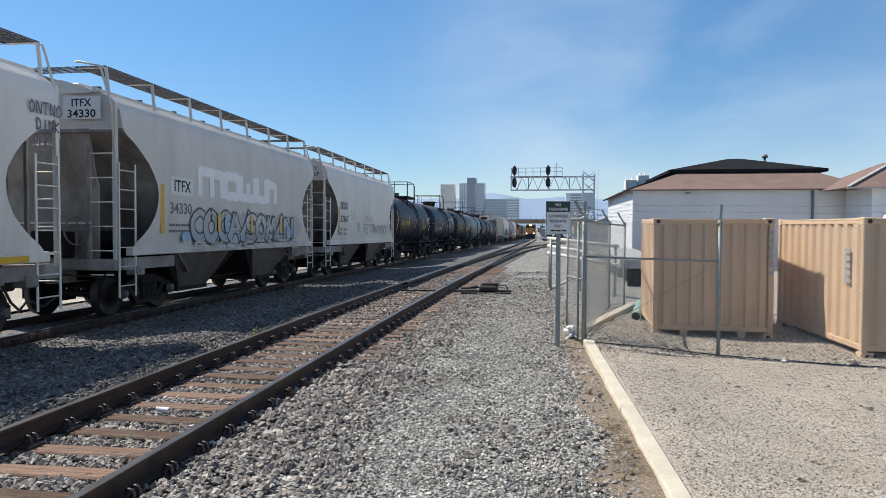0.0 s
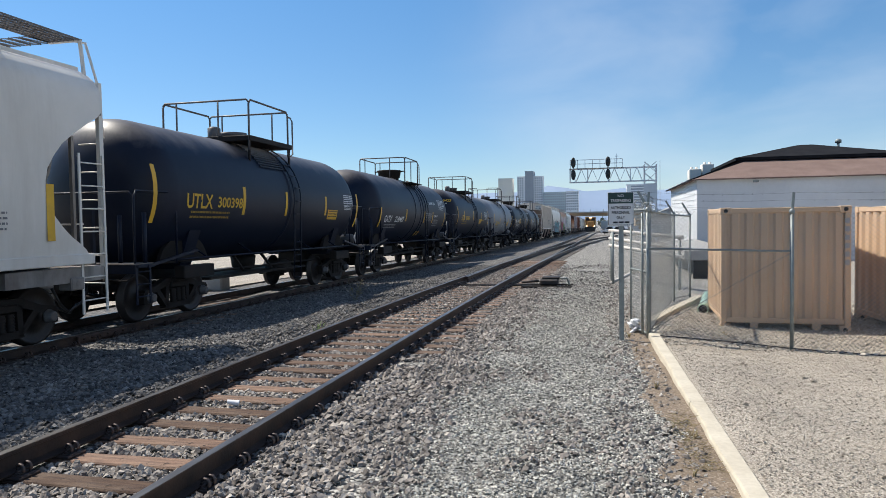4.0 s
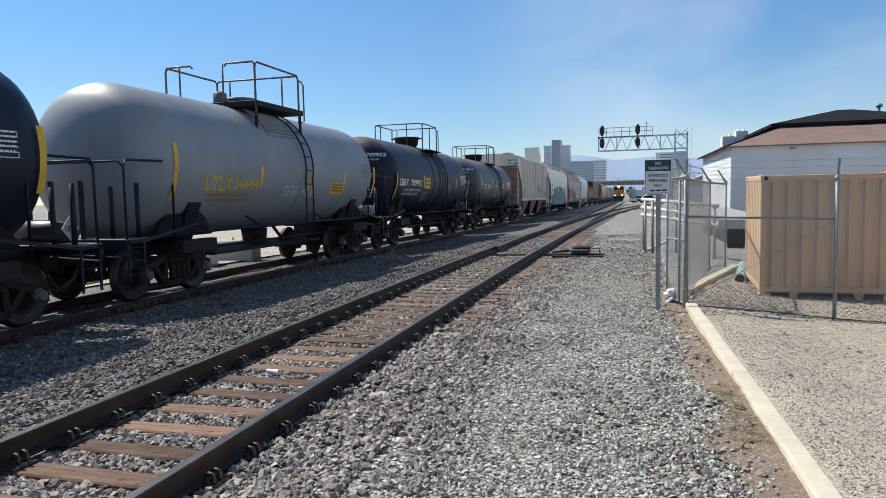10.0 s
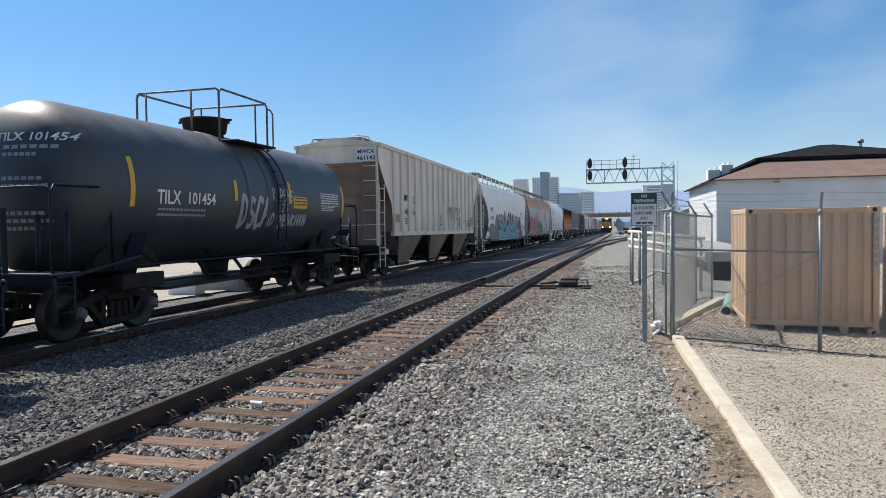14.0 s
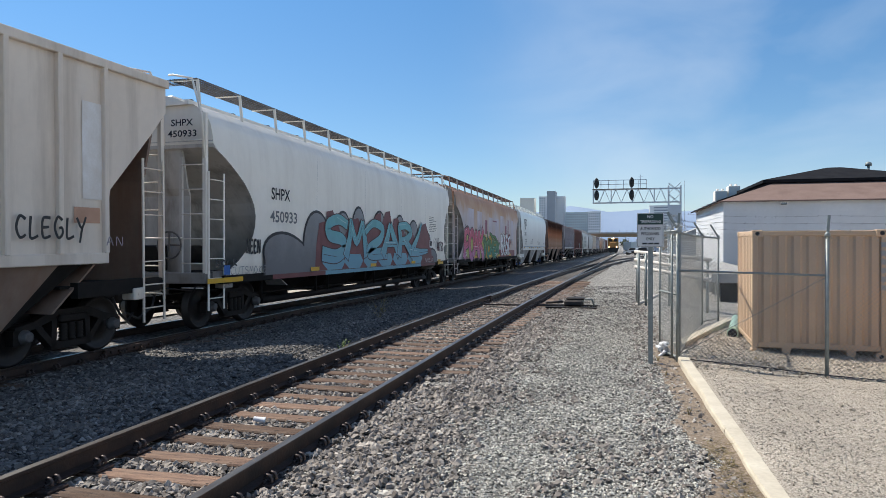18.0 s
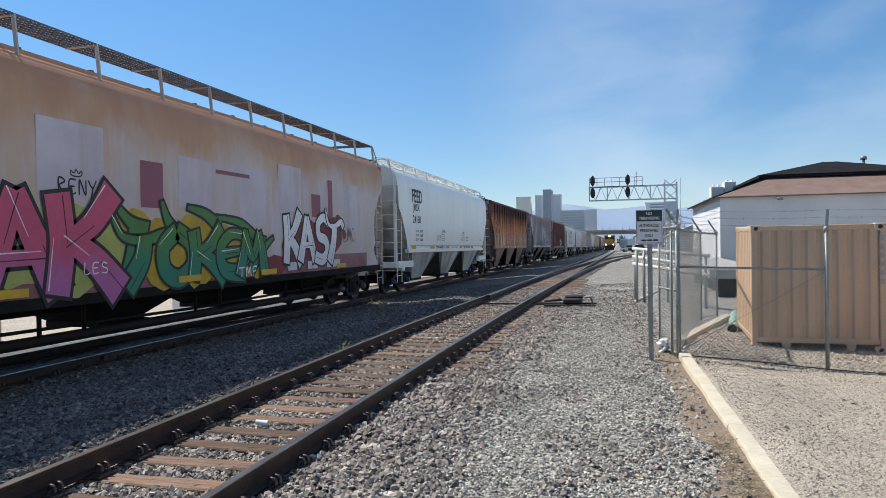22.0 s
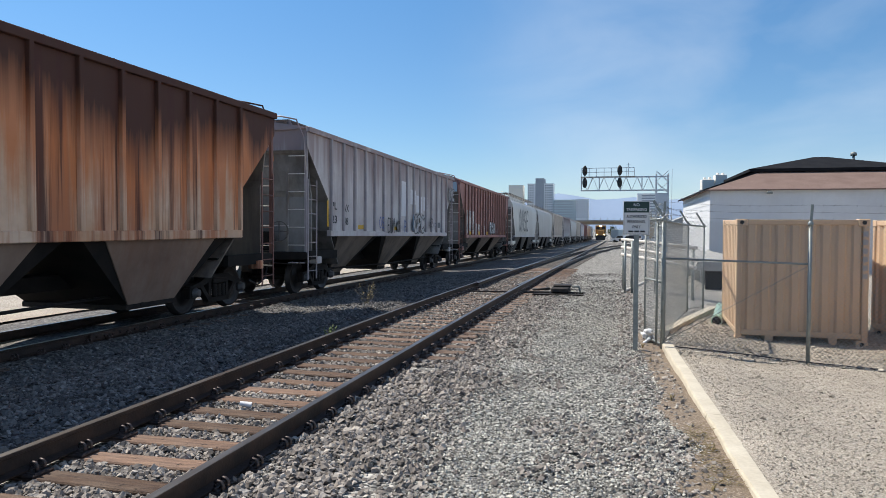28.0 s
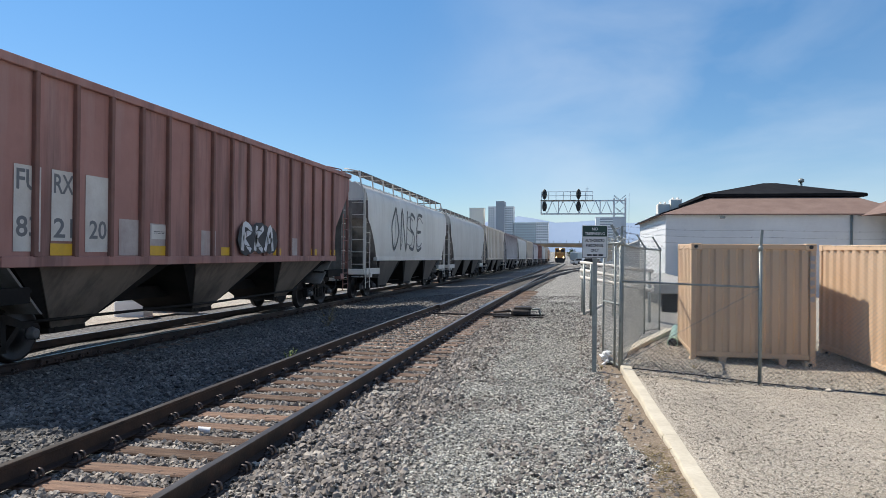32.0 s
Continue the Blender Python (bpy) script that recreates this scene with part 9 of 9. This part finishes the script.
def weed(x, y, hgt, n, seed, leaf, label):
    r = random.Random(seed)
    w = hold("weed", label, "plant", pose(x, y, ground_z(x, y)))
    for i in range(n):
        a, b = r.uniform(0, 6.28), r.uniform(0.1, 0.6)
        m = Mesh()
        tip = Vector((math.cos(a) * b * hgt, math.sin(a) * b * hgt, hgt * r.uniform(0.6, 1.0)))
        m.tube([(0, 0, 0), tip * 0.5 + Vector((0, 0, 0.06 * hgt)), tip], 0.004, 4)
        for k in range(7):
            p = tip * r.uniform(0.3, 1.0)
            d = Vector((r.uniform(-1, 1), r.uniform(-1, 1), r.uniform(-0.2, 0.8))).normalized() * hgt * 0.16
            s = d.cross(Vector((0, 0, 1))).normalized() * hgt * 0.035
            m.add([p, p + d * 0.5 + s, p + d, p + d * 0.5 - s], [(0, 1, 2, 3)])
        m.ob("stalk", leaf, w)


WEED = mat("weed leaf", (0.10, 0.16, 0.04), (0.16, 0.20, 0.06), 20, 0.7)
DRY = mat("dry weed", (0.30, 0.24, 0.12), (0.22, 0.17, 0.09), 20, 0.8)
weed(-4.33, 10.15, 0.28, 9, 1, WEED, "tuft of green weed beside the rail")
weed(-5.75, 15.7, 0.55, 7, 2, DRY, "dry spindly weed in the ballast")
for i, (x, y) in enumerate(((0.62, 7.6), (0.45, 10.9), (0.9, 12.4), (1.9, 11.4), (0.7, 5.0), (0.8, 5.9), (0.5, 9.7))):
    weed(x, y, 0.09, 6, 20 + i, DRY, "short dry grass tuft in the gravel")
straw, r = Mesh(), random.Random(77)
for i in range(260):
    y = 5.1 + 1.5 * r.random() ** 1.3
    p = Vector((kerb_x(y) - 0.13 - 0.2 * r.random(), y, 0.03 + 0.02 * r.random()))
    a, n = r.uniform(0, 6.28), r.uniform(0.03, 0.09)
    straw.bar(p, p + Vector((math.cos(a) * n, math.sin(a) * n, r.uniform(0.0, 0.03))), 0.0025)
tagged(straw.ob("dry_straw", DRY), "flattened dry grass straw along the kerb", "grass", kind="stuff")


# ---- movement ----
PACE = ((0, 6.68), (6, 6.83), (12, 6.82), (18, 7.27), (24, 7.34), (32, 7.25))


def gone(t):
    """Metres that the train has run by t seconds."""
    s = 0.0
    for (t0, v0), (t1, v1) in zip(PACE, PACE[1:]):
        if t <= t0:
            break
        e = min(t, t1)
        ve = v0 + (v1 - v0) * (e - t0) / (t1 - t0)
        s += (v0 + ve) / 2 * (e - t0)
    return s


def motions():
    for car in CARS:
        rows = []
        for t in range(0, 33):
            y = car["u"] - gone(t)
            tilt = math.degrees(math.atan2(drop(y + 5) - drop(y - 5), 10))
            rows.append((t, pose(LINE_X, y, line_z(y), tilt, 0, 0)))
        walk(car, rows)


motions()
